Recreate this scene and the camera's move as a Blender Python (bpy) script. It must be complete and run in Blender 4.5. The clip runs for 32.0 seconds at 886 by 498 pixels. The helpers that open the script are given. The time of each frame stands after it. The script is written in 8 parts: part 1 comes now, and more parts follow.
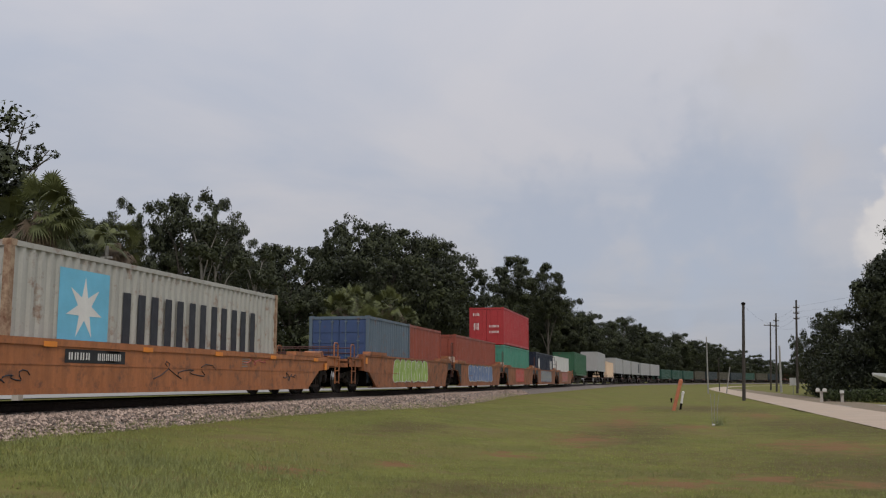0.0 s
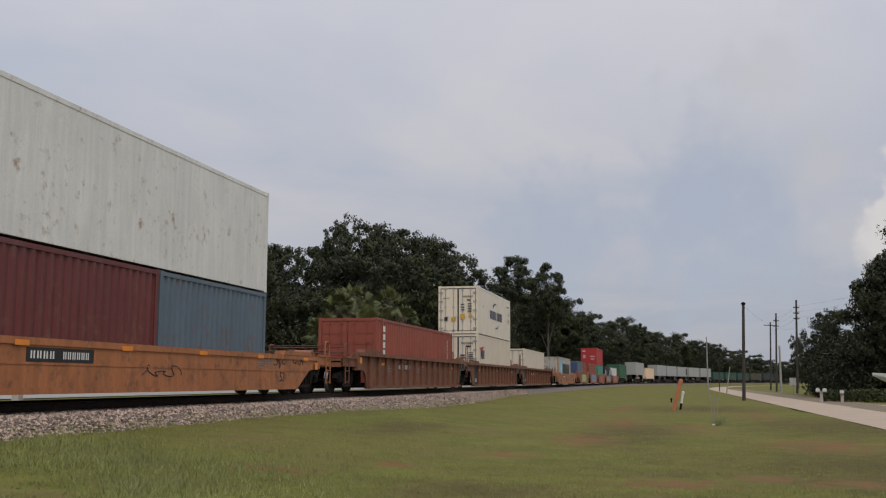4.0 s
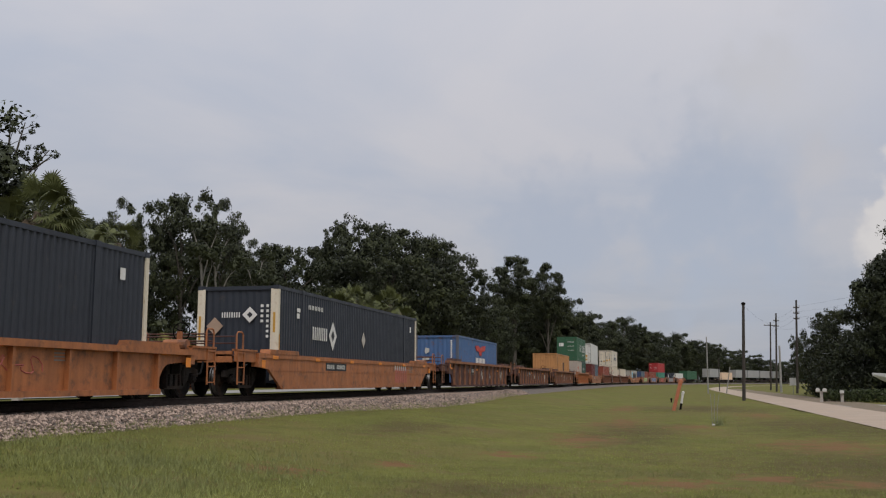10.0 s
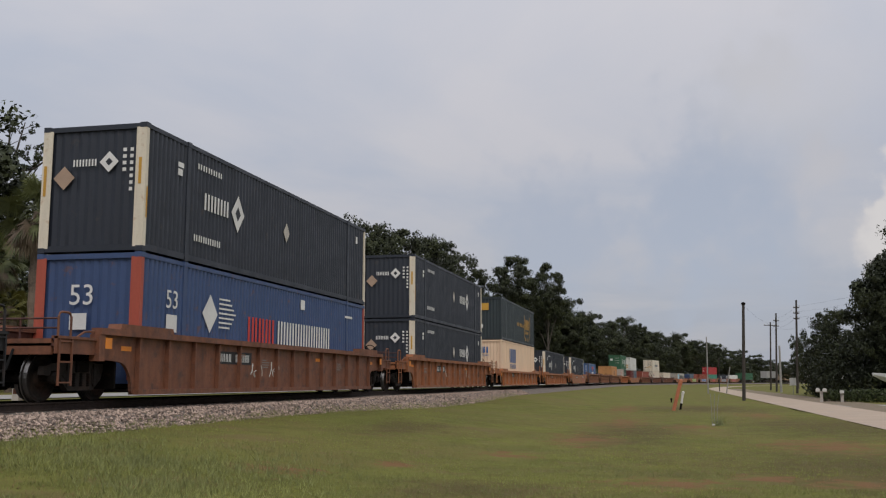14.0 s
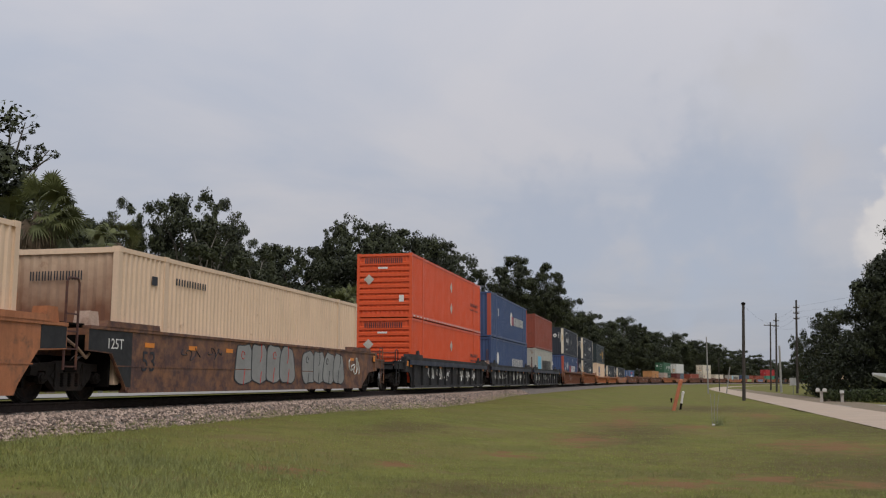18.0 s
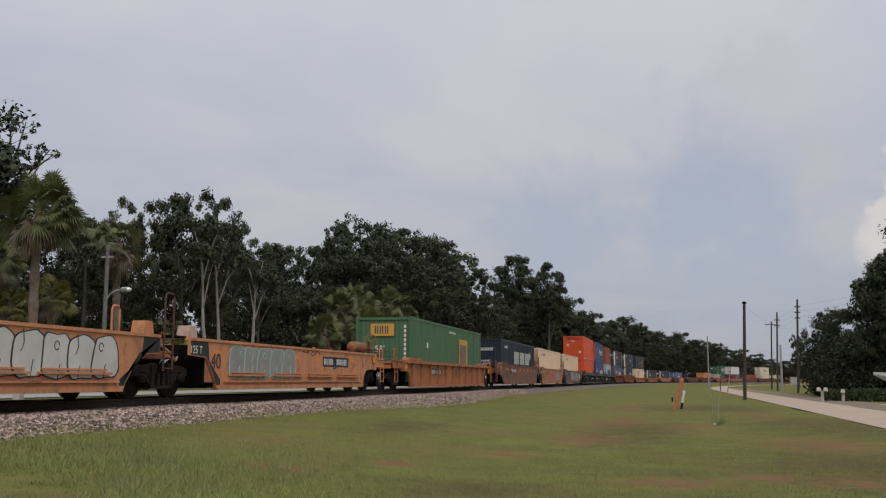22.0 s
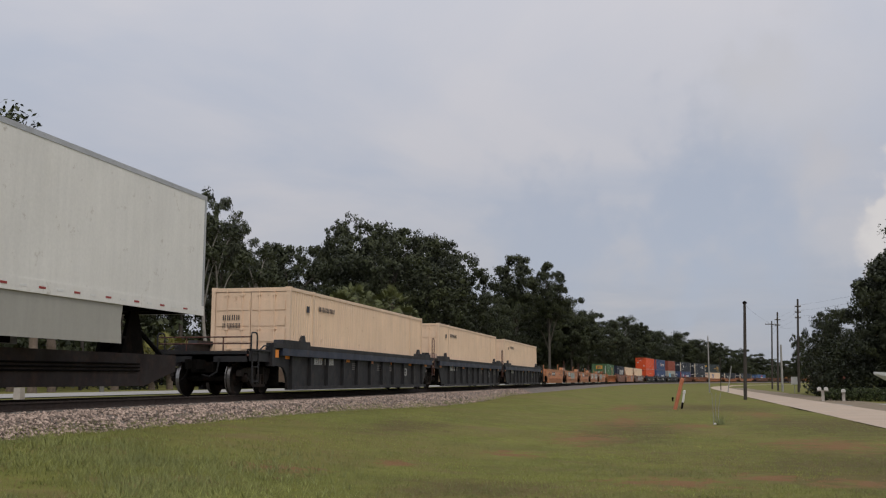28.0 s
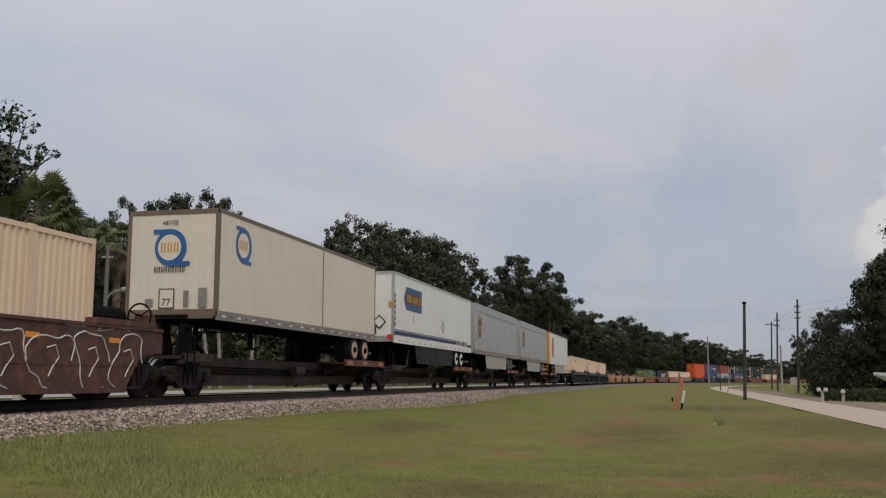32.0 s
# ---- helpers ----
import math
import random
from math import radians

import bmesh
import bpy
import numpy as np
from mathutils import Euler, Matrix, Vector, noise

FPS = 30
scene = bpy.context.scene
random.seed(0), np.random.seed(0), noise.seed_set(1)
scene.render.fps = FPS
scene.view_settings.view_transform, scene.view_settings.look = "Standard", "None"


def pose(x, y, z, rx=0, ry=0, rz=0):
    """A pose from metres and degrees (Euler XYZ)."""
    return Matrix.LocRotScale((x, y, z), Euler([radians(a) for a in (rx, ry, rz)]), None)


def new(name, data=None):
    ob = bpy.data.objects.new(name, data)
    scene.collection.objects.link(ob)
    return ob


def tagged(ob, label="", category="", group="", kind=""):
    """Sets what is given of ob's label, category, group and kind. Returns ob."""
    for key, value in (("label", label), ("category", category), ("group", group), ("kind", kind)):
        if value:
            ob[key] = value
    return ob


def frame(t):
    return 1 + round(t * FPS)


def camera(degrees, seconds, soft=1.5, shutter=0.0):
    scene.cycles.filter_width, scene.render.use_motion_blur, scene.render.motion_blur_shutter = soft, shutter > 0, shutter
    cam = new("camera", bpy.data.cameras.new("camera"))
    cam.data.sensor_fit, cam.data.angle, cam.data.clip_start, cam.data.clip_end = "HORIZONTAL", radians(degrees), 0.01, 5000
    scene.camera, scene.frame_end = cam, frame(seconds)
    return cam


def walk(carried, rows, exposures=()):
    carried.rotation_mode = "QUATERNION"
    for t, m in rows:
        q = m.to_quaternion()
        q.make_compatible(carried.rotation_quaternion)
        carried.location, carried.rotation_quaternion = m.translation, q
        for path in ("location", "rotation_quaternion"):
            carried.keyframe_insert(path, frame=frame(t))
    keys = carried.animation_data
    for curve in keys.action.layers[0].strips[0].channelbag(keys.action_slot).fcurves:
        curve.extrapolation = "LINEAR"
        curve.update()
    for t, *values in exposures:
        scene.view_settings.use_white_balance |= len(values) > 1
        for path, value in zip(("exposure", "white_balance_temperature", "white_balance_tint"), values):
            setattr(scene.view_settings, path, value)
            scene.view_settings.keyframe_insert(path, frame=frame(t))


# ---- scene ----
cam = camera(48.42, 32.0, soft=1.2)
EYE = (0.0, 0.0, 1.45)


def cam_pose(yaw, pitch, roll):
    """Camera on its tripod, turned left by yaw, tilted up by pitch, leaning by roll (degrees)."""
    return Matrix.Translation(EYE) @ Euler((radians(90 + pitch), 0, radians(yaw)), "XYZ").to_matrix().to_4x4() @ pose(0, 0, 0, 0, 0, roll)


STILL = cam_pose(13.04, 7.632, 0.10)
NUDGED = cam_pose(13.115, 7.575, 0.10)
walk(cam, [(0, STILL), (21.0, STILL), (22.6, NUDGED), (28.5, NUDGED), (32.0, cam_pose(13.095, 7.60, 0.10))])

# ---- world and sun ----
SUN_UP, SUN_TURN = 48.0, 150.0


def make_world():
    w = bpy.data.worlds.new("sky")
    scene.world = w
    w.use_nodes = True
    nt = w.node_tree
    nt.nodes.clear()
    out = nt.nodes.new("ShaderNodeOutputWorld")
    bg = nt.nodes.new("ShaderNodeBackground")
    sky = nt.nodes.new("ShaderNodeTexSky")
    sky.sky_type = "NISHITA"
    sky.sun_disc = False
    sky.sun_elevation, sky.sun_rotation = radians(SUN_UP), radians(SUN_TURN)
    sky.air_density, sky.dust_density, sky.ozone_density = 1.0, 1.5, 1.5
    co = nt.nodes.new("ShaderNodeTexCoord")
    sep = nt.nodes.new("ShaderNodeSeparateXYZ")
    nt.links.new(co.outputs["Generated"], sep.inputs[0])

    def math_node(op, a, b=None):
        n = nt.nodes.new("ShaderNodeMath")
        n.operation = op
        for i, v in enumerate((a, b)):
            if v is None:
                continue
            if isinstance(v, (int, float)):
                n.inputs[i].default_value = v
            else:
                nt.links.new(v, n.inputs[i])
        return n.outputs[0]

    # cloud sheet: project the direction on a high flat layer so that clouds flatten towards the horizon
    zz = math_node("ADD", math_node("MAXIMUM", sep.outputs[2], 0.0), 0.12)
    comb = nt.nodes.new("ShaderNodeCombineXYZ")
    nt.links.new(math_node("DIVIDE", sep.outputs[0], zz), comb.inputs[0])
    nt.links.new(math_node("DIVIDE", sep.outputs[1], zz), comb.inputs[1])
    n1 = nt.nodes.new("ShaderNodeTexNoise")
    n1.inputs["Scale"].default_value = 0.75
    n1.inputs["Detail"].default_value = 8
    n1.inputs["Roughness"].default_value = 0.52
    n1.inputs["Distortion"].default_value = 0.5
    nt.links.new(comb.outputs[0], n1.inputs["Vector"])
    ramp = nt.nodes.new("ShaderNodeValToRGB")
    e = ramp.color_ramp.elements
    e[0].position, e[0].color = 0.37, (0.425, 0.452, 0.525, 1)
    e[1].position, e[1].color = 0.60, (0.525, 0.517, 0.55, 1)
    low = nt.nodes.new("ShaderNodeMapRange")
    low.interpolation_type = "SMOOTHSTEP"
    low.inputs[1].default_value, low.inputs[2].default_value = 0.02, 0.26
    low.inputs[3].default_value, low.inputs[4].default_value = -0.10, 0.02
    nt.links.new(sep.outputs[2], low.inputs[0])
    nt.links.new(math_node("ADD", n1.outputs["Fac"], low.outputs[0]), ramp.inputs[0])
    # overcast sky brightens towards the zenith
    lift = math_node("ADD", math_node("MULTIPLY", math_node("MAXIMUM", sep.outputs[2], 0.0), 0.95), 0.86)
    mul = nt.nodes.new("ShaderNodeVectorMath")
    mul.operation = "SCALE"
    nt.links.new(ramp.outputs[0], mul.inputs[0])
    nt.links.new(lift, mul.inputs["Scale"])
    # one bright heap cloud low in the sky
    def heap(px, py, r, cut, soft):
        az, el = radians(px), radians(py)
        d = (math.sin(az) * math.cos(el), math.cos(az) * math.cos(el), math.sin(el))
        dist = nt.nodes.new("ShaderNodeVectorMath")
        dist.operation = "DISTANCE"
        nt.links.new(co.outputs["Generated"], dist.inputs[0])
        dist.inputs[1].default_value = d
        nn = nt.nodes.new("ShaderNodeTexNoise")
        nn.inputs["Scale"].default_value = 26.0
        nn.inputs["Detail"].default_value = 7
        nt.links.new(co.outputs["Generated"], nn.inputs["Vector"])
        v = math_node("ADD", math_node("SUBTRACT", 1.0, math_node("DIVIDE", dist.outputs["Value"], r)), math_node("MULTIPLY", math_node("SUBTRACT", nn.outputs["Fac"], 0.5), 1.5))
        mr = nt.nodes.new("ShaderNodeMapRange")
        mr.interpolation_type = "SMOOTHSTEP"
        mr.inputs[1].default_value, mr.inputs[2].default_value = cut, cut + soft
        nt.links.new(v, mr.inputs[0])
        return mr.outputs[0]

    sheet = mul.outputs[0]
    for az, el, r, cut, soft, tone in ((3.0, 9.0, 0.15, 0.05, 0.9, (0.405, 0.445, 0.535)), (-6.0, 8.0, 0.13, 0.15, 0.9, (0.41, 0.445, 0.53)),
                                       (6.0, 16.5, 0.11, 0.20, 1.0, (0.555, 0.55, 0.58)), (8.4, 11.5, 0.06, 0.15, 0.9, (0.515, 0.51, 0.545)),
                                       (9.2, 7.6, 0.055, 0.15, 0.8, (0.50, 0.50, 0.54)), (12.5, 7.8, 0.062, 0.14, 0.32, (0.60, 0.575, 0.58)), (13.9, 8.5, 0.075, 0.1, 0.32, (0.66, 0.63, 0.62))):
        mx = nt.nodes.new("ShaderNodeMix")
        mx.data_type = "RGBA"
        nt.links.new(heap(az, el, r, cut, soft), mx.inputs[0])
        nt.links.new(sheet, mx.inputs[6])
        mx.inputs[7].default_value = (*tone, 1)
        sheet = mx.outputs[2]
    scale = nt.nodes.new("ShaderNodeVectorMath")
    scale.operation = "SCALE"
    nt.links.new(sky.outputs[0], scale.inputs[0])
    scale.inputs["Scale"].default_value = 0.1
    mix = nt.nodes.new("ShaderNodeMix")
    mix.data_type = "RGBA"
    mix.inputs[0].default_value = 0.93
    nt.links.new(scale.outputs[0], mix.inputs[6])
    nt.links.new(sheet, mix.inputs[7])
    nt.links.new(mix.outputs[2], bg.inputs[0])
    bg.inputs[1].default_value = 1.0
    nt.links.new(bg.outputs[0], out.inputs[0])


make_world()
sun_data = bpy.data.lights.new("sun", "SUN")
sun_data.energy, sun_data.angle, sun_data.color = 1.1, radians(25), (1.0, 0.95, 0.87)
sun = new("sun", sun_data)
sun.matrix_basis = pose(0, 0, 30, 90 - SUN_UP, 0, 180 - SUN_TURN + 0)
scene.view_settings.exposure = 0.0

# ---- the line of the track ----
V = 21.5885                 # speed of the train, m/s
CX, CURVE_AT, EASE, RADIUS = -12.57, 134.4, 100.0, 729.0
RAIL_Z = 1.03               # top of the rails
_s = np.arange(-300.0, 1200.0, 1.0)
_k = np.clip((_s - CURVE_AT) / EASE, 0, 1) / RADIUS
_k[_s > 900] = 0
_h = np.concatenate([[0], np.cumsum((_k[1:] + _k[:-1]) / 2)])
_x = CX + np.concatenate([[0], np.cumsum((np.sin(_h[1:]) + np.sin(_h[:-1])) / 2)])
_y = -300 + np.concatenate([[0], np.cumsum((np.cos(_h[1:]) + np.cos(_h[:-1])) / 2)])


def track(s, off=0.0):
    """Plan point beside the track at arc length s, off metres towards the camera's side, and the heading."""
    x, y, h = np.interp(s, _s, _x), np.interp(s, _s, _y), np.interp(s, _s, _h)
    return float(x + off * np.cos(h)), float(y - off * np.sin(h)), float(h)


def on_track(s, span=8.0):
    """Pose of a vehicle whose middle is at arc length s, resting on bogies span apart each side."""
    ax, ay, _ = track(s - span)
    bx, by, _ = track(s + span)
    return Matrix.Translation(((ax + bx) / 2, (ay + by) / 2, RAIL_Z)) @ Matrix.Rotation(-math.atan2(bx - ax, by - ay), 4, "Z")


# ---- materials ----
def material(name, colour, rough=0.6, metal=0.0, vary=0.12, scale=1.5, grain=40.0, bump=0.0, bump_scale=60.0,
             dirt=None, dirt_amount=0.0, dirt_scale=2.0, streak=0.0, coat=0.0, each=0.0, spec=0.5):
    """Painted, rough or dusty surface: colour, two scales of variation, stains, vertical streaks, fine relief."""
    m = bpy.data.materials.new(name)
    m.use_nodes = True
    nt = m.node_tree
    b = nt.nodes["Principled BSDF"]
    b.inputs["Roughness"].default_value = rough
    b.inputs["Metallic"].default_value = metal
    b.inputs["Specular IOR Level"].default_value = spec
    if coat:
        b.inputs["Coat Weight"].default_value = coat
    tc = nt.nodes.new("ShaderNodeTexCoord")

    def noise_tex(s, detail, vec=None, rough_=0.6):
        n = nt.nodes.new("ShaderNodeTexNoise")
        n.inputs["Scale"].default_value = s
        n.inputs["Detail"].default_value = detail
        n.inputs["Roughness"].default_value = rough_
        nt.links.new(vec or tc.outputs["Object"], n.inputs["Vector"])
        return n.outputs["Fac"]

    def rng(v, lo, hi, a=0.3, z=0.7):
        n = nt.nodes.new("ShaderNodeMapRange")
        n.inputs[1].default_value, n.inputs[2].default_value = a, z
        n.inputs[3].default_value, n.inputs[4].default_value = lo, hi
        nt.links.new(v, n.inputs[0])
        return n.outputs[0]

    def times(a, v):
        n = nt.nodes.new("ShaderNodeMath")
        n.operation = "MULTIPLY"
        for i, q in enumerate((a, v)):
            if isinstance(q, (int, float)):
                n.inputs[i].default_value = q
            else:
                nt.links.new(q, n.inputs[i])
        return n.outputs[0]

    val = times(rng(noise_tex(scale, 4), 1 - vary, 1 + vary), rng(noise_tex(grain, 3), 1 - vary * 0.6, 1 + vary * 0.6))
    if each:
        oi = nt.nodes.new("ShaderNodeObjectInfo")
        val = times(val, rng(oi.outputs["Random"], 1 - each, 1 + each, 0, 1))
    if streak:
        mp = nt.nodes.new("ShaderNodeMapping")
        mp.inputs["Scale"].default_value = (2.6, 2.6, 0.22)
        nt.links.new(tc.outputs["Object"], mp.inputs["Vector"])
        val = times(val, rng(noise_tex(2.2, 6, mp.outputs[0]), 1 - streak, 1 + streak * 0.3, 0.35, 0.65))
    sc = nt.nodes.new("ShaderNodeVectorMath")
    sc.operation = "SCALE"
    sc.inputs[0].default_value = colour[:3]
    nt.links.new(val, sc.inputs["Scale"])
    col = sc.outputs[0]
    if dirt:
        mix = nt.nodes.new("ShaderNodeMix")
        mix.data_type = "RGBA"
        nt.links.new(col, mix.inputs[6])
        mix.inputs[7].default_value = (*dirt, 1)
        d = times(noise_tex(dirt_scale, 8, None, 0.7), 1.0)
        nt.links.new(rng(d, 0.0, 1.0, 0.66 - dirt_amount * 0.5, 0.80 - dirt_amount * 0.35), mix.inputs[0])
        col = mix.outputs[2]
    nt.links.new(col, b.inputs["Base Color"])
    nt.links.new(rng(noise_tex(scale * 3, 4), max(rough - 0.12, 0.05), min(rough + 0.12, 1.0)), b.inputs["Roughness"])
    if bump:
        bp = nt.nodes.new("ShaderNodeBump")
        bp.inputs["Strength"].default_value = bump
        bp.inputs["Distance"].default_value = 0.02
        nt.links.new(noise_tex(bump_scale, 5), bp.inputs["Height"])
        nt.links.new(bp.outputs[0], b.inputs["Normal"])
    return m


_paints = {}


def paint(key, colour, worn=0.25, rust=(0.16, 0.07, 0.035), rough=0.5, streak=0.10, vary=0.07):
    if key not in _paints:
        _paints[key] = material(key, colour, rough, 0, vary, 0.6, 18, 0.12, 45, rust, worn, 3.0, streak)
    return _paints[key]


# ---- mesh helpers ----
def bm_new():
    return bmesh.new()


def box(bm, x0, x1, y0, y1, z0, z1):
    v = [bm.verts.new(c) for c in ((x0, y0, z0), (x1, y0, z0), (x1, y1, z0), (x0, y1, z0), (x0, y0, z1), (x1, y0, z1), (x1, y1, z1), (x0, y1, z1))]
    for f in ((3, 2, 1, 0), (4, 5, 6, 7), (0, 1, 5, 4), (1, 2, 6, 5), (2, 3, 7, 6), (3, 0, 4, 7)):
        bm.faces.new([v[i] for i in f])
    return bm


def prism(bm, pts, a, b, axis="x"):
    """Closed outline pts extruded from a to b along an axis; pts lie in the other two axes."""
    def at(p, w):
        return {"x": (w, p[0], p[1]), "y": (p[0], w, p[1]), "z": (p[0], p[1], w)}[axis]
    lo, hi = [bm.verts.new(at(p, a)) for p in pts], [bm.verts.new(at(p, b)) for p in pts]
    n = len(pts)
    fs = [bm.faces.new(lo), bm.faces.new(hi[::-1])]
    for i in range(n):
        fs.append(bm.faces.new((lo[i], hi[i], hi[(i + 1) % n], lo[(i + 1) % n])))
    bmesh.ops.recalc_face_normals(bm, faces=fs)
    return bm


def tube(bm, pts, r, sides=6):
    """Round bar along a chain of points."""
    pts = [Vector(p) for p in pts]
    rings = []
    for i, p in enumerate(pts):
        d = (pts[min(i + 1, len(pts) - 1)] - pts[max(i - 1, 0)]).normalized()
        up = Vector((0, 0, 1)) if abs(d.z) < 0.9 else Vector((1, 0, 0))
        a = d.cross(up).normalized()
        b = d.cross(a)
        rr = r[i] if isinstance(r, (list, tuple)) else r
        rings.append([bm.verts.new(p + (a * math.cos(t) + b * math.sin(t)) * rr) for t in [6.28319 * k / sides for k in range(sides)]])
    for q, w in zip(rings, rings[1:]):
        for k in range(sides):
            bm.faces.new((q[k], q[(k + 1) % sides], w[(k + 1) % sides], w[k]))
    bm.faces.new(rings[0][::-1]), bm.faces.new(rings[-1])
    return bm


def lathe(bm, prof, axis="x", sides=20, at=(0, 0, 0)):
    """Turned body: prof holds (along, radius)."""
    rings = []
    for a, r in prof:
        ring = []
        for k in range(sides):
            c, s = math.cos(6.28319 * k / sides) * r, math.sin(6.28319 * k / sides) * r
            p = {"x": (a, c, s), "y": (c, a, s), "z": (c, s, a)}[axis]
            ring.append(bm.verts.new((p[0] + at[0], p[1] + at[1], p[2] + at[2])))
        rings.append(ring)
    fs = []
    for q, w in zip(rings, rings[1:]):
        for k in range(sides):
            fs.append(bm.faces.new((q[k], q[(k + 1) % sides], w[(k + 1) % sides], w[k])))
    fs += [bm.faces.new(rings[0][::-1]), bm.faces.new(rings[-1])]
    bmesh.ops.recalc_face_normals(bm, faces=fs)
    return bm


_shapes = {}


def shape(key, mat, make):
    """Mesh data shared between alike parts: built once for each key and material."""
    k = (key, mat.name)
    if k not in _shapes:
        bm = bm_new()
        make(bm)
        me = bpy.data.meshes.new(key if isinstance(key, str) else str(key[0]))
        bm.to_mesh(me)
        bm.free()
        me.materials.append(mat)
        _shapes[k] = me
    return _shapes[k]


def part(name, bm, mat, parent, label=""):
    """Links a bmesh as one mesh object under a thing or a part."""
    me = bpy.data.meshes.new(name)
    bm.to_mesh(me)
    bm.free()
    me.materials.append(mat)
    return put(name, me, parent, None, label)


def put(name, me, parent, m=None, label=""):
    ob = new(name, me)
    if parent:
        ob.parent = parent
    if m is not None:
        ob.matrix_basis = m
    if label:
        tagged(ob, label)
    return ob


def thing(name, label, category, group="", kind=""):
    return tagged(new(name), label, category, group, kind)


def smooth(me):
    for p in me.polygons:
        p.use_smooth = True
    return me

# Grime on the running gear; floors, bulkheads and undersides wear it as painted shade.
STEEL_DARK = material("grimy_shaded_steel", (0.008, 0.0068, 0.006), 0.9, 0.0, 0.3, 3, 30, 0.3, 50, (0.03, 0.017, 0.012), 0.2, spec=0.06)
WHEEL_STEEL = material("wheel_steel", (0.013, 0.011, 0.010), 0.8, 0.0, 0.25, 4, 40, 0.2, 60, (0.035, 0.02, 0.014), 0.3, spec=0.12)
TREAD = material("bright_tread", (0.30, 0.29, 0.28), 0.4, 1.0, 0.15)
RAIL_TOP = material("worn_rail_head", (0.10, 0.085, 0.075), 0.55, 0.5, 0.12)
RAIL_RUST = material("rusty_rail", (0.030, 0.018, 0.013), 0.85, 0.1, 0.25, 4, 40, 0.3, 80)
CAST_STEEL = material("dusty_cast_steel", (0.020, 0.016, 0.014), 0.75, 0.0, 0.35, 3, 30, 0.4, 50, (0.045, 0.027, 0.019), 0.3, spec=0.2)
BLACK = material("black_paint", (0.012, 0.012, 0.014), 0.55, 0, 0.15)
WHITE_MARK = material("white_marking", (0.72, 0.71, 0.68), 0.6, 0, 0.08)
GREY_MARK = material("grey_marking", (0.34, 0.34, 0.34), 0.6, 0, 0.1)
DARK_MARK = material("dark_marking", (0.02, 0.022, 0.03), 0.6, 0, 0.1)
NAVY_MARK = material("navy_marking", (0.012, 0.028, 0.10), 0.55, 0, 0.1)
BLUE_MARK = material("blue_marking", (0.02, 0.11, 0.32), 0.55, 0, 0.1)
SKY_MARK = material("pale_blue_marking", (0.16, 0.50, 0.70), 0.55, 0, 0.08)
RED_MARK = material("red_marking", (0.55, 0.035, 0.02), 0.55, 0, 0.1)
GOLD_MARK = material("gold_marking", (0.55, 0.30, 0.04), 0.55, 0, 0.1)
ORANGE_MARK = material("amber_reflector", (0.75, 0.24, 0.02), 0.4, 0, 0.1)
BROWN_MARK = material("brown_marking", (0.10, 0.045, 0.02), 0.55, 0, 0.1)
RUBBER = material("tyre_rubber", (0.013, 0.013, 0.0135), 0.9, 0, 0.2, 4, 60, 0.3, 90, spec=0.15)
REFLEX = material("red_reflex_tape", (0.30, 0.03, 0.025), 0.5, 0, 0.1)
DULL_AMBER = material("faded_amber_plate", (0.40, 0.13, 0.035), 0.5, 0, 0.15, 3, 30, 0, 30, (0.12, 0.05, 0.03), 0.25, 6)
ALLOY = material("galvanised_bar", (0.45, 0.45, 0.44), 0.45, 0.6, 0.12)

CAR_ORANGE = paint("car_orange", (0.395, 0.142, 0.050), 0.30, (0.13, 0.06, 0.035), 0.6, 0.22, 0.12)
CAR_BROWN = paint("car_rust_brown", (0.195, 0.075, 0.039), 0.35, (0.085, 0.042, 0.03), 0.68, 0.22, 0.14)
CAR_PURPLE = paint("car_maroon_brown", (0.076, 0.029, 0.024), 0.35, (0.16, 0.06, 0.025), 0.68, 0.22, 0.14)
CAR_RUSSET = paint("car_russet", (0.30, 0.108, 0.042), 0.35, (0.10, 0.05, 0.03), 0.66, 0.22, 0.14)
CAR_PALE = paint("car_pale_orange", (0.57, 0.235, 0.105), 0.28, (0.20, 0.10, 0.06), 0.6, 0.18, 0.10)
CAR_NAVY = paint("car_dark_blue", (0.012, 0.0115, 0.0135), 0.3, (0.035, 0.024, 0.020), 0.7, 0.2, 0.2)
CAR_TAN = paint("car_tan", (0.43, 0.162, 0.069), 0.28, (0.14, 0.075, 0.045), 0.62, 0.22, 0.12)
CAR_DUSK = paint("car_dusky_brown", (0.215, 0.081, 0.045), 0.32, (0.11, 0.06, 0.04), 0.65, 0.25, 0.14)
CAR_GRIME = paint("car_grimy_brown", (0.090, 0.045, 0.040), 0.50, (0.25, 0.115, 0.055), 0.68, 0.2, 0.16)
CAR_SPINE = paint("car_spine_brown", (0.024, 0.014, 0.011), 0.30, (0.055, 0.026, 0.016), 0.75, 0.2, 0.2)
DECK_EDGE = paint("car_deck_edge", (0.125, 0.046, 0.033), 0.35, (0.028, 0.018, 0.015), 0.7, 0.15, 0.2)
CAR_RIB = paint("car_rib_brown", (0.29, 0.130, 0.072), 0.35, (0.06, 0.032, 0.025), 0.68, 0.22, 0.14)
TAN_HOSE = material("dusty_hose", (0.33, 0.22, 0.15), 0.8, 0, 0.2, 4)
CAP_PALE = material("faded_lock_paint", (0.52, 0.37, 0.29), 0.7, 0, 0.2, 4, 30, 0.2, 40, (0.2, 0.1, 0.06), 0.3)
RUST_TOP = paint("rust_streaked_chord", (0.20, 0.075, 0.040), 0.45, (0.36, 0.15, 0.05), 0.7, 0.2, 0.2)
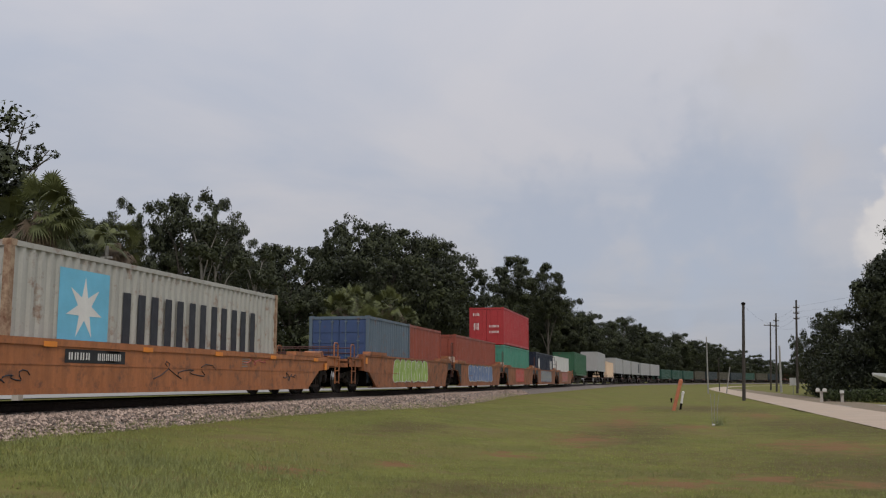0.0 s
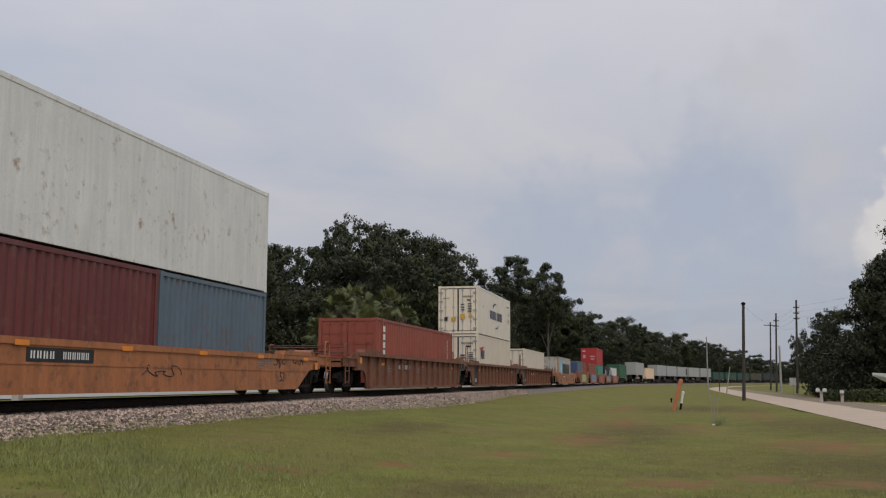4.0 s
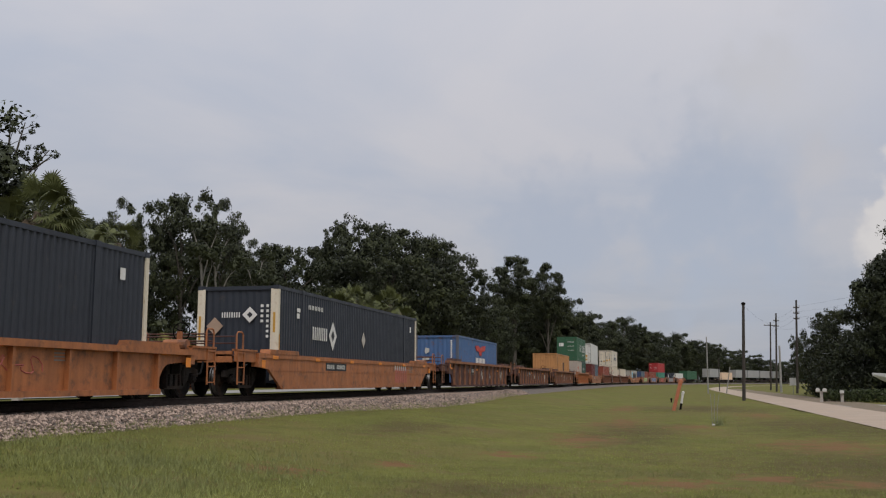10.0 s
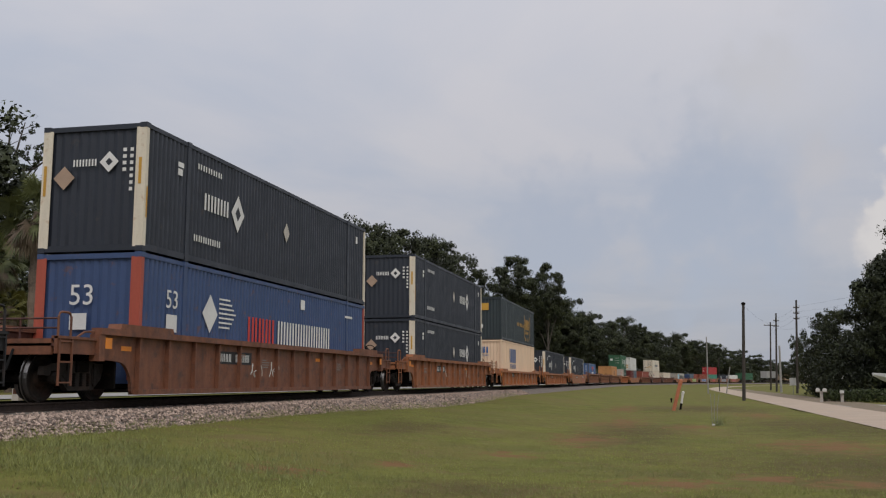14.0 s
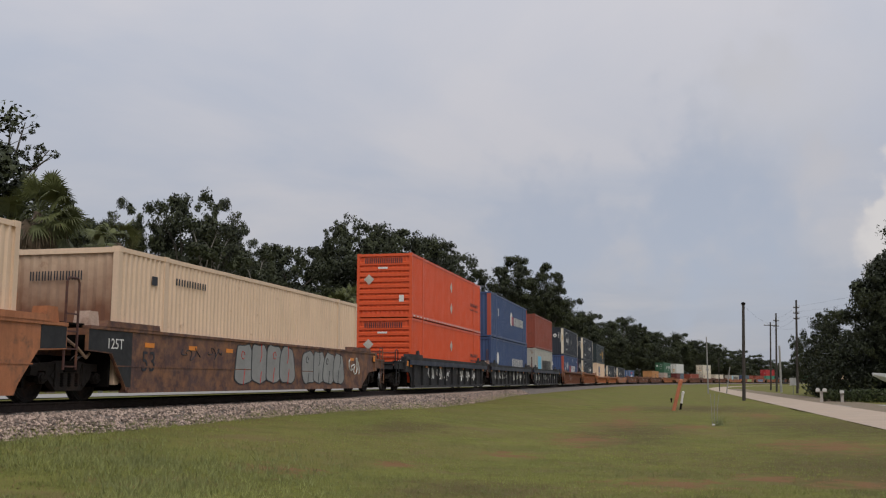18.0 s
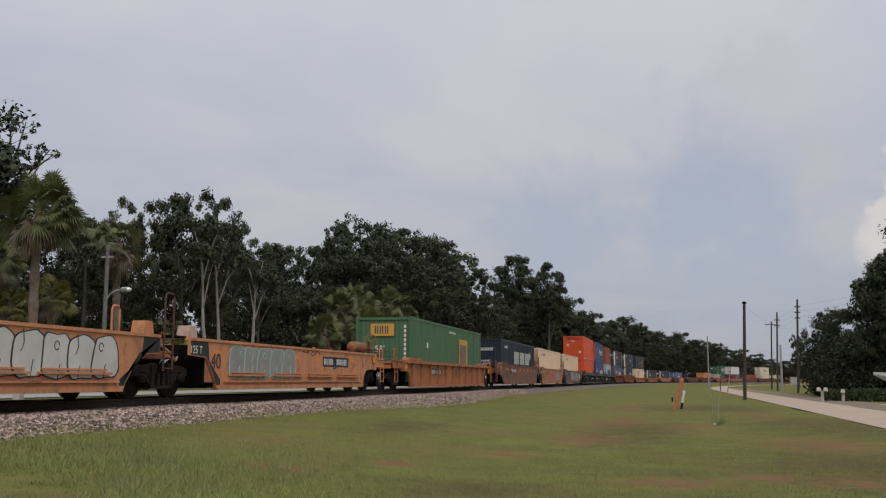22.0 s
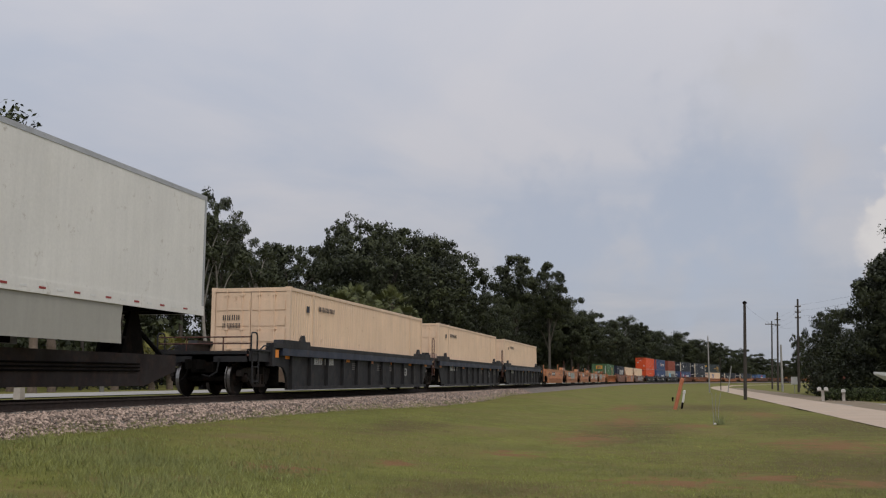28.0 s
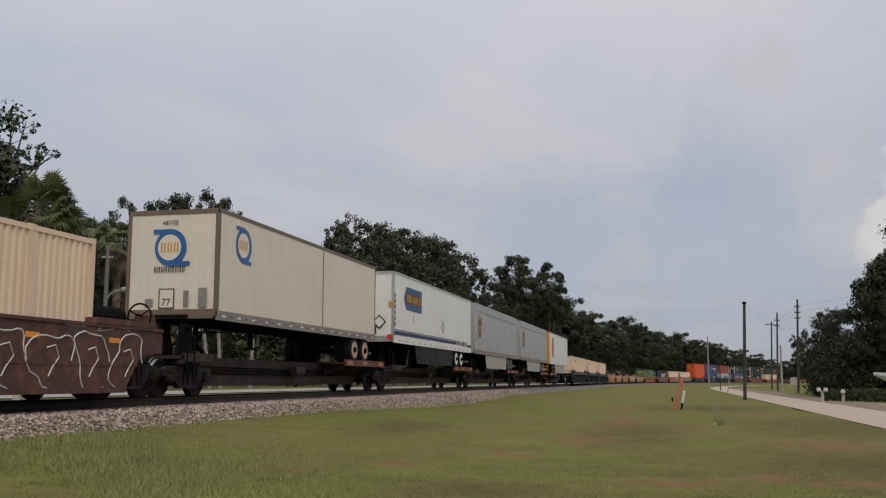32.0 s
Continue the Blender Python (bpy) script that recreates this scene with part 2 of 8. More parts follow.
# ---- railway vehicles: local +y is the way of travel, +x the camera's side, z = 0 the rail top ----
WHEEL_R = 0.46
spinning = []               # (wheelset, arc position of its axle on the train)


def mk_wheelset(bm):
    for s in (-1, 1):
        lathe(bm, [(s * 0.665, 0.10), (s * 0.66, 0.2), (s * 0.69, 0.40), (s * 0.675, 0.50), (s * 0.705, 0.50), (s * 0.715, WHEEL_R), (s * 0.80, WHEEL_R - 0.006),
                   (s * 0.805, 0.40), (s * 0.77, 0.36), (s * 0.755, 0.2), (s * 0.81, 0.14), (s * 0.81, 0.09)], "x", 28)
    lathe(bm, [(-1.02, 0.08), (1.02, 0.08)], "x", 10)


def mk_cap(bm):
    lathe(bm, [(0.0, 0.115), (0.09, 0.115), (0.10, 0.095), (0.13, 0.09)], "x", 12)
    for k in range(3):
        a = 2.094 * k
        lathe(bm, [(0.125, 0.022), (0.15, 0.022)], "x", 6, (0, math.cos(a) * 0.055, math.sin(a) * 0.055))


def mk_frame(bm):
    pts = [(-1.22, 0.52), (-1.20, 0.68), (-0.98, 0.74), (-0.55, 0.76), (-0.30, 0.80), (0.30, 0.80), (0.55, 0.76), (0.98, 0.74), (1.20, 0.68), (1.22, 0.52),
           (1.02, 0.50), (0.98, 0.60), (0.76, 0.60), (0.70, 0.44), (0.42, 0.22), (-0.42, 0.22), (-0.70, 0.44), (-0.76, 0.60), (-0.98, 0.60), (-1.02, 0.50)]
    prism(bm, pts, 0.93, 1.06)
    box(bm, 0.90, 1.09, -0.50, -0.40, 0.30, 0.74)
    box(bm, 0.90, 1.09, 0.40, 0.50, 0.30, 0.74)
    prism(bm, [(-0.62, 0.50), (-0.45, 0.66), (-0.36, 0.66), (-0.36, 0.34)], 1.06, 1.075)
    prism(bm, [(0.62, 0.50), (0.45, 0.66), (0.36, 0.66), (0.36, 0.34)], 1.06, 1.075)


def mk_springs(bm):
    for y in (-0.24, 0.0, 0.24):
        prof = []
        for k in range(13):
            prof.append((0.30 + 0.022 * k, 0.092 if k % 2 else 0.07))
        lathe(bm, prof, "z", 10, (1.0, y, 0))


def mk_bolster(bm):
    box(bm, -1.10, 1.10, -0.20, 0.20, 0.58, 0.80)
    box(bm, -0.45, 0.45, -0.30, 0.30, 0.78, 0.92)
    box(bm, -0.9, 0.9, -0.62, -0.55, 0.34, 0.46)
    box(bm, -0.9, 0.9, 0.55, 0.62, 0.34, 0.46)


def truck(car, y, at):
    """Two-axle bogie under car at y; at is the car middle's place along the train."""
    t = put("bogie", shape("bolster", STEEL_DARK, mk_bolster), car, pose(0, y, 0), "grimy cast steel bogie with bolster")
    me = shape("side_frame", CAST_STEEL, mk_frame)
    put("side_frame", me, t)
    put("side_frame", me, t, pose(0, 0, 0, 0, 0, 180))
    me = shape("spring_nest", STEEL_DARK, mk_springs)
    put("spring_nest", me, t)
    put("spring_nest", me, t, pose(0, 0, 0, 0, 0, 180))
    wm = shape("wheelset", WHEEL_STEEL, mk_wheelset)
    if len(wm.materials) < 2:
        wm.materials.append(TREAD)
        for p in wm.polygons:
            c = p.center
            if abs(abs(c.x) - 0.7575) < 0.01 and math.hypot(c.y, c.z) > 0.42 or abs(abs(c.x) - 0.69) < 0.006 and math.hypot(c.y, c.z) > 0.47:
                p.material_index = 1
    cm = shape("bearing_cap", CAST_STEEL, mk_cap)
    for dy in (-0.90, 0.90):
        w = put("wheelset", wm, t, pose(0, dy, WHEEL_R))
        spinning.append((w, at + y + dy, dy))
        if at < 60:
            put("bearing_cap", cm, w, pose(1.0, 0, 0))
            put("bearing_cap", cm, w, pose(-1.0, 0, 0, 0, 0, 180))
    return t


def mk_coupler(bm):
    prism(bm, [(-0.10, -0.8), (0.10, -0.8), (0.11, -0.25), (0.20, -0.12), (0.17, 0.06), (0.05, 0.12), (-0.02, 0.02), (-0.16, 0.02), (-0.18, -0.2), (-0.10, -0.3)], 0.70, 0.96, "z")
    tube(bm, [(0.22, -0.35, 0.8), (0.27, -0.1, 0.45), (0.2, 0.15, 0.4)], 0.03)


def mk_ladder(bm, h=1.15, w=0.42, n=4):
    for s in (0, w):
        box(bm, -0.015, 0.015, s - 0.02, s + 0.02, 0, h)
    for k in range(n):
        z = 0.06 + k * (h - 0.15) / (n - 1)
        box(bm, -0.02, 0.02, 0, w, z - 0.014, z + 0.014)


def mk_hoop(bm, w=0.42, h=0.75):
    tube(bm, [(0, 0, 0), (0, 0, h - 0.08), (0, 0.04, h - 0.02), (0, 0.10, h), (0, w - 0.10, h), (0, w - 0.04, h - 0.02), (0, w, h - 0.08), (0, w, 0)], 0.024, 6)


def mk_brake_wheel(bm):
    ring = [(0.0, math.cos(t) * 0.28, math.sin(t) * 0.28) for t in [6.28319 * k / 18 for k in range(19)]]
    tube(bm, ring, 0.022, 5)
    for k in range(3):
        a = 2.094 * k + 0.5
        tube(bm, [(0, 0, 0), (0, math.cos(a) * 0.28, math.sin(a) * 0.28)], 0.016, 4)
    lathe(bm, [(-0.06, 0.06), (0.04, 0.05)], "x", 8)


def cut_points(kind, y, sgn, top, low):
    """Corner of a well car's side towards its end at y, from the bottom edge up, in (y, z)."""
    if kind == "arch":
        out = [(y - sgn * 1.50, low)]
        for k in range(7):
            t = 1.5708 * k / 6
            out.append((y - sgn * (1.46 - 0.52 * (1 - math.cos(t))), low + 0.05 + (0.80 - low - 0.05) * math.sin(t)))
        return out + [(y, 0.86), (y, top)]
    if kind == "slope":
        return [(y - sgn * 1.75, low), (y - sgn * 0.80, 0.74), (y, 0.80), (y, top)]
    return [(y - sgn * 1.45, low), (y - sgn * 1.36, 0.36), (y - sgn * 0.85, 0.96), (y, 1.0), (y, top)]


def well_unit(at, pitch, mat, label, style="ribs", ribs=1.25, top=1.36, ends=("single", "single"), base_mat=None,
              name="well_car", group="", rib_mat=None, halves=None, low=None, panel=None, chord_mat=None):
    """One platform of a well car. ends: 'single' (own bogie, coupler and platform) or 'shared' (bogie between two platforms)."""
    car = thing(name, label, "railway car", group or "well cars of the train")
    low = low if low is not None else {"ribs": 0.15, "smooth": 0.20, "deep": 0.21, "deepslope": 0.19}[style]
    X = 1.47
    base_mat = base_mat or mat
    rear, front = ends
    h0, h1 = halves or (pitch / 2, pitch / 2)
    y0 = -(h0 - (1.88 if rear == "single" else 1.02 if style == "deep" else 0.40))
    joint = -h0 + 0.45        # middle of the bogie shared with the next platform
    y1 = h1 - (1.88 if front == "single" else 0.40)
    kinds = {"ribs": "arch", "smooth": "slope", "deep": "arch", "deepslope": "slope"}
    ka = kinds[style] if rear == "single" else "shared"
    kb = kinds[style] if front == "single" else "shared"
    outline = cut_points(kb, y1, 1, top, low) + cut_points(ka, y0, -1, top, low)[::-1]
    for s in (-1, 1):
        bm = bm_new()
        rec = 0.08 if style == "ribs" else 0.0
        prism(bm, outline, s * (X - 0.07 - rec), s * (X - rec))
        part("side_wall", bm, base_mat, car)
    chord = 0.10 if style in ("ribs", "smooth") else 0.035
    for s in (-1, 1):
        bm = bm_new()
        box(bm, *sorted((s * (X - 0.16), s * (X + (0.07 if style == "ribs" else 0.035)))), y0 + 0.02, y1 - 0.02, top - 0.03, top + chord)
        part("top_chord", bm, chord_mat or mat, car)
        bm = bm_new()
        c0, c1 = (1.55 if ka == "arch" else 1.80 if ka == "slope" else 1.5), (1.55 if kb == "arch" else 1.80 if kb == "slope" else 1.5)
        box(bm, *sorted((s * (X - 0.20), s * (X + (0.05 if style == "ribs" else 0.03)))), y0 + c0, y1 - c1, low - 0.03, low + 0.08)
        part("bottom_sill", bm, mat, car)
        for ye, sg, kind in ((y0, 1, rear), (y1, -1, front)):
            bm = bm_new()
            n0, n1 = (0.75, 3.0) if kind == "single" else (0.55, 2.7)
            yy = sorted((ye + sg * n0, ye + sg * n1))
            prism(bm, [(yy[0], top + chord), (yy[1], top + chord), (yy[1] - 0.05, top + chord + 0.12), (yy[0] + 0.05, top + chord + 0.12)], s * (X - 0.26), s * (X + 0.05))
            if style == "deep":
                bm.free()
            else:
                part("container_guide", bm, mat, car)
            if kind == "shared" and panel is not None:
                bm = bm_new()
                if style == "deep":
                    pw = 0.92 if sg > 0 else 0.70
                    pts = [(0.02, 1.02), (0.02, top - 0.04), (pw, top - 0.04), (pw + 0.08, 0.88), (1.62, low + 0.22), (1.62, low + 0.09), (1.44, low + 0.09), (0.86, 0.98)]
                elif style == "ribs" and sg > 0:
                    pts = [(1.95, low + 0.09), (1.95, top - 0.04), (2.78, top - 0.04), (2.78, low + 0.09)]
                elif style == "ribs":
                    pts = [(0.10, 1.02), (0.10, top - 0.04), (1.62, top - 0.04), (1.62, low + 0.09), (1.44, low + 0.09), (0.86, 0.98)]
                else:
                    pw = 1.62 if sg > 0 else 0.80
                    pts = [(0.02, 1.02), (0.02, top - 0.04), (pw, top - 0.04)] + ([(pw, low + 0.09), (1.44, low + 0.09), (0.86, 0.98)] if pw > 1 else [(pw, 0.99)])
                prism(bm, [(ye + sg * a, z) for a, z in pts], s * (X - rec), s * (X - rec + 0.004))
                part("end_panel", bm, panel, car, "black-painted end panel")
    if style == "ribs":
        i0, i1 = (1.62 if rear == "single" else 2.85), (1.62 if front == "single" else 1.9)
        n = max(2, round((y1 - y0 - i0 - i1) / ribs))
        me = shape(("rib", round(top, 2)), rib_mat or mat, lambda bm: (box(bm, -0.082, 0.024, -0.035, 0.035, low + 0.06, top - 0.03), box(bm, -0.082, 0.03, -0.06, 0.06, low + 0.05, low + 0.10)))
        for k in range(n + 1):
            y = y0 + i0 + k * (y1 - y0 - i0 - i1) / n
            put("rib", me, car, pose(X - 0.001, y, 0))
            put("rib", me, car, pose(-X + 0.001, y, 0, 0, 0, 180))
    elif style == "deep":
        me = shape("foot_flange", mat, lambda bm: (box(bm, 0, 0.11, -1.15, 1.15, 0.52, 0.565), box(bm, 0, 0.05, -1.05, 1.05, 0.60, 0.635)))
        lower = shape("lower_flange", mat, lambda bm: (box(bm, 0, 0.07, -1.5, 1.5, 0.36, 0.40),))
        n = 4
        for k in range(n):
            y = y0 + 1.9 + (k + 0.5) * (y1 - y0 - 3.8) / n
            for m in (pose(X - 0.001, y, 0), pose(-X + 0.001, y, 0, 0, 0, 180)):
                put("flange", me, car, m)
                put("lower_flange", lower, car, m)
    else:
        for s in (-1, 1):
            bm = bm_new()
            box(bm, *sorted((s * (X - 0.001), s * (X + 0.012))), y0 + 1.0, y1 - 1.0, 0.70, 0.725)
            part("belt_seam", bm, mat, car)
    # Floor in near-black instead of car paint: shade inside the well as colour.
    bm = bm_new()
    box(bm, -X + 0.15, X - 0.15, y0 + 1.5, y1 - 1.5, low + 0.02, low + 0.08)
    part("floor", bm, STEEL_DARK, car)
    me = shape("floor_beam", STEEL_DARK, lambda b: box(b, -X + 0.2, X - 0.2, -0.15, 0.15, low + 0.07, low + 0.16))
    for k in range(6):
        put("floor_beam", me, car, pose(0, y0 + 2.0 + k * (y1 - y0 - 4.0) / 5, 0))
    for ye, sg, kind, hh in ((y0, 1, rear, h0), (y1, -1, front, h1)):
        # Bulkhead in the same near-black, holding the shade behind the bogie.
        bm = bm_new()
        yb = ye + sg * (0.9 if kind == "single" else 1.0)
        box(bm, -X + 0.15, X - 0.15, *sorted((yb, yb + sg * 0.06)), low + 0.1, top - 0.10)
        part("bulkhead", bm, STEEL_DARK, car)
        if kind == "single":
            yo = -sg * (hh - 0.62)             # outer edge of the platform
            bm = bm_new()
            box(bm, -1.36, 1.36, *sorted((yo, yb)), 1.06, 1.11)
            part("end_platform", bm, CAR_PURPLE, car)
            bm = bm_new()
            box(bm, -0.32, 0.32, *sorted((yo, yb)), 0.62, 1.06)
            part("draft_sill", bm, STEEL_DARK, car)
            bm = bm_new()
            box(bm, -1.30, 1.30, *sorted((yo, yo + sg * 0.07)), 0.90, 1.20)
            part("end_sill", bm, base_mat, car)
            for s in (-1, 1):
                bm = bm_new()
                box(bm, *sorted((s * 1.36, s * 1.43)), *sorted((yo, ye)), 0.92, 1.24)
                box(bm, *sorted((s * 1.30, s * 1.47)), *sorted((yo, ye)), 1.20, 1.25)
                part("side_sill", bm, mat, car)
                bm = bm_new()
                tube(bm, [(s * 1.40, ye - sg * 0.02, top + 0.02), (s * 1.40, ye - sg * 0.35, top), (s * 1.40, ye - sg * 0.62, 1.24)], 0.022, 5)
                part("grab_rail", bm, mat, car)
                bm = bm_new()
                box(bm, *sorted((s * (X - 0.17), s * (X + 0.05))), *sorted((ye - sg * 0.01, ye + sg * 0.20)), 0.80, top - 0.03)
                part("end_post", bm, mat, car)
                plate = shape("end_plate", ORANGE_MARK, lambda b: box(b, 0, 0.004, -0.12, 0.12, -0.11, 0.11))
                put("reflector", plate, car, pose(s * (X + 0.051), ye + sg * 0.32, top - 0.20, 0, 0, 0 if s > 0 else 180))
                lad = shape("end_ladder_low", rib_mat or mat, lambda b: mk_ladder(b, 0.92, 0.40, 3))
                put("ladder", lad, car, pose(s * 1.445, yo + sg * 0.05 - (0.40 if sg < 0 else 0), 0.32))
                hoop = shape("grab_hoop_tall", rib_mat or mat, lambda b: mk_hoop(b, 0.40, 0.48))
                put("grab_hoop", hoop, car, pose(s * 1.40, yo + sg * 0.05 - (0.40 if sg < 0 else 0), 1.22))
            bm = bm_new()
            for z in (1.40, 1.58):
                tube(bm, [(-1.38, yo + sg * 0.10, z), (1.38, yo + sg * 0.10, z)], 0.02, 5)
            for x in (-0.55, 0.55):
                tube(bm, [(x, yo + sg * 0.10, 1.1), (x, yo + sg * 0.10, 1.58)], 0.02, 5)
            part("end_railing", bm, CAR_PURPLE, car)
            bm = bm_new()
            tube(bm, [(0.5, yo, 1.0), (0.55, yo - sg * 0.25, 0.62), (0.45, yo - sg * 0.5, 0.50), (0.3, yo - sg * 0.62, 0.55)], 0.028, 6)
            part("brake_hose", bm, RUBBER, car)
            put("coupler", shape("coupler", STEEL_DARK, mk_coupler), car, pose(0, -sg * hh, 0, 0, 0, 180 if sg > 0 else 0))
            truck(car, ye + sg * 0.12, at)
        else:
            bm = bm_new()
            box(bm, -0.45, 0.45, *sorted((ye - sg * 0.39, yb)), 0.92, 1.12)
            part("articulated_arm", bm, base_mat, car)
            if sg > 0:
                truck(car, joint, at)
                lad = shape("end_ladder", CAR_PURPLE, lambda b: (mk_ladder(b, 1.15, 0.40, 4), mk_hoop(b, 0.40, 1.75)))
                put("ladder", lad, car, pose(1.43, ye - (1.18 if style == "deep" else 0.72), 0.62))
                bm = bm_new()
                box(bm, -1.30, 1.30, joint - 0.75, joint + 0.75, top + 0.03, top + 0.07)
                part("crossing_plate", bm, STEEL_DARK, car)
                bm = bm_new()
                tube(bm, [(1.25, joint - 0.55, 1.25), (1.36, joint - 0.25, 1.05), (1.34, joint + 0.1, 0.86), (1.25, joint + 0.35, 0.95)], 0.03, 6)
                part("brake_hose", bm, TAN_HOSE, car)
            else:
                put("grab_hoop", shape("grab_hoop", mat, lambda b: mk_hoop(b, 0.30, 0.62)), car, pose(0.95, ye - 1.15, top))
            bm = bm_new()
            prism(bm, [(-0.22, 0.0), (0.22, 0.0), (0.15, 0.30), (-0.15, 0.30)], -0.16, 0.16)
            put_bm("lock_box", bm, CAP_PALE if sg > 0 else mat, car, pose(1.20, ye + sg * 0.32, top + 0.03))
    if front == "single" and style == "ribs":
        put("brake_wheel", shape("brake_wheel", STEEL_DARK, mk_brake_wheel), car, pose(0.75, y1 + 0.75, 1.62, 0, 0, 90) @ Matrix.Diagonal((0.8, 0.8, 0.8, 1)))
        bm = bm_new()
        box(bm, 0.70, 0.80, y1 + 0.62, y1 + 0.72, 1.10, 1.62)
        part("brake_stand", bm, mat, car)
    if front == "single":
        bm = bm_new()
        lathe(bm, [(-0.3, 0.14), (0.3, 0.14)], "x", 12, (0.85, y1 + 0.32, 1.27))
        part("brake_cylinder", bm, base_mat, car)
    car["wide"], car["tall"], car["long"] = 2 * (X - (0.08 if style == "ribs" else 0.0)), top, y1 - y0
    return moving_thing(car, at, (h0 + h1) * 0.36)


def put_bm(name, bm, mat, parent, m, label=""):
    ob = part(name, bm, mat, parent, label)
    ob.matrix_basis = m
    return ob


movers = []                 # (thing, place along the train, half distance between its rests)


def moving_thing(ob, at, span):
    movers.append((ob, at, span))
    ob.matrix_basis = on_track(at, span)
    return ob


# ---- containers: origin under the middle ----
def corrugated(bm, x, y0, y1, z0, z1, period, depth, sgn):
    """Trapezoid-corrugated sheet in the plane x, facing sgn."""
    n = max(1, round((y1 - y0) / period))
    p = (y1 - y0) / n
    pts = []
    for k in range(n):
        b = y0 + k * p
        pts += [(b, 0), (b + 0.30 * p, 0), (b + 0.5 * p, 1), (b + 0.80 * p, 1)]
    pts.append((y1, 0))
    lo = [bm.verts.new((x - sgn * depth * d, y, z0)) for y, d in pts]
    hi = [bm.verts.new((x - sgn * depth * d, y, z1)) for y, d in pts]
    for i in range(len(pts) - 1):
        q = (lo[i], lo[i + 1], hi[i + 1], hi[i])
        bm.faces.new(q if sgn > 0 else q[::-1])


def container(rear, length, z0, mat, label, H=2.59, W=2.44, style="dry", doors="rear", posts=None, end_posts=None, group="containers on the train", door_mat=None, on=None, end_mat=None):
    """Shipping container whose rear end stands at 'rear' along the train, floor at z0. Returns the thing; marks go on its sides by its own axes."""
    box_thing = thing("shipping_container", label, "container", group)
    h, w = length / 2, W / 2
    posts = posts or mat
    rail = 0.11
    period, depth = (0.28, 0.044) if style == "dry" else (0.20, 0.036)
    for s in (-1, 1):
        bm = bm_new()
        if style == "reefer":
            q = [bm.verts.new((s * (w - 0.012), y, z)) for y, z in ((-h + 0.1, 0.16), (h - 0.1, 0.16), (h - 0.1, H - rail), (-h + 0.1, H - rail))]
            bm.faces.new(q if s > 0 else q[::-1])
        else:
            corrugated(bm, s * (w - 0.012), -h + 0.1, h - 0.1, 0.16, H - rail, period, depth, s)
        part("side_panel", bm, mat, box_thing)
    bm = bm_new()
    box(bm, -w + 0.05, w - 0.05, -h + 0.05, h - 0.05, H - 0.05, H - 0.02)
    part("roof", bm, mat, box_thing)
    bm = bm_new()
    box(bm, -w + 0.05, w - 0.05, -h + 0.05, h - 0.05, 0.10, 0.14)
    part("floor", bm, mat, box_thing)
    for s in (-1, 1):
        if doors == ("rear" if s < 0 else "front"):
            continue
        bm = bm_new()
        n = 9 if style == "dry" else 11
        if style == "louvre":
            lm = shape("louvre", mat, lambda b: prism(b, [(0.0, 0.0), (0.045, 0.03), (0.045, 0.15), (0.0, 0.19)], -w + 0.13, w - 0.13))
            for k in range(9):
                put("louvre", lm, box_thing, pose(0, s * (h - 0.05), 0.3 + k * (H - 0.6) / 9) @ Matrix.Diagonal((1, s, 1, 1)))
        lo, hi = [], []
        for k in range(n * 2 + 1):
            x = -w + 0.08 + k * (W - 0.16) / (2 * n)
            d = 0.05 + (0.03 if k % 2 else 0)
            lo.append(bm.verts.new((x, s * (h - d), 0.14)))
            hi.append(bm.verts.new((x, s * (h - d), H - 0.1)))
        for i in range(len(lo) - 1):
            q = (lo[i], lo[i + 1], hi[i + 1], hi[i])
            bm.faces.new(q if s < 0 else q[::-1])
        part("end_wall", bm, end_mat or mat, box_thing)
    for s in (-1, 1):
        bm = bm_new()
        box(bm, *sorted((s * (w - 0.07), s * w)), -h + 0.1, h - 0.1, H - rail, H - 0.012)
        part("top_rail", bm, mat, box_thing)
        bm = bm_new()
        box(bm, *sorted((s * (w - 0.06), s * w)), -h + 0.1, h - 0.1, 0.03, 0.17)
        part("bottom_rail", bm, mat, box_thing)
        for za, zb, nm in ((H - 0.13, H - 0.015, "end_header"), (0.02, 0.16, "end_sill")):
            bm = bm_new()
            box(bm, -w + 0.1, w - 0.1, *sorted((s * (h - 0.10), s * (h - 0.004))), za, zb)
            part(nm, bm, mat, box_thing)
        ep = (end_posts or posts)
        wide = 0.24 if end_posts else 0.13
        pm = shape(("corner_post", round(H, 2), wide), ep, lambda b: (box(b, -0.10, 0.002, -0.13, 0.0, 0.10, H - 0.10), box(b, -wide, 0.0, -0.012, 0.003, 0.10, H - 0.10)))
        for x in (-1, 1):
            put("corner_post", pm, box_thing, pose(x * w, s * h, 0) @ Matrix.Diagonal((x, s, 1, 1)))
    cast = shape("corner_casting", posts, lambda b: box(b, -0.085, 0.085, -0.09, 0.09, 0, 0.118))
    spots = [(-h + 0.085, 0), (h - 0.085, 0)]
    if length > 13:
        spots = [(-6.05, 1), (6.05, 1)] + [(-h + 0.085, 0), (h - 0.085, 0)]
        bm_me = shape(("stack_post", round(H, 2)), mat, lambda b: box(b, -0.05, 0.004, -0.085, 0.085, 0.1, H - 0.05))
        for y in (-6.05, 6.05):
            put("stack_post", bm_me, box_thing, pose(w + 0.004, y, 0))
            put("stack_post", bm_me, box_thing, pose(-w - 0.004, y, 0, 0, 0, 180))
    for y, proud in spots:
        for x in (-1, 1):
            for z in (0.0, H - 0.118 + 0.004):
                put("corner_casting", cast, box_thing, pose(x * (w - 0.08 + 0.012 * proud), y, z))
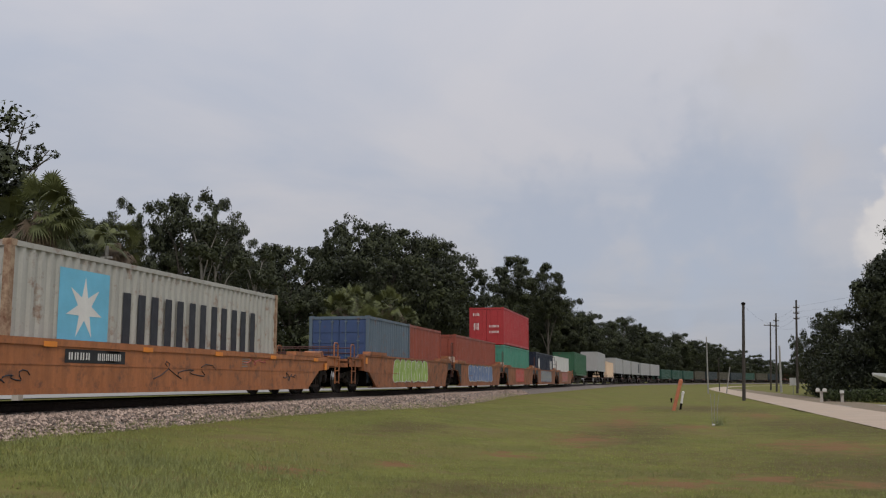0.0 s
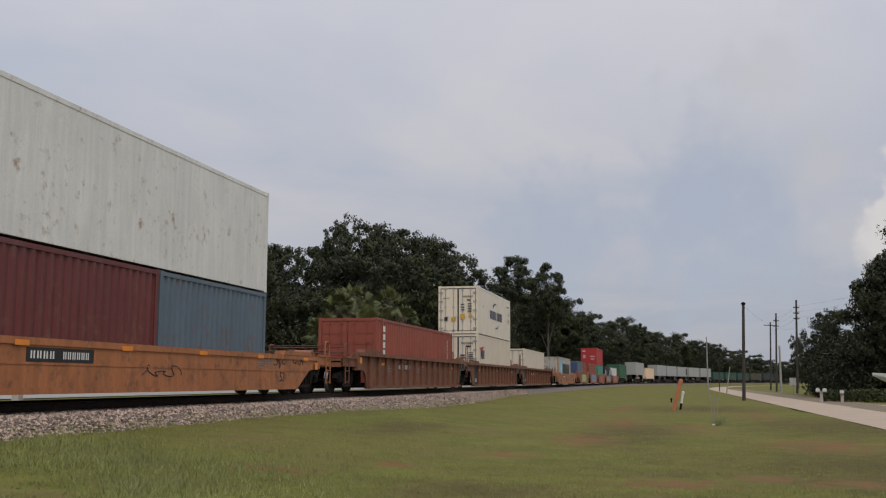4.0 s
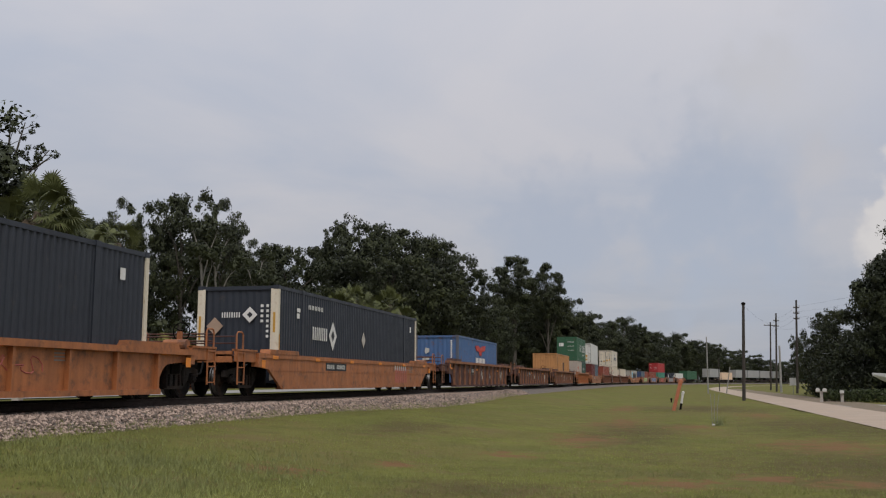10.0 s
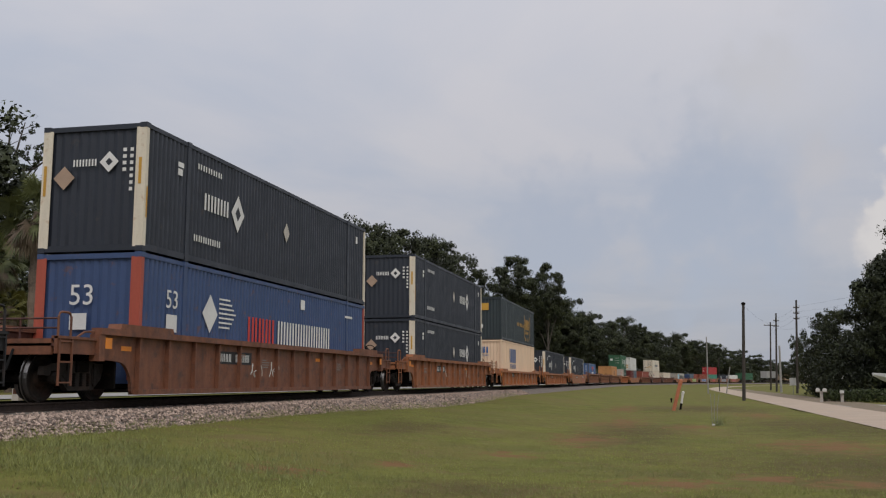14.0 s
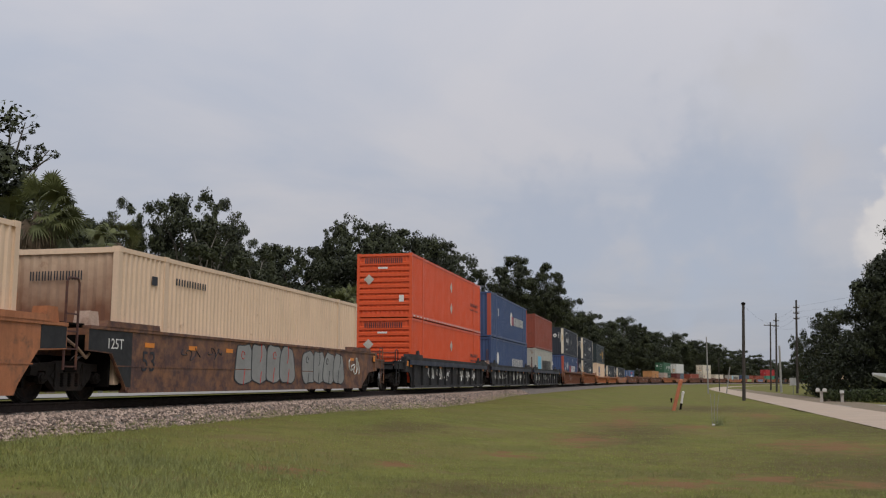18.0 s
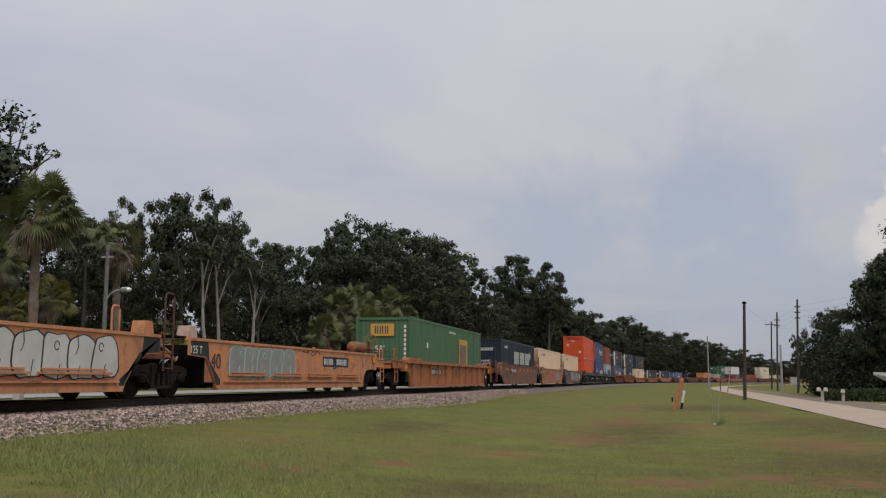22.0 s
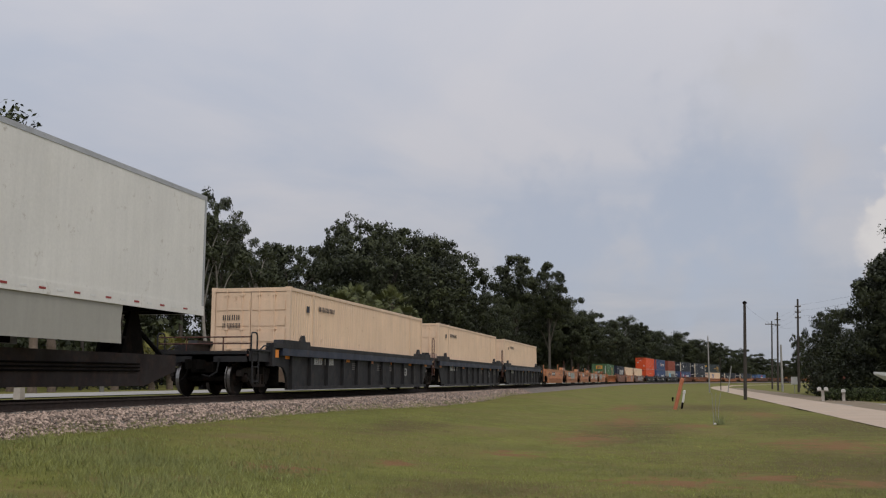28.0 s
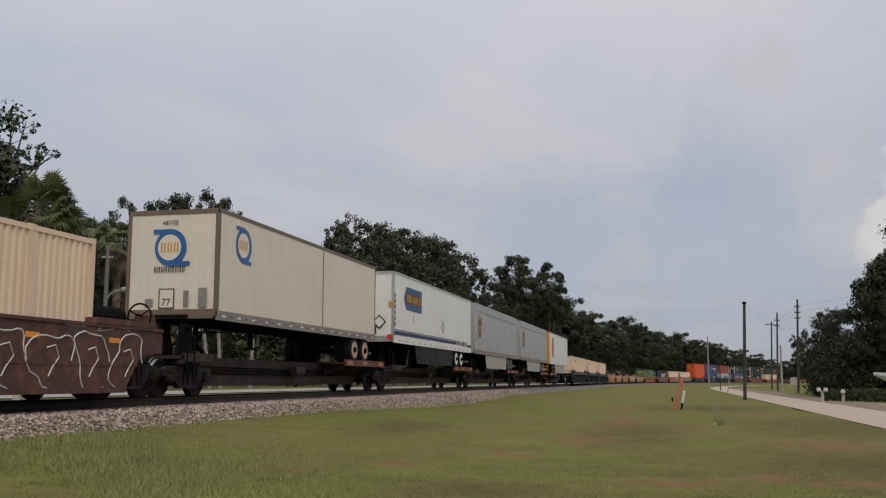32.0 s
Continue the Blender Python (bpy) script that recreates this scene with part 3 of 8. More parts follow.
    if doors in ("rear", "front"):
        s = -1 if doors == "rear" else 1
        dm = door_mat or mat
        if style == "reefer":
            # dark seals round the two leaves, hinges on the posts
            for x in (-1, 1):
                bm = bm_new()
                a, b, ya, yb = 0.012, w - 0.13, h - 0.031, h - 0.024
                for xa, xb, za, zb in ((a, a + 0.035, 0.16, H - 0.14), (b - 0.035, b, 0.16, H - 0.14), (a + 0.035, b - 0.035, 0.16, 0.20), (a + 0.035, b - 0.035, H - 0.18, H - 0.14)):
                    box(bm, *sorted((x * xa, x * xb)), *sorted((s * ya, s * yb)), za, zb)
                part("door_seal", bm, DARK_MARK, box_thing)
                hm = shape("hinge", GREY_MARK, lambda q: (box(q, -0.12, 0.10, -0.03, 0.0, -0.035, 0.035), box(q, 0.03, 0.07, -0.045, -0.03, -0.05, 0.05)))
                for k in range(5):
                    put("hinge", hm, box_thing, pose(x * (w - 0.16), s * (h - 0.0), 0.35 + k * (H - 0.75) / 4) @ Matrix.Diagonal((x, -s, 1, 1)))
        for x in (-1, 1):
            bm = bm_new()
            box(bm, *sorted((x * 0.012, x * (w - 0.13))), *sorted((s * (h - 0.075), s * (h - 0.03))), 0.16, H - 0.14)
            if style != "reefer":
                for k in range(5):
                    zz = 0.28 + k * (H - 0.5) / 5
                    box(bm, *sorted((x * 0.05, x * (w - 0.17))), *sorted((s * (h - 0.035), s * (h - 0.012))), zz, zz + 0.30)
            d = part("door_leaf", bm, dm, box_thing)
            for xx in (0.28, 0.78):
                bm = bm_new()
                tube(bm, [(x * xx, s * (h + 0.0), 0.08), (x * xx, s * (h + 0.0), H - 0.06)], 0.02, 6)
                box(bm, *sorted((x * xx - 0.02, x * xx + 0.20)), *sorted((s * (h - 0.01), s * (h + 0.02))), 1.0, 1.04)
                for zz in (0.22, 0.75, 1.6, H - 0.25):
                    box(bm, x * xx - 0.06, x * xx + 0.06, *sorted((s * (h - 0.03), s * (h + 0.015))), zz, zz + 0.06)
                part("locking_bar", bm, ALLOY if style == "reefer" else posts, d)
    box_thing["wide"] = W
    box_thing["tall"] = H
    box_thing["long"] = length
    m = moving_thing(box_thing, rear + length / 2, 6.5)
    lifted[box_thing.name] = z0
    return m


lifted = {}                 # height of a load's floor above the rails


# ---- markings, flat on the camera's side or the rear end ----
def mark(ob, name, mat, rects, end=False, label="", out=0.006):
    """Flat painted shapes on a load: outlines in (along from the middle, height) on its side, or (across, height) on its rear end."""
    w, h = ob["wide"] / 2 + out, ob["long"] / 2 + out + 0.004

    def paint_on(bm, pts):
        if end:
            prism(bm, pts, -h, -h - 0.003, "y")
        else:
            prism(bm, pts, w, w + 0.003, "x")
    tall = min(max(p[1] for p in pts) - min(p[1] for p in pts) for pts in rects)
    if 1 < len(rects) <= 16 and tall > 0.15:
        for pts in rects:
            bm = bm_new()
            paint_on(bm, pts)
            ob_mark = part(name, bm, mat, ob, label)
        return ob_mark
    bm = bm_new()
    for pts in rects:
        paint_on(bm, pts)
    m = part(name, bm, mat, ob, label)
    return tagged(m, kind="stuff") if len(rects) > 1 else m


def rect(a, z, w, h):
    return [(a, z), (a + w, z), (a + w, z + h), (a, z + h)]


def bars(a, z, w, h, n, gap=0.3, strokes=2):
    """A word as plain bars: n letters, each of upright strokes."""
    out, pitch = [], w / n
    for k in range(n):
        lw = pitch * (1 - gap)
        sw = lw / (2 * strokes - 1)
        if n >= 12 and k % 6 == 5:
            continue               # a space between words
        for q in range(strokes):
            out.append(rect(a + k * pitch + q * 2 * sw, z, sw, h))
    return out


def disc(a, z, r, n=20, ry=None):
    return [(a + r * math.cos(6.28319 * k / n), z + (ry or r) * math.sin(6.28319 * k / n)) for k in range(n)]


def diamond(a, z, r, ry=None):
    return disc(a, z, r, 4, ry)


def star(a, z, r, n=7, inner=0.38):
    return [(a + (r if k % 2 == 0 else r * inner) * math.sin(math.pi * k / n), z + (r if k % 2 == 0 else r * inner) * math.cos(math.pi * k / n)) for k in range(2 * n)]


_letters = {}


def letters(ob, text, mat, a, z, size, x=None, end=False, label="painted figures"):
    """Painted figures that can be read, on the side or the rear end."""
    if text not in _letters:
        cu = bpy.data.curves.new("figures", "FONT")
        cu.body, cu.size, cu.extrude, cu.resolution_u = text, 1.0, 0.002, 3
        tmp = new("figures", cu)
        dg = bpy.context.evaluated_depsgraph_get()
        _letters[text] = bpy.data.meshes.new_from_object(tmp.evaluated_get(dg))
        bpy.data.objects.remove(tmp)
    me = _letters[text].copy()
    me.materials.clear()
    me.materials.append(mat)
    if end:
        m = pose(a, -(ob["long"] / 2 + 0.012), z, 90, 0, 0)
    else:
        m = pose(x if x is not None else ob["wide"] / 2 + 0.008, a, z, 90, 0, 90)
    return put("figures", me, ob, m @ Matrix.Diagonal((size, size, 1, 1)), label)

# ---- highway trailers and the spine cars that carry them ----
def mk_tyre(bm):
    lathe(bm, [(-0.13, 0.30), (-0.14, 0.46), (-0.11, 0.51), (0.11, 0.51), (0.14, 0.46), (0.13, 0.30)], "x", 24)


def mk_rim(bm):
    lathe(bm, [(0.10, 0.31), (0.150, 0.305), (0.152, 0.265), (0.134, 0.245), (0.133, 0.10)], "x", 20)


def mk_deep_rim(bm):
    lathe(bm, [(0.10, 0.31), (0.150, 0.305), (0.152, 0.288), (0.02, 0.268)], "x", 20)


def mk_hub(bm):
    lathe(bm, [(0.10, 0.12), (0.142, 0.115), (0.148, 0.09), (0.20, 0.08), (0.21, 0.05)], "x", 16)


def mk_dark_disc(bm):
    lathe(bm, [(0.02, 0.27), (0.035, 0.262), (0.05, 0.13), (0.13, 0.10), (0.14, 0.05)], "x", 18)


def trailer(rear, length, mat, label, nose="rear", top=4.96, floor=2.12, W=2.59, frame_mat=None, rim_mat=None, skirt=None, seams=1.22, door_mat=None, band=None, corner=None, far=False, head=0.16, set_in=3.2, steps=None):
    """Dry-van trailer on a spine car. nose: which end of it leads or trails ('rear' = the nose looks back along the train)."""
    t = thing("highway_trailer", label, "trailer", "trailers on the train")
    h, w = length / 2, W / 2
    H = top - floor
    frame_mat = frame_mat or ALLOY
    s = -1 if nose == "rear" else 1          # nose end
    bm = bm_new()
    r = 0.14
    prof = [(-w, 0.0), (w, 0.0), (w, H - 0.03), (w - 0.03, H), (-w + 0.03, H), (-w, H - 0.03)]
    prism(bm, prof, -h + 0.03, h - 0.03, "y")
    part("body", bm, mat, t)
    me = shape(("panel_seam", round(H, 2)), mat, lambda b: box(b, 0, 0.007, -0.022, 0.022, 0.12, H - 0.12))
    n = 0 if far else int(length / seams)
    for k in range(1, n):
        y = -h + k * length / n
        put("panel_seam", me, t, pose(w - 0.001, y, 0))
        put("panel_seam", me, t, pose(-w + 0.001, y, 0, 0, 0, 180))
    for x in (-1, 1):
        bm = bm_new()
        box(bm, *sorted((x * (w - 0.03), x * (w + 0.012))), -h, h, H - 0.10, H + 0.005)
        part("top_rail", bm, frame_mat, t)
        if head > 0.2:
            bm = bm_new()
            box(bm, *sorted((x * (w - 0.03), x * (w + 0.008))), -h + 0.1, h - 0.1, H - head, H - 0.13)
            part("upper_panel", bm, mat, t)
            for q in (head, head - 0.09):
                bm = bm_new()
                box(bm, *sorted((x * (w - 0.03), x * (w + 0.024))), -h + 0.1, h - 0.1, H - q - 0.02, H - q + 0.02)
                part("rub_rail", bm, frame_mat, t)
        bm = bm_new()
        box(bm, *sorted((x * (w - 0.03), x * (w + 0.014))), -h, h, -0.14, 0.10)
        part("bottom_rail", bm, band or frame_mat, t)
    me_r, me_w = shape("red_reflector", REFLEX, lambda b: box(b, 0, 0.006, -0.10, 0.10, -0.03, 0.012)), shape("white_reflector", WHITE_MARK, lambda b: box(b, 0, 0.006, -0.10, 0.10, -0.03, 0.012))
    n_ref = 0 if far else 29
    for k in range(n_ref):
        y = -h + 0.4 + k * (length - 0.8) / (n_ref - 1)
        put("reflector", me_r if k % 2 else me_w, t, pose(w + 0.013, y, -0.02))
    corner_mat = corner or frame_mat
    for ye, name in ((-1, "a"), (1, "b")):
        bm = bm_new()
        for x in (-1, 1):
            box(bm, *sorted((x * (w - 0.10), x * (w + 0.006))), *sorted((ye * (h - 0.10), ye * h)), -0.05, H)
        box(bm, -w + 0.1, w - 0.1, *sorted((ye * (h - 0.07), ye * h)), H - 0.12, H)
        box(bm, -w + 0.1, w - 0.1, *sorted((ye * (h - 0.07), ye * h)), -0.10, 0.14)
        part("end_frame", bm, frame_mat if steps and ye == s else corner_mat, t)
    # doors at the tail end
    tail = -s
    for x in (-1, 1):
        bm = bm_new()
        box(bm, *sorted((x * 0.01, x * (w - 0.11))), *sorted((tail * (h - 0.06), tail * (h - 0.012))), 0.15, H - 0.13)
        d = part("door_leaf", bm, door_mat or mat, t)
        bm = bm_new()
        tube(bm, [(x * 0.25, tail * (h + 0.01), 0.1), (x * 0.25, tail * (h + 0.01), H - 0.08)], 0.018, 6)
        box(bm, *sorted((x * 0.25, x * 0.6)), *sorted((tail * (h), tail * (h + 0.02))), 0.75, 0.79)
        part("locking_bar", bm, ALLOY, d)
    bm = bm_new()
    box(bm, -w + 0.1, w - 0.1, *sorted((s * (h - 0.06), s * (h - 0.018))), 0.14, H - 0.12)
    part("nose_wall", bm, mat, t)
    # bumper under the tail
    bm = bm_new()
    box(bm, -1.15, 1.15, *sorted((tail * (h - 0.16), tail * (h - 0.06))), -0.68, -0.58)
    for x in (-0.5, 0.5):
        box(bm, x - 0.05, x + 0.05, *sorted((tail * (h - 0.15), tail * (h - 0.07))), -0.58, -0.1)
    part("rear_bumper", bm, corner_mat, t)
    if steps:
        bm = bm_new()
        for x in (0.72, 1.12):
            box(bm, x - 0.03, x + 0.03, *sorted((tail * (h - 0.12), tail * (h - 0.02))), -0.75, 0.0)
        for z in (-0.75, -0.42):
            box(bm, 0.70, 1.14, *sorted((tail * (h - 0.20), tail * (h - 0.01))), z, z + 0.05)
        part("rear_steps", bm, steps, t)
    # running gear
    bm = bm_new()
    yb = tail * (h - set_in)
    box(bm, -0.5, -0.38, yb - 1.3, yb + 1.3, -0.42, -0.1)
    box(bm, 0.38, 0.5, yb - 1.3, yb + 1.3, -0.42, -0.1)
    for dy in (-0.62, 0.62):
        lathe(bm, [(-1.0, 0.07), (1.0, 0.07)], "x", 8, (0, yb + dy, -0.56))
    part("bogie_frame", bm, STEEL_DARK, t)
    ty, rm, hb = shape("tyre", RUBBER, mk_tyre), shape("rim", rim_mat, mk_rim) if rim_mat else shape("rim", ALLOY, mk_deep_rim), shape("dark_disc", RUBBER, mk_dark_disc) if rim_mat is None else shape("hub", STEEL_DARK, mk_hub)
    for dy in (-0.62, 0.62):
        for x in (-1, 1):
            for xo in (1.13, 0.80):
                wl = put("wheel", ty, t, pose(x * xo, yb + dy, -0.56, 0, 0, 0 if x > 0 else 180))
                r = put("rim", rm, wl)
                if xo > 1:
                    put("hub", hb, wl)
    bm = bm_new()
    yl = s * (h - 3.1)
    for x in (-0.85, 0.85):
        box(bm, x - 0.06, x + 0.06, yl - 0.06, yl + 0.06, -0.78, 0.0)
        box(bm, x - 0.14, x + 0.14, yl - 0.14, yl + 0.14, -0.82, -0.76)
        tube(bm, [(x, yl, -0.6), (x, yl - s * 0.7, -0.1)], 0.03, 5)
    tube(bm, [(-0.85, yl, -0.3), (0.85, yl, -0.3)], 0.025, 5)
    part("landing_gear", bm, STEEL_DARK, t)
    me = shape(("cross_member", W), STEEL_DARK, lambda b: box(b, -w + 0.05, w - 0.05, -0.03, 0.03, -0.12, -0.016))
    for k in range(0 if far else 16):
        put("cross_member", me, t, pose(0, -h + 0.5 + k * (length - 1.0) / 15, 0))
    # Near-black sheet added below the body to stop bounce and deepen the shade.
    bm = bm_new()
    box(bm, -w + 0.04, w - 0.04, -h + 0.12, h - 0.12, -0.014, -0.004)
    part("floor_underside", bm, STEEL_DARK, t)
    if skirt:
        y0, y1 = sorted((s * (h - 3.6), tail * (h - set_in - 1.45)))
        for x in (-1, 1):
            bm = bm_new()
            prism(bm, [(y0, -0.12), (y1, -0.12), (y1 - 0.06, -0.5), (y1 - (0.22 if tail > 0 else 0), -0.95), (y0 + (0.45 if tail > 0 else 0.1), -0.95)], x * (w - 0.06), x * (w - 0.03))
            part("side_skirt", bm, skirt, t, "smooth air-deflecting side skirt")
            # Dark liner added behind the skirt: shade under the trailer as a sheet.
            bm = bm_new()
            box(bm, *sorted((x * (w - 0.10), x * (w - 0.066))), y0 + 0.5, y1 - 0.3, -0.93, -0.13)
            part("skirt_bracing", bm, STEEL_DARK, t)
    t["wide"], t["tall"], t["long"] = W, H, length
    moving_thing(t, rear + length / 2, 6.5)
    lifted[t.name] = floor
    return t


def spine_unit(at, pitch, first, last, mat, far=False):
    car = thing("spine_car", "rusty brown skeleton railway car carrying a road trailer", "railway car", "spine cars of the train")
    half = pitch / 2
    bm = bm_new()
    prism(bm, [(-half + 0.4, 0.62), (-half + 1.9, 0.27), (half - 1.9, 0.27), (half - 0.4, 0.62), (half - 0.4, 1.02), (-half + 0.4, 1.02)], -0.36, 0.36)
    part("centre_beam", bm, mat, car)
    for y0, y1 in ((half - 5.6, half - 0.9),) if not first == "tail" else ((-half + 0.9, -half + 5.6),):
        for s in (-1, 1):
            bm = bm_new()
            box(bm, *sorted((s * 0.36, s * 1.36)), y0, y1, 1.00, 1.06)
            part("wheel_platform", bm, mat, car)
            bm = bm_new()
            box(bm, *sorted((s * 1.30, s * 1.38)), y0, y1, 0.93, 1.15)
            part("edge_channel", bm, DECK_EDGE, car)
            for k in range(0 if far else 6):
                bm = bm_new()
                y = y0 + 0.4 + k * (y1 - y0 - 0.8) / 5
                prism(bm, [(s * 0.36, 0.55), (s * 1.30, 0.92), (s * 1.30, 1.0), (s * 0.36, 1.0)], y - 0.04, y + 0.04, "y")
                part("bracket", bm, mat, car)
            me = shape("amber_plate", DULL_AMBER, lambda b: box(b, 0, 0.006, -0.26, 0.26, -0.02, 0.12))
            for y in (() if far else (y0 + 0.5, y0 + 2.2, y1 - 0.5)):
                put("reflector", me, car, pose(s * 1.381, y, 0.99, 0, 0, 0 if s > 0 else 180))
    yh = -half + 2.4 if first != "tail" else half - 2.4
    bm = bm_new()
    for x in (-0.3, 0.3):
        prism(bm, [(yh - 0.5, 1.0), (yh + 0.5, 1.0), (yh + 0.16, 2.02), (yh - 0.16, 2.02)], x - 0.04, x + 0.04)
    box(bm, -0.5, 0.5, yh - 0.35, yh + 0.35, 2.0, 2.08)
    tube(bm, [(0.0, yh + 0.2, 1.9), (0.0, yh + 1.9, 1.02)], 0.06, 6)
    tube(bm, [(0.3, yh - 0.1, 1.5), (-0.3, yh - 0.1, 1.1)], 0.04, 6)
    part("trailer_hitch", bm, STEEL_DARK, car)
    for s in (-1, 1):
        bm = bm_new()
        box(bm, *sorted((s * 0.36, s * 1.30)), -half + 0.5, -half + 1.9, 0.92, 1.0)
        box(bm, *sorted((s * 1.24, s * 1.36)), -half + 0.5, -half + 1.9, 0.86, 1.06)
        part("end_deck", bm, mat, car)
    put("ladder", shape("short_ladder", STEEL_DARK, lambda b: mk_ladder(b, 1.1, 0.36, 4)), car, pose(1.36, -half + 0.55, 0.42))
    hoop = shape("grab_hoop", STEEL_DARK, lambda b: mk_hoop(b, 0.42, 0.72))
    put("grab_hoop", hoop, car, pose(1.2, -half + 0.6, 1.0))
    bm = bm_new()
    lathe(bm, [(-0.35, 0.15), (0.35, 0.15)], "y", 12, (0.62, 0.6, 0.7))
    part("air_reservoir", bm, mat, car)
    for i in range(0 if far else 3):
        bm = bm_new()
        tube(bm, [(0.40, -half + 2.2, 0.62 + 0.08 * i), (0.42, 0, 0.58 + 0.08 * i), (0.40, half - 2.2, 0.62 + 0.08 * i)], 0.02, 5)
        part("brake_pipe", bm, STEEL_DARK, car)
    truck(car, -half, at) if not last else truck(car, -half + 1.2, at)
    if first == "head":
        truck(car, half - 1.2, at)
    return moving_thing(car, at, half * 0.72)

# ---- paint, plates and tags on the cars' sides ----
DIM_MARK = material("dim_stencil", (0.20, 0.18, 0.165), 0.6, 0, 0.15)
GRAF_PALE = material("pale_spray_paint", (0.55, 0.54, 0.50), 0.6, 0, 0.12)
GRAF_GREY = material("silver_spray_paint", (0.27, 0.27, 0.26), 0.5, 0, 0.15)
GRAF_GREEN = material("lime_spray_paint", (0.30, 0.42, 0.10), 0.6, 0, 0.2)
GRAF_BLUE = material("blue_spray_paint", (0.12, 0.18, 0.33), 0.6, 0, 0.2)
GRAF_PINK = material("pink_spray_paint", (0.45, 0.12, 0.10), 0.6, 0, 0.2)
GRAF_MINT = material("mint_spray_paint", (0.34, 0.50, 0.44), 0.6, 0, 0.15)


def wobble(a, z, rx, rz, rng, n=22, rough=0.22):
    """Rounded irregular outline."""
    p1, p2, p3 = rng.uniform(0, 6.28, 3)
    out = []
    for k in range(n):
        t = 6.28319 * k / n
        r = 1 + rough * (0.6 * math.sin(2 * t + p1) + 0.5 * math.sin(3 * t + p2) + 0.3 * math.sin(5 * t + p3))
        c, s = math.cos(t), math.sin(t)
        q = 0.72
        out.append((a + rx * r * math.copysign(abs(c) ** q, c), z + rz * min(r, 1.08) * math.copysign(abs(s) ** q, s)))
    return out


def bubble(c, zc, w, h, rng):
    """Outline of one swollen sprayed shape: bulging foot, notched head, leaning sides."""
    lean, ph = rng.uniform(-0.12, 0.12) * w, rng.uniform(0, 6.28)
    out = []
    for k in range(36):
        t = 6.28319 * k / 36
        cx, sz = math.cos(t), math.sin(t)
        x, z = math.copysign(abs(cx) ** 0.55, cx), math.copysign(abs(sz) ** 0.55, sz)
        swell = 1 + 0.07 * math.sin(3 * t + ph)
        z *= 1 - (0.14 * abs(math.sin(2.2 * x + ph)) if sz > 0 else 0.10 * abs(math.cos(2.6 * x + ph)))
        out.append((c + x * w * swell * (1.0 - 0.10 * z) + lean * z, zc + z * h))
    return out


def graffiti(car, a0, a1, z0, z1, fill, line, n, seed, inner=None):
    """A row of swollen sprayed shapes pressed together: thin outline, fill, slits and small loops inside."""
    rng = np.random.default_rng(seed)
    w, tall = (a1 - a0) / n, z1 - z0
    for k in range(n):
        c, zc = a0 + (k + 0.5) * w, (z0 + z1) / 2 + rng.uniform(-0.03, 0.03)
        st = np.random.default_rng(seed * 31 + k)
        pts = bubble(c, zc, w * 0.60, tall * 0.50, st)
        mark(car, "sprayed_outline", line, [pts], out=0.005 + 0.0045 * k)
        mark(car, "sprayed_fill", fill, [[(c + (x - c) * 0.90, zc + (z - zc) * 0.945) for x, z in pts]], out=0.0085 + 0.0045 * k)
        x = 0.0125 + 0.0045 * k + car["wide"] / 2
        bm = bm_new()
        y, q = c + rng.uniform(-0.12, 0.12) * w, rng.uniform(0.05, 0.2) * tall
        tube(bm, [(x, y - 0.05 * w, zc - tall * 0.47), (x, y, zc - tall * 0.22), (x, y + 0.03 * w, zc - q)], 0.011, 4)
        part("sprayed_stroke", bm, inner or line, car)
        bm = bm_new()
        y = c + rng.uniform(-0.25, 0.25) * w
        if k % 2:
            tube(bm, [(x, y, zc + tall * 0.46), (x, y + 0.04 * w, zc + tall * 0.2), (x, y - 0.06 * w, zc + 0.04)], 0.011, 4)
        else:
            tube(bm, [(x, y + 0.10 * w * math.cos(v), zc + tall * (0.20 + 0.09 * math.sin(v))) for v in [0.7 * m for m in range(9)]], 0.011, 4)
        part("sprayed_stroke", bm, inner or line, car)


def scribble(car, a, z, w, h, mat, seed, r=0.012):
    """A scrawled tag as one looping line."""
    rng = np.random.default_rng(seed)
    pts, x = [], car["wide"] / 2 + 0.004
    n = 26
    ph = rng.uniform(0, 6.28)
    for k in range(n):
        t = k / (n - 1)
        pts.append((x, a + w * (t + 0.09 * math.sin(9 * 3.1 * t + ph)), z + h * (0.5 + 0.42 * math.sin(5.3 * 3.1 * t + ph) * (0.6 + 0.4 * math.cos(7 * t + ph)))))
    bm = bm_new()
    tube(bm, pts, r, 4)
    return part("scrawl", bm, mat, car)


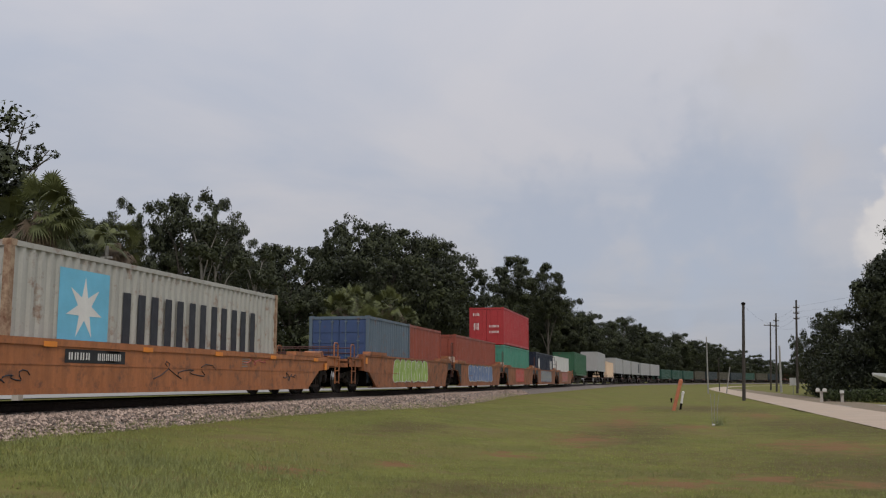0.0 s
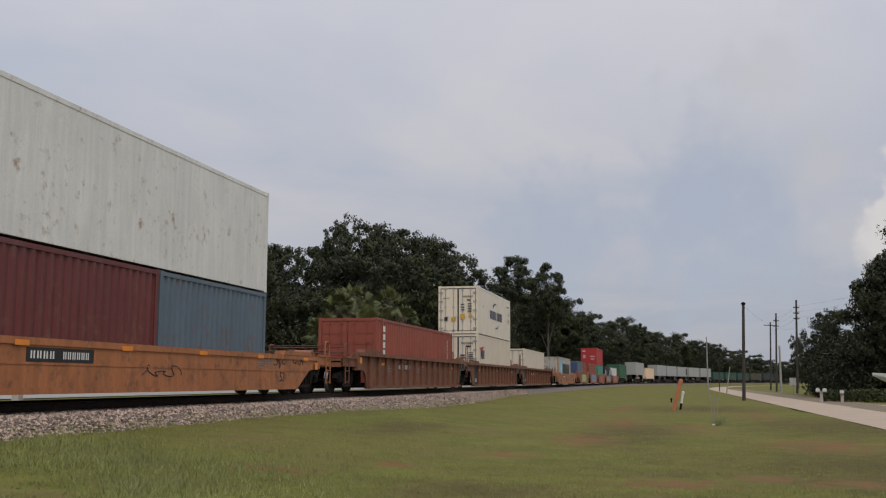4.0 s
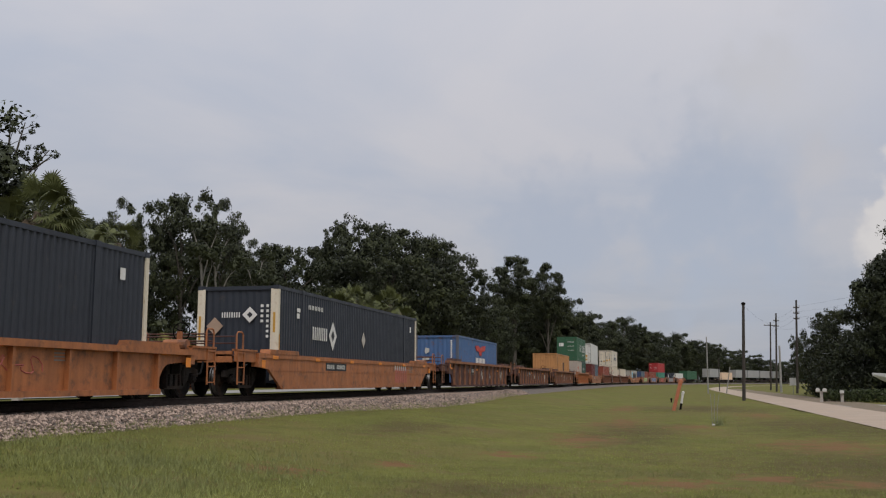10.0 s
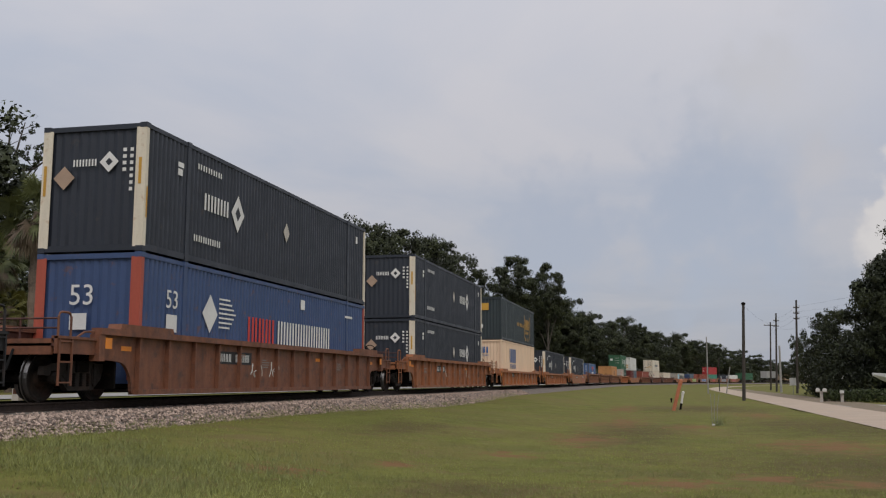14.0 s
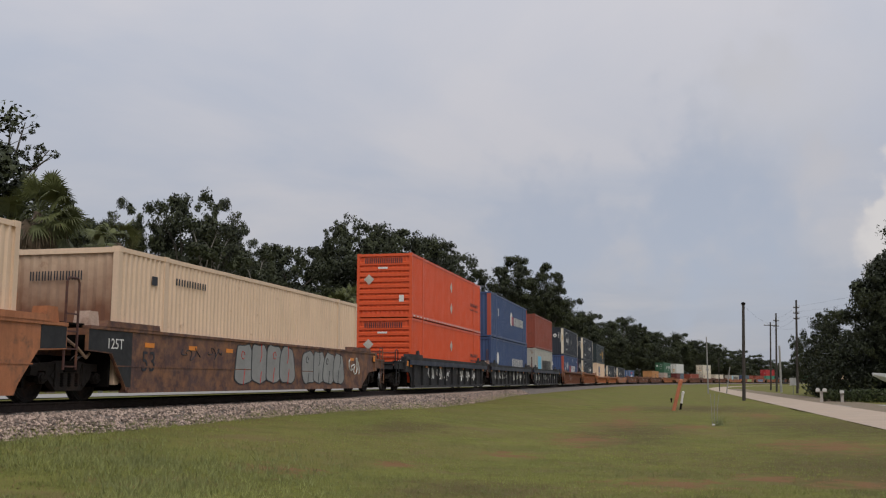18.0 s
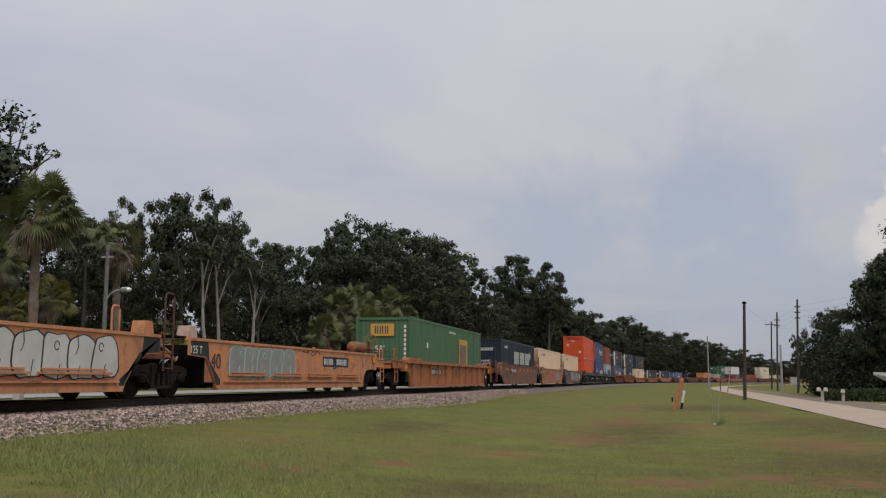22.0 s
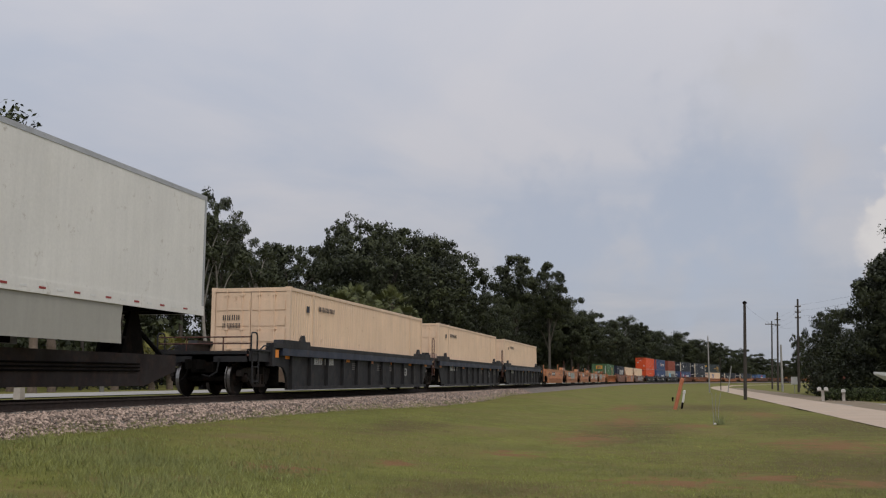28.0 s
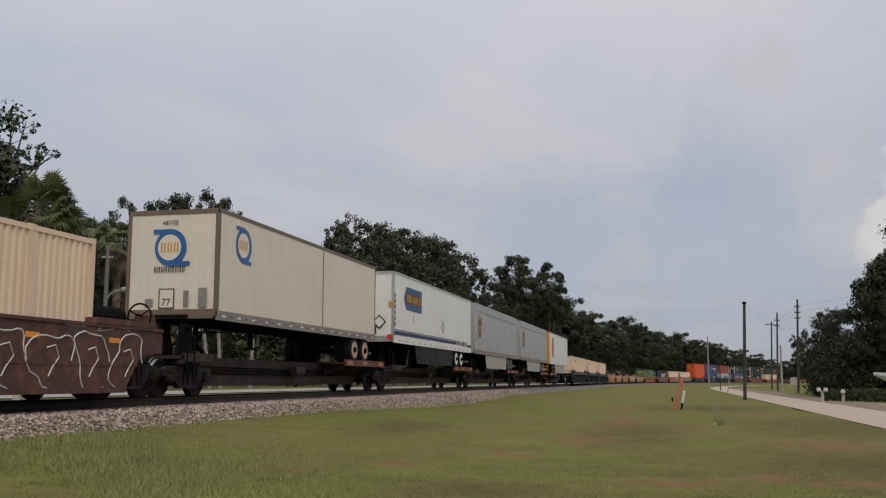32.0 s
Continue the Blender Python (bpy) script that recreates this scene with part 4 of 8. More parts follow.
def dress(car, plate=None, figs=(), tags=(), amber=5, top=None, plate_w=2.1, plate_mat=None, small=2, seed=1, inset=1.2):
    """Reflectors, number plate as bars, readable figures, scrawls (along, height, width, tall, material)."""
    rng = np.random.default_rng(seed)
    top = top or car["tall"]
    half = car["long"] / 2
    me = shape("amber_strip", ORANGE_MARK, lambda b: box(b, 0, 0.005, -0.20, 0.20, -0.05, 0.05))
    for k in range(amber):
        y = -half + inset + k * 2 * (half - inset) / max(1, amber - 1)
        put("reflector", me, car, pose(car["wide"] / 2 + (0.036 if top < 1.3 else 0.001), y, top + (0.0 if top < 1.3 else -0.28)))
    if plate is not None:
        base, tall = (top - 0.52, 0.32) if top > 1.1 else (top - 0.33, 0.26)
        mark(car, "number_plate", plate_mat or BLACK, [rect(plate, base, plate_w, tall)], out=0.003)
        mark(car, "number_marking", WHITE_MARK, bars(plate + 0.12, base + 0.06, plate_w * 0.36, tall - 0.12, 4, 0.35) + bars(plate + plate_w * 0.52, base + 0.06, plate_w * 0.42, tall - 0.12, 6, 0.35), out=0.007)
    for text, y, z, size, m in figs:
        letters(car, text, m, y, z, size)
    for i, (y, z, w, h, m) in enumerate(tags):
        scribble(car, y, z, w, h, m, seed * 7 + i, 0.020 if m.name == "white_marking" else 0.013)
    for k in range(small):
        y = rng.uniform(-half * 0.7, half * 0.7)
        mark(car, "data_block", DIM_MARK, [rect(y, 0.78 + 0.065 * q, rng.uniform(0.3, 0.6), 0.028) for q in range(4)], out=0.003)
    return car

# ---- the train, from its front seen first to the last car ----
LOW = 0.33                  # floor of a container down in a well
C40, C53, C20, C45 = 12.19, 16.15, 6.06, 13.72
BEIGE = paint("beige_container", (0.76, 0.56, 0.395), 0.08, (0.34, 0.18, 0.09), 0.5, 0.07, 0.06)
RUST_WASH = paint("rust_washed_end", (0.72, 0.53, 0.37), 0.10, (0.34, 0.18, 0.09), 0.5, 0.10, 0.06)


def wash_rust(m, height):
    """Rust creeping up from the sill of an end wall, with a ragged edge."""
    nt = m.node_tree
    b = nt.nodes["Principled BSDF"]
    src = b.inputs["Base Color"].links[0].from_socket
    tc = nt.nodes.new("ShaderNodeTexCoord")
    sep = nt.nodes.new("ShaderNodeSeparateXYZ")
    nt.links.new(tc.outputs["Object"], sep.inputs[0])
    n = nt.nodes.new("ShaderNodeTexNoise")
    n.inputs["Scale"].default_value, n.inputs["Detail"].default_value = 2.4, 7
    nt.links.new(tc.outputs["Object"], n.inputs["Vector"])
    s = nt.nodes.new("ShaderNodeMath")
    s.operation = "MULTIPLY_ADD"
    s.inputs[1].default_value, s.inputs[2].default_value = 1.5, -0.75
    nt.links.new(n.outputs["Fac"], s.inputs[0])
    a = nt.nodes.new("ShaderNodeMath")
    a.operation = "ADD"
    nt.links.new(sep.outputs[2], a.inputs[0])
    nt.links.new(s.outputs[0], a.inputs[1])
    r = nt.nodes.new("ShaderNodeMapRange")
    r.inputs[1].default_value, r.inputs[2].default_value = height, height * 0.45
    nt.links.new(a.outputs[0], r.inputs[0])
    mix = nt.nodes.new("ShaderNodeMix")
    mix.data_type = "RGBA"
    nt.links.new(r.outputs[0], mix.inputs[0])
    nt.links.new(src, mix.inputs[6])
    mix.inputs[7].default_value = (0.20, 0.085, 0.045, 1)
    nt.links.new(mix.outputs[2], b.inputs["Base Color"])


wash_rust(RUST_WASH, 3.3)
CREAM = paint("cream_container", (0.70, 0.60, 0.47), 0.08, (0.36, 0.22, 0.12), 0.5, 0.05, 0.05)
GREYW = paint("grey_container", (0.42, 0.41, 0.37), 0.25, (0.22, 0.12, 0.07))
WHITE = paint("white_reefer", (0.72, 0.71, 0.67), 0.16, (0.30, 0.17, 0.09), 0.4)
CREAMW = paint("off_white_reefer", (0.74, 0.65, 0.515), 0.07, (0.40, 0.26, 0.14), 0.4, 0.05, 0.05)
RUSTY = paint("rusted_edge", (0.50, 0.36, 0.24), 0.5, (0.16, 0.07, 0.035), 0.7, 0.25, 0.15)
BRICK = paint("brick_red_container", (0.27, 0.062, 0.036), 0.2, (0.12, 0.05, 0.035))
RED = paint("bright_red_container", (0.40, 0.032, 0.035), 0.12)
MAROON = paint("maroon_container", (0.13, 0.026, 0.024), 0.2)
GREEN = paint("green_container", (0.032, 0.115, 0.058), 0.16)
TEAL = paint("teal_container", (0.06, 0.24, 0.17), 0.18)
PINKGREY = paint("pinkish_grey_container", (0.47, 0.40, 0.345), 0.2, (0.28, 0.16, 0.10))
DKGREEN = paint("dark_green_container", (0.022, 0.075, 0.055), 0.2)
EGREEN = paint("leaf_green_container", (0.062, 0.140, 0.062), 0.12)
YELLOW = paint("ochre_container", (0.50, 0.24, 0.088), 0.18, (0.22, 0.10, 0.03))
BLUE = paint("blue_container", (0.065, 0.135, 0.29), 0.2)
MIDBLUE = paint("mid_blue_container", (0.042, 0.075, 0.175), 0.15)
POST_RED = paint("faded_red_post", (0.42, 0.085, 0.05), 0.15)
UNAVY = paint("slate_navy_container", (0.021, 0.026, 0.038), 0.12, (0.06, 0.05, 0.045))
NAVY = paint("navy_container", (0.008, 0.014, 0.032), 0.12, (0.05, 0.045, 0.045))
SLATE = paint("slate_green_container", (0.027, 0.039, 0.044), 0.15, (0.07, 0.06, 0.05))
OLIVE = paint("dull_olive_container", (0.065, 0.060, 0.040), 0.2)
GBLUE = paint("grey_blue_container", (0.10, 0.14, 0.18), 0.2)
ORANGE = paint("orange_container", (0.68, 0.088, 0.020), 0.05, (0.35, 0.06, 0.03), 0.45, 0.05, 0.05)
IVORY = paint("ivory_post", (0.76, 0.68, 0.54), 0.22, (0.45, 0.26, 0.12))
DUSTY_BLUE = paint("dusty_blue_post", (0.10, 0.115, 0.15), 0.3, (0.13, 0.09, 0.07))
TAN_PLATE = material("faded_tan_plate", (0.40, 0.28, 0.20), 0.6, 0, 0.12)
PALE_PLATE = material("worn_pale_plate", (0.50, 0.46, 0.40), 0.6, 0, 0.2, 4)
SILVER = material("silver_trailer", (0.415, 0.405, 0.395), 0.42, 0.30, 0.05, 0.5, 14, 0.03, 30, (0.30, 0.28, 0.26), 0.06, 2.5, 0.06)
TWHITE = material("white_trailer", (0.77, 0.745, 0.69), 0.4, 0, 0.06, 0.5, 14, 0.05, 30, (0.38, 0.32, 0.25), 0.1, 2.5, 0.05)
TCREAM = material("cream_trailer", (0.72, 0.635, 0.51), 0.45, 0, 0.05, 0.5, 14, 0.05, 30, (0.40, 0.28, 0.19), 0.07, 2.5, 0.05)
AMBER = material("amber_door", (0.62, 0.26, 0.02), 0.45, 0, 0.08, 0.5, 14, 0.05, 30, (0.2, 0.1, 0.03), 0.2, 2.5, 0.1)
SKIRT = material("pale_skirt", (0.37, 0.355, 0.31), 0.5, 0, 0.05, 0.5, 14, 0.03, 30, (0.3, 0.27, 0.22), 0.08, 2.0, 0.05)
BLACKSKIRT = material("dark_skirt", (0.014, 0.014, 0.016), 0.6, 0, 0.1, spec=0.2)
DULL_RED = material("dull_red_rim", (0.22, 0.045, 0.042), 0.6, 0, 0.2, 4)
ARROW_BLUE = material("arrow_blue", (0.016, 0.075, 0.20), 0.5, 0, 0.15, 1.5)
TGREY = material("weathered_rail", (0.24, 0.22, 0.20), 0.6, 0.2, 0.15, 1.0, 30, 0.2, 30)
GRIMY_RAIL = material("grimy_rub_rail", (0.23, 0.175, 0.15), 0.6, 0.1, 0.2, 1.0, 30, 0.2, 30)
TPEACH = material("faded_rim", (0.50, 0.33, 0.24), 0.6, 0, 0.12)
TBROWN = material("brown_trim", (0.16, 0.11, 0.08), 0.6, 0, 0.15)



def blue_band(car):
    """Bluer upper band and loading clips of the dark blue cars."""
    half = car["long"] / 2
    bm = bm_new()
    box(bm, car["wide"] / 2 - 0.02, car["wide"] / 2 + 0.145, -half + 0.5, half - 0.5, 1.12, 1.36)
    part("upper_band", bm, BAND_BLUE, car)
    for y in (-half + 0.9, half - 0.9):
        me = shape("corner_stop", BLACK, lambda b: prism(b, [(-0.25, 0), (0.25, 0), (0.12, 0.28), (0.02, 0.28)], -0.05, 0.05))
        put("corner_stop", me, car, pose(car["wide"] / 2 - 0.05, y * 0.82, 1.50))


BAND_BLUE = paint("band_blue", (0.020, 0.027, 0.050), 0.2, (0.06, 0.04, 0.035), 0.55, 0.2, 0.2)

# far front of the train
for at, m, lab in ((126.0, GREEN, "dark green"), (181.6, BEIGE, "beige"), (298.0, DKGREEN, "dark green"), (317.0, DKGREEN, "dark green"), (336.0, DKGREEN, "dark green"),
                   (355.0, OLIVE, "dull olive"), (374.0, SLATE, "dark slate"), (393.0, OLIVE, "dull olive"), (412.0, SLATE, "dark slate"), (431.0, DKGREEN, "dark green"),
                   (450.0, OLIVE, "dull olive"), (469.0, SLATE, "dark slate"), (488.0, BRICK, "red"), (507.0, OLIVE, "dull olive"), (526.0, DKGREEN, "dark green")):
    spine_unit(at, 18.0, "", False, CAR_SPINE, True)
    container(at - C53 / 2, C53, 1.10, m, lab + " long freight container on a car", 2.75, 2.59, "53", "none")
for at in (162.7, 203.7, 221.5, 240.0, 259.0, 278.0):
    spine_unit(at, 18.0, "", False, CAR_SPINE, True)
    t = trailer(at - C53 / 2, C53, SILVER, "silver grey road trailer on a skeleton car", "rear", far=True)
    if at == 240.0:
        mark(t, "dark_panel", DARK_MARK, [rect(5.2, 0.3, 2.4, 2.1)])

# five linked platforms with sprayed sides
G1 = [42.45 + 15.73 * k for k in range(5)]
for i, c in enumerate(G1):
    car = well_unit(c, 15.73, CAR_RUSSET, "orange well car platform with sprayed graffiti along its side", "deepslope", top=1.36, panel=BLACK,
                    ends=("single" if i == 0 else "shared", "single" if i == 4 else "shared"), halves=(9.45 if i == 0 else 7.865, 9.45 if i == 4 else 7.865))
    graffiti(car, (-3.4, -3.8, -2.5, -4.0, -3.0)[i], (2.2, 3.4, 1.4, 3.2, 2.0)[i], 0.34, 1.38, (GRAF_GREEN, GRAF_BLUE, GRAF_PINK, GRAF_GREY, GRAF_PINK)[i], (GRAF_PALE, GRAF_PALE, RED_MARK, GRAF_BLUE, GRAF_GREY)[i], 6, 20 + i)
container(36.4, C20, LOW, GBLUE, "slate blue short container with dented doors", door_mat=MIDBLUE, posts=GBLUE)
container(42.5, C20, LOW, BRICK, "faded brick red short container")
container(52.1, C40, LOW, BRICK, "brown red forty-foot container")
container(67.8, C40, LOW, TEAL, "teal green forty-foot container")
c = container(67.8, C40, LOW + 2.61, RED, "bright red forty-foot container stacked on a teal one", posts=RED)
mark(c, "lettering", WHITE_MARK, bars(-0.95, 2.0, 0.5, 0.2, 2) + bars(-0.9, 1.0, 0.4, 0.5, 2) + bars(0.2, 1.2, 0.7, 0.16, 4) + bars(0.2, 0.8, 0.7, 0.16, 4), True)
c = container(84.3, C40, LOW, NAVY, "dark blue forty-foot container with white lettering")
mark(c, "lettering", WHITE_MARK, [disc(-4.2, 1.6, 0.5), *bars(3.6, 1.2, 1.6, 0.8, 3)])
container(99.3, C40, LOW, WHITE, "white forty-foot container in an orange car", 2.59, 2.44, "reefer")

# grey container with a pale blue star panel, smooth orange car
car = well_unit(21.2, 23.5, CAR_ORANGE, "smooth-sided orange well car with sloped ends and scrawls", "smooth", top=1.08)
dress(car, -4.7, (), ((-1.2, 0.34, 2.6, 0.55, DARK_MARK), (3.4, 0.8, 1.5, 0.3, GRAF_PINK), (6.1, 0.4, 0.9, 0.3, DARK_MARK), (-6.8, 0.3, 1.0, 0.35, DARK_MARK)), 6, seed=2)
c = container(15.1, C40, LOW, GREYW, "weathered grey forty-foot container with a pale blue star panel", 2.59, posts=RUSTY)
mark(c, "blue_panel", SKY_MARK, [rect(-4.62, 0.75, 1.72, 1.50)])
mark(c, "star", WHITE_MARK, [star(-3.76, 1.5, 0.62)], out=0.010)
mark(c, "lettering", DARK_MARK, bars(-2.35, 0.85, 7.1, 1.10, 6, 0.22))

# three linked ribbed platforms
for i, q in enumerate((-42.3, -22.4, -2.6)):
    car = well_unit(q, 19.75, CAR_BROWN, "rust-brown ribbed well car platform with black end panels", "ribs", 1.15, panel=BLACK,
                    ends=("single" if i == 0 else "shared", "single" if i == 2 else "shared"), halves=(11.75 if i == 0 else 9.9, 11.75 if i == 2 else 9.9))
    dress(car, -4.1 if i != 1 else None, (("53", (6.78, 6.78, 6.3)[i], 0.62, 0.42, DARK_MARK),) + ((("125T", -7.46, 0.38, 0.27, WHITE_MARK),) if i else ()) + ((("53", 8.6, 1.15, 0.16, WHITE_MARK),) if i < 2 else ()), (), 3, seed=3 + i, plate_mat=CAR_PURPLE, inset=3.4)
container(-8.8, C40, LOW, CREAM, "cream forty-foot refrigerated container", 2.65, style="reefer")
c = container(-28.0, C40, LOW, CREAM, "cream forty-foot container with a small emblem", 2.90, style="reefer")
mark(c, "lettering", NAVY_MARK, bars(-5.2, 1.45, 1.3, 0.55, 3))
mark(c, "emblem", RED_MARK, [[(-5.6, 2.1), (-4.0, 2.22), (-4.6, 2.02), (-5.0, 1.96)]])
mark(c, "small_writing", DARK_MARK, bars(0.2, 2.3, 0.75, 0.12, 8, 0.35) + [rect(0.5, 2.12, 0.3, 0.09)] + [rect(0.12, 1.6 - 0.16 * k, 0.3 + 0.06 * (k % 2), 0.07) for k in range(6)] + [rect(0.62, 1.75 - 0.11 * k, 0.32, 0.045) for k in range(9)], True, out=0.02)
mark(c, "end_emblem", NAVY_MARK, bars(-0.98, 2.05, 0.5, 0.2, 3, 0.2), True, out=0.02)
mark(c, "end_emblem_wing", RED_MARK, [rect(-0.98, 2.3, 0.5, 0.05)], True, out=0.02)
c = container(-28.0, C40, LOW + 2.92, CREAMW, "off-white refrigerated container stacked on another", 2.90, style="reefer")
mark(c, "lettering", NAVY_MARK, bars(-2.0, 1.15, 2.2, 0.55, 3, 0.2) + bars(0.5, 1.15, 2.2, 0.55, 3, 0.2))
mark(c, "small_writing", DARK_MARK, bars(0.28, 2.2, 0.65, 0.11, 8, 0.35) + [rect(0.55, 2.0, 0.2, 0.08), rect(-0.95, 2.15, 0.4, 0.03), rect(-0.85, 0.78, 0.2, 0.24)] + [rect(0.18, 1.75 - 0.17 * k, 0.22, 0.06) for k in range(3)] + [rect(0.60, 1.8 - 0.1 * k, 0.24, 0.045) for k in range(6)], True, out=0.02)
mark(c, "warning_label", GOLD_MARK, [rect(-0.42, 0.78, 0.26, 0.22), rect(0.14, 0.9, 0.28, 0.3), [(0.62, 1.02), (0.90, 1.02), (0.76, 1.28)]], True, out=0.02)
mark(c, "side_label", GOLD_MARK, [rect(5.0, 1.2, 0.3, 0.32), [(5.05, 1.75), (5.35, 1.75), (5.2, 2.0)]])
mark(c, "small_writing", DARK_MARK, bars(4.6, 2.3, 0.9, 0.10, 8, 0.35) + [rect(5.5, 1.75, 0.14, 0.18), rect(5.5, 1.35, 0.12, 0.16), rect(-4.3, 1.7, 0.05, 0.18)])
mark(c, "swoosh", NAVY_MARK, [[(-1.0, 1.85), (-0.3, 2.15), (0.6, 2.2), (-0.3, 2.25), (-0.8, 2.1)], [(-0.2, 0.62), (0.7, 0.6), (1.6, 0.95), (0.7, 0.70)]])
c = container(-48.9, C45, LOW, BRICK, "brick red forty-five-foot container with white end writing")
mark(c, "lettering", WHITE_MARK, [rect(-6.0, 0.45 + 0.32 * k, 0.28, 0.24) for k in range(6)] + [rect(5.6, 1.2 + 0.2 * k, 0.10, 0.16) for k in range(5)])

# white over mixed short boxes
car = well_unit(-66.0, 23.4, CAR_ORANGE, "smooth-sided orange well car with sloped ends", "smooth", top=1.08)
dress(car, -5.0, (("53", 6.6, 0.4, 0.4, DARK_MARK),), ((6.2, 0.75, 0.9, 0.35, DARK_MARK), (-1.0, 0.4, 1.6, 0.4, DARK_MARK), (7.6, 0.85, 0.8, 0.25, DARK_MARK)), 6, seed=9)
container(-72.1, C20, LOW, MAROON, "maroon short container under a white one")
container(-65.97, C20, LOW, GBLUE, "grey-blue short container under a white one")
c = container(-72.1, C40, LOW + 2.61, WHITE, "white refrigerated container stacked on short boxes", 2.90, style="reefer")
mark(c, "stripe", GOLD_MARK, [rect(0.15, 0.9, 0.5, 0.35), rect(0.15, 0.5, 0.5, 0.2)], True)

# green stack on a short ribbed car
car = well_unit(-88.0, 20.6, CAR_ORANGE, "short orange ribbed well car under a green stack", "ribs", 1.2)
dress(car, -3.0, (), ((1.0, 0.4, 1.0, 0.5, DARK_MARK),), 5, seed=10)
c = container(-94.1, C20, LOW, PINKGREY, "pinkish grey short container with small red lettering", 2.59)
mark(c, "lettering", RED_MARK, bars(-0.4, 1.75, 0.75, 0.26, 4, 0.3), True)
mark(c, "lettering", RED_MARK, bars(-2.2, 1.5, 0.9, 0.45, 3))
c = container(-88.0, C20, LOW, DKGREEN, "dark green short container with grey lettering", 2.59)
mark(c, "lettering", GREY_MARK, bars(-1.6, 1.5, 2.6, 0.35, 5) + bars(-1.6, 0.6, 2.6, 0.35, 5))
c = container(-94.1, C40, LOW + 2.61, GREEN, "green forty-foot container with large white letters", 2.90)
mark(c, "lettering", WHITE_MARK, bars(-2.2, 1.15, 1.1, 0.9, 1, 0.1) + bars(0.5, 1.15, 1.1, 0.9, 1, 0.1) + bars(2.3, 1.15, 0.9, 0.9, 1, 0.1) + bars(3.7, 1.15, 0.9, 0.9, 1, 0.1)
     + [rect(5.15, 0.6, 0.32, 1.7), rect(1.6, 0.7, 1.2, 0.2)])
mark(c, "lettering", WHITE_MARK, [rect(-0.95, 1.75, 0.55, 0.4)] + bars(0.1, 2.2, 0.8, 0.12, 5) + bars(0.1, 1.7, 0.8, 0.12, 5) + bars(0.1, 1.2, 0.8, 0.10, 5), True)

# maroon-brown ribbed singles: ochre box, empty, blue box
for q, lab in ((-110.7, "maroon-brown ribbed well car with rust streaks"), (-133.8, "empty maroon-brown ribbed well car"), (-157.0, "maroon-brown ribbed well car with worn paint")):
    car = well_unit(q, 23.3, CAR_PURPLE, lab, "ribs", 1.35, rib_mat=CAR_RIB, chord_mat=RUST_TOP)
    dress(car, -4.3, (), ((6.1, 0.35, 0.7, 0.8, GRAF_PALE), (-0.4, 0.4, 0.5, 0.8, GRAF_PALE), (2.3, 0.45, 0.6, 0.5, GRAF_GREY)), 6, seed=int(-q))
c = container(-115.9, C40, LOW, YELLOW, "ochre yellow container with a dark emblem", 2.90, doors="none")
mark(c, "emblem", DARK_MARK, [rect(-0.62, 1.32, 0.22, 0.6), rect(-0.2, 1.32, 0.22, 0.6), rect(0.22, 1.32, 0.22, 0.6), rect(-0.62, 1.9, 1.0, 0.16), disc(-0.35, 1.16, 0.17, 12), disc(0.1, 1.16, 0.17, 12)])
mark(c, "lettering", DARK_MARK, [rect(-5.5, 0.9 + 0.28 * k, 0.22, 0.2) for k in range(6)])
c = container(-163.1, C40, LOW, BLUE, "blue forty-foot container with a red emblem", 2.59, doors="none", posts=DUSTY_BLUE)
mark(c, "emblem", RED_MARK, [[(-1.4, 2.15), (-0.4, 2.2), (0.1, 2.08), (0.8, 2.2), (1.9, 2.25), (1.7, 1.95), (0.7, 1.86), (0.5, 1.6), (0.0, 1.6), (-0.3, 1.84), (-1.1, 1.88)]])
mark(c, "lettering", WHITE_MARK, bars(-1.2, 1.06, 3.0, 0.40, 3, 0.18, 1))
mark(c, "number_marking", WHITE_MARK, [rect(0.78, 1.35 + 0.11 * k, 0.09, 0.08) for k in range(9)], True)
mark(c, "sprayed_tag", GRAF_PALE, [wobble(-0.55, 1.75, 0.12, 0.16, np.random.default_rng(3)), wobble(-0.6, 1.32, 0.2, 0.09, np.random.default_rng(4))], True)


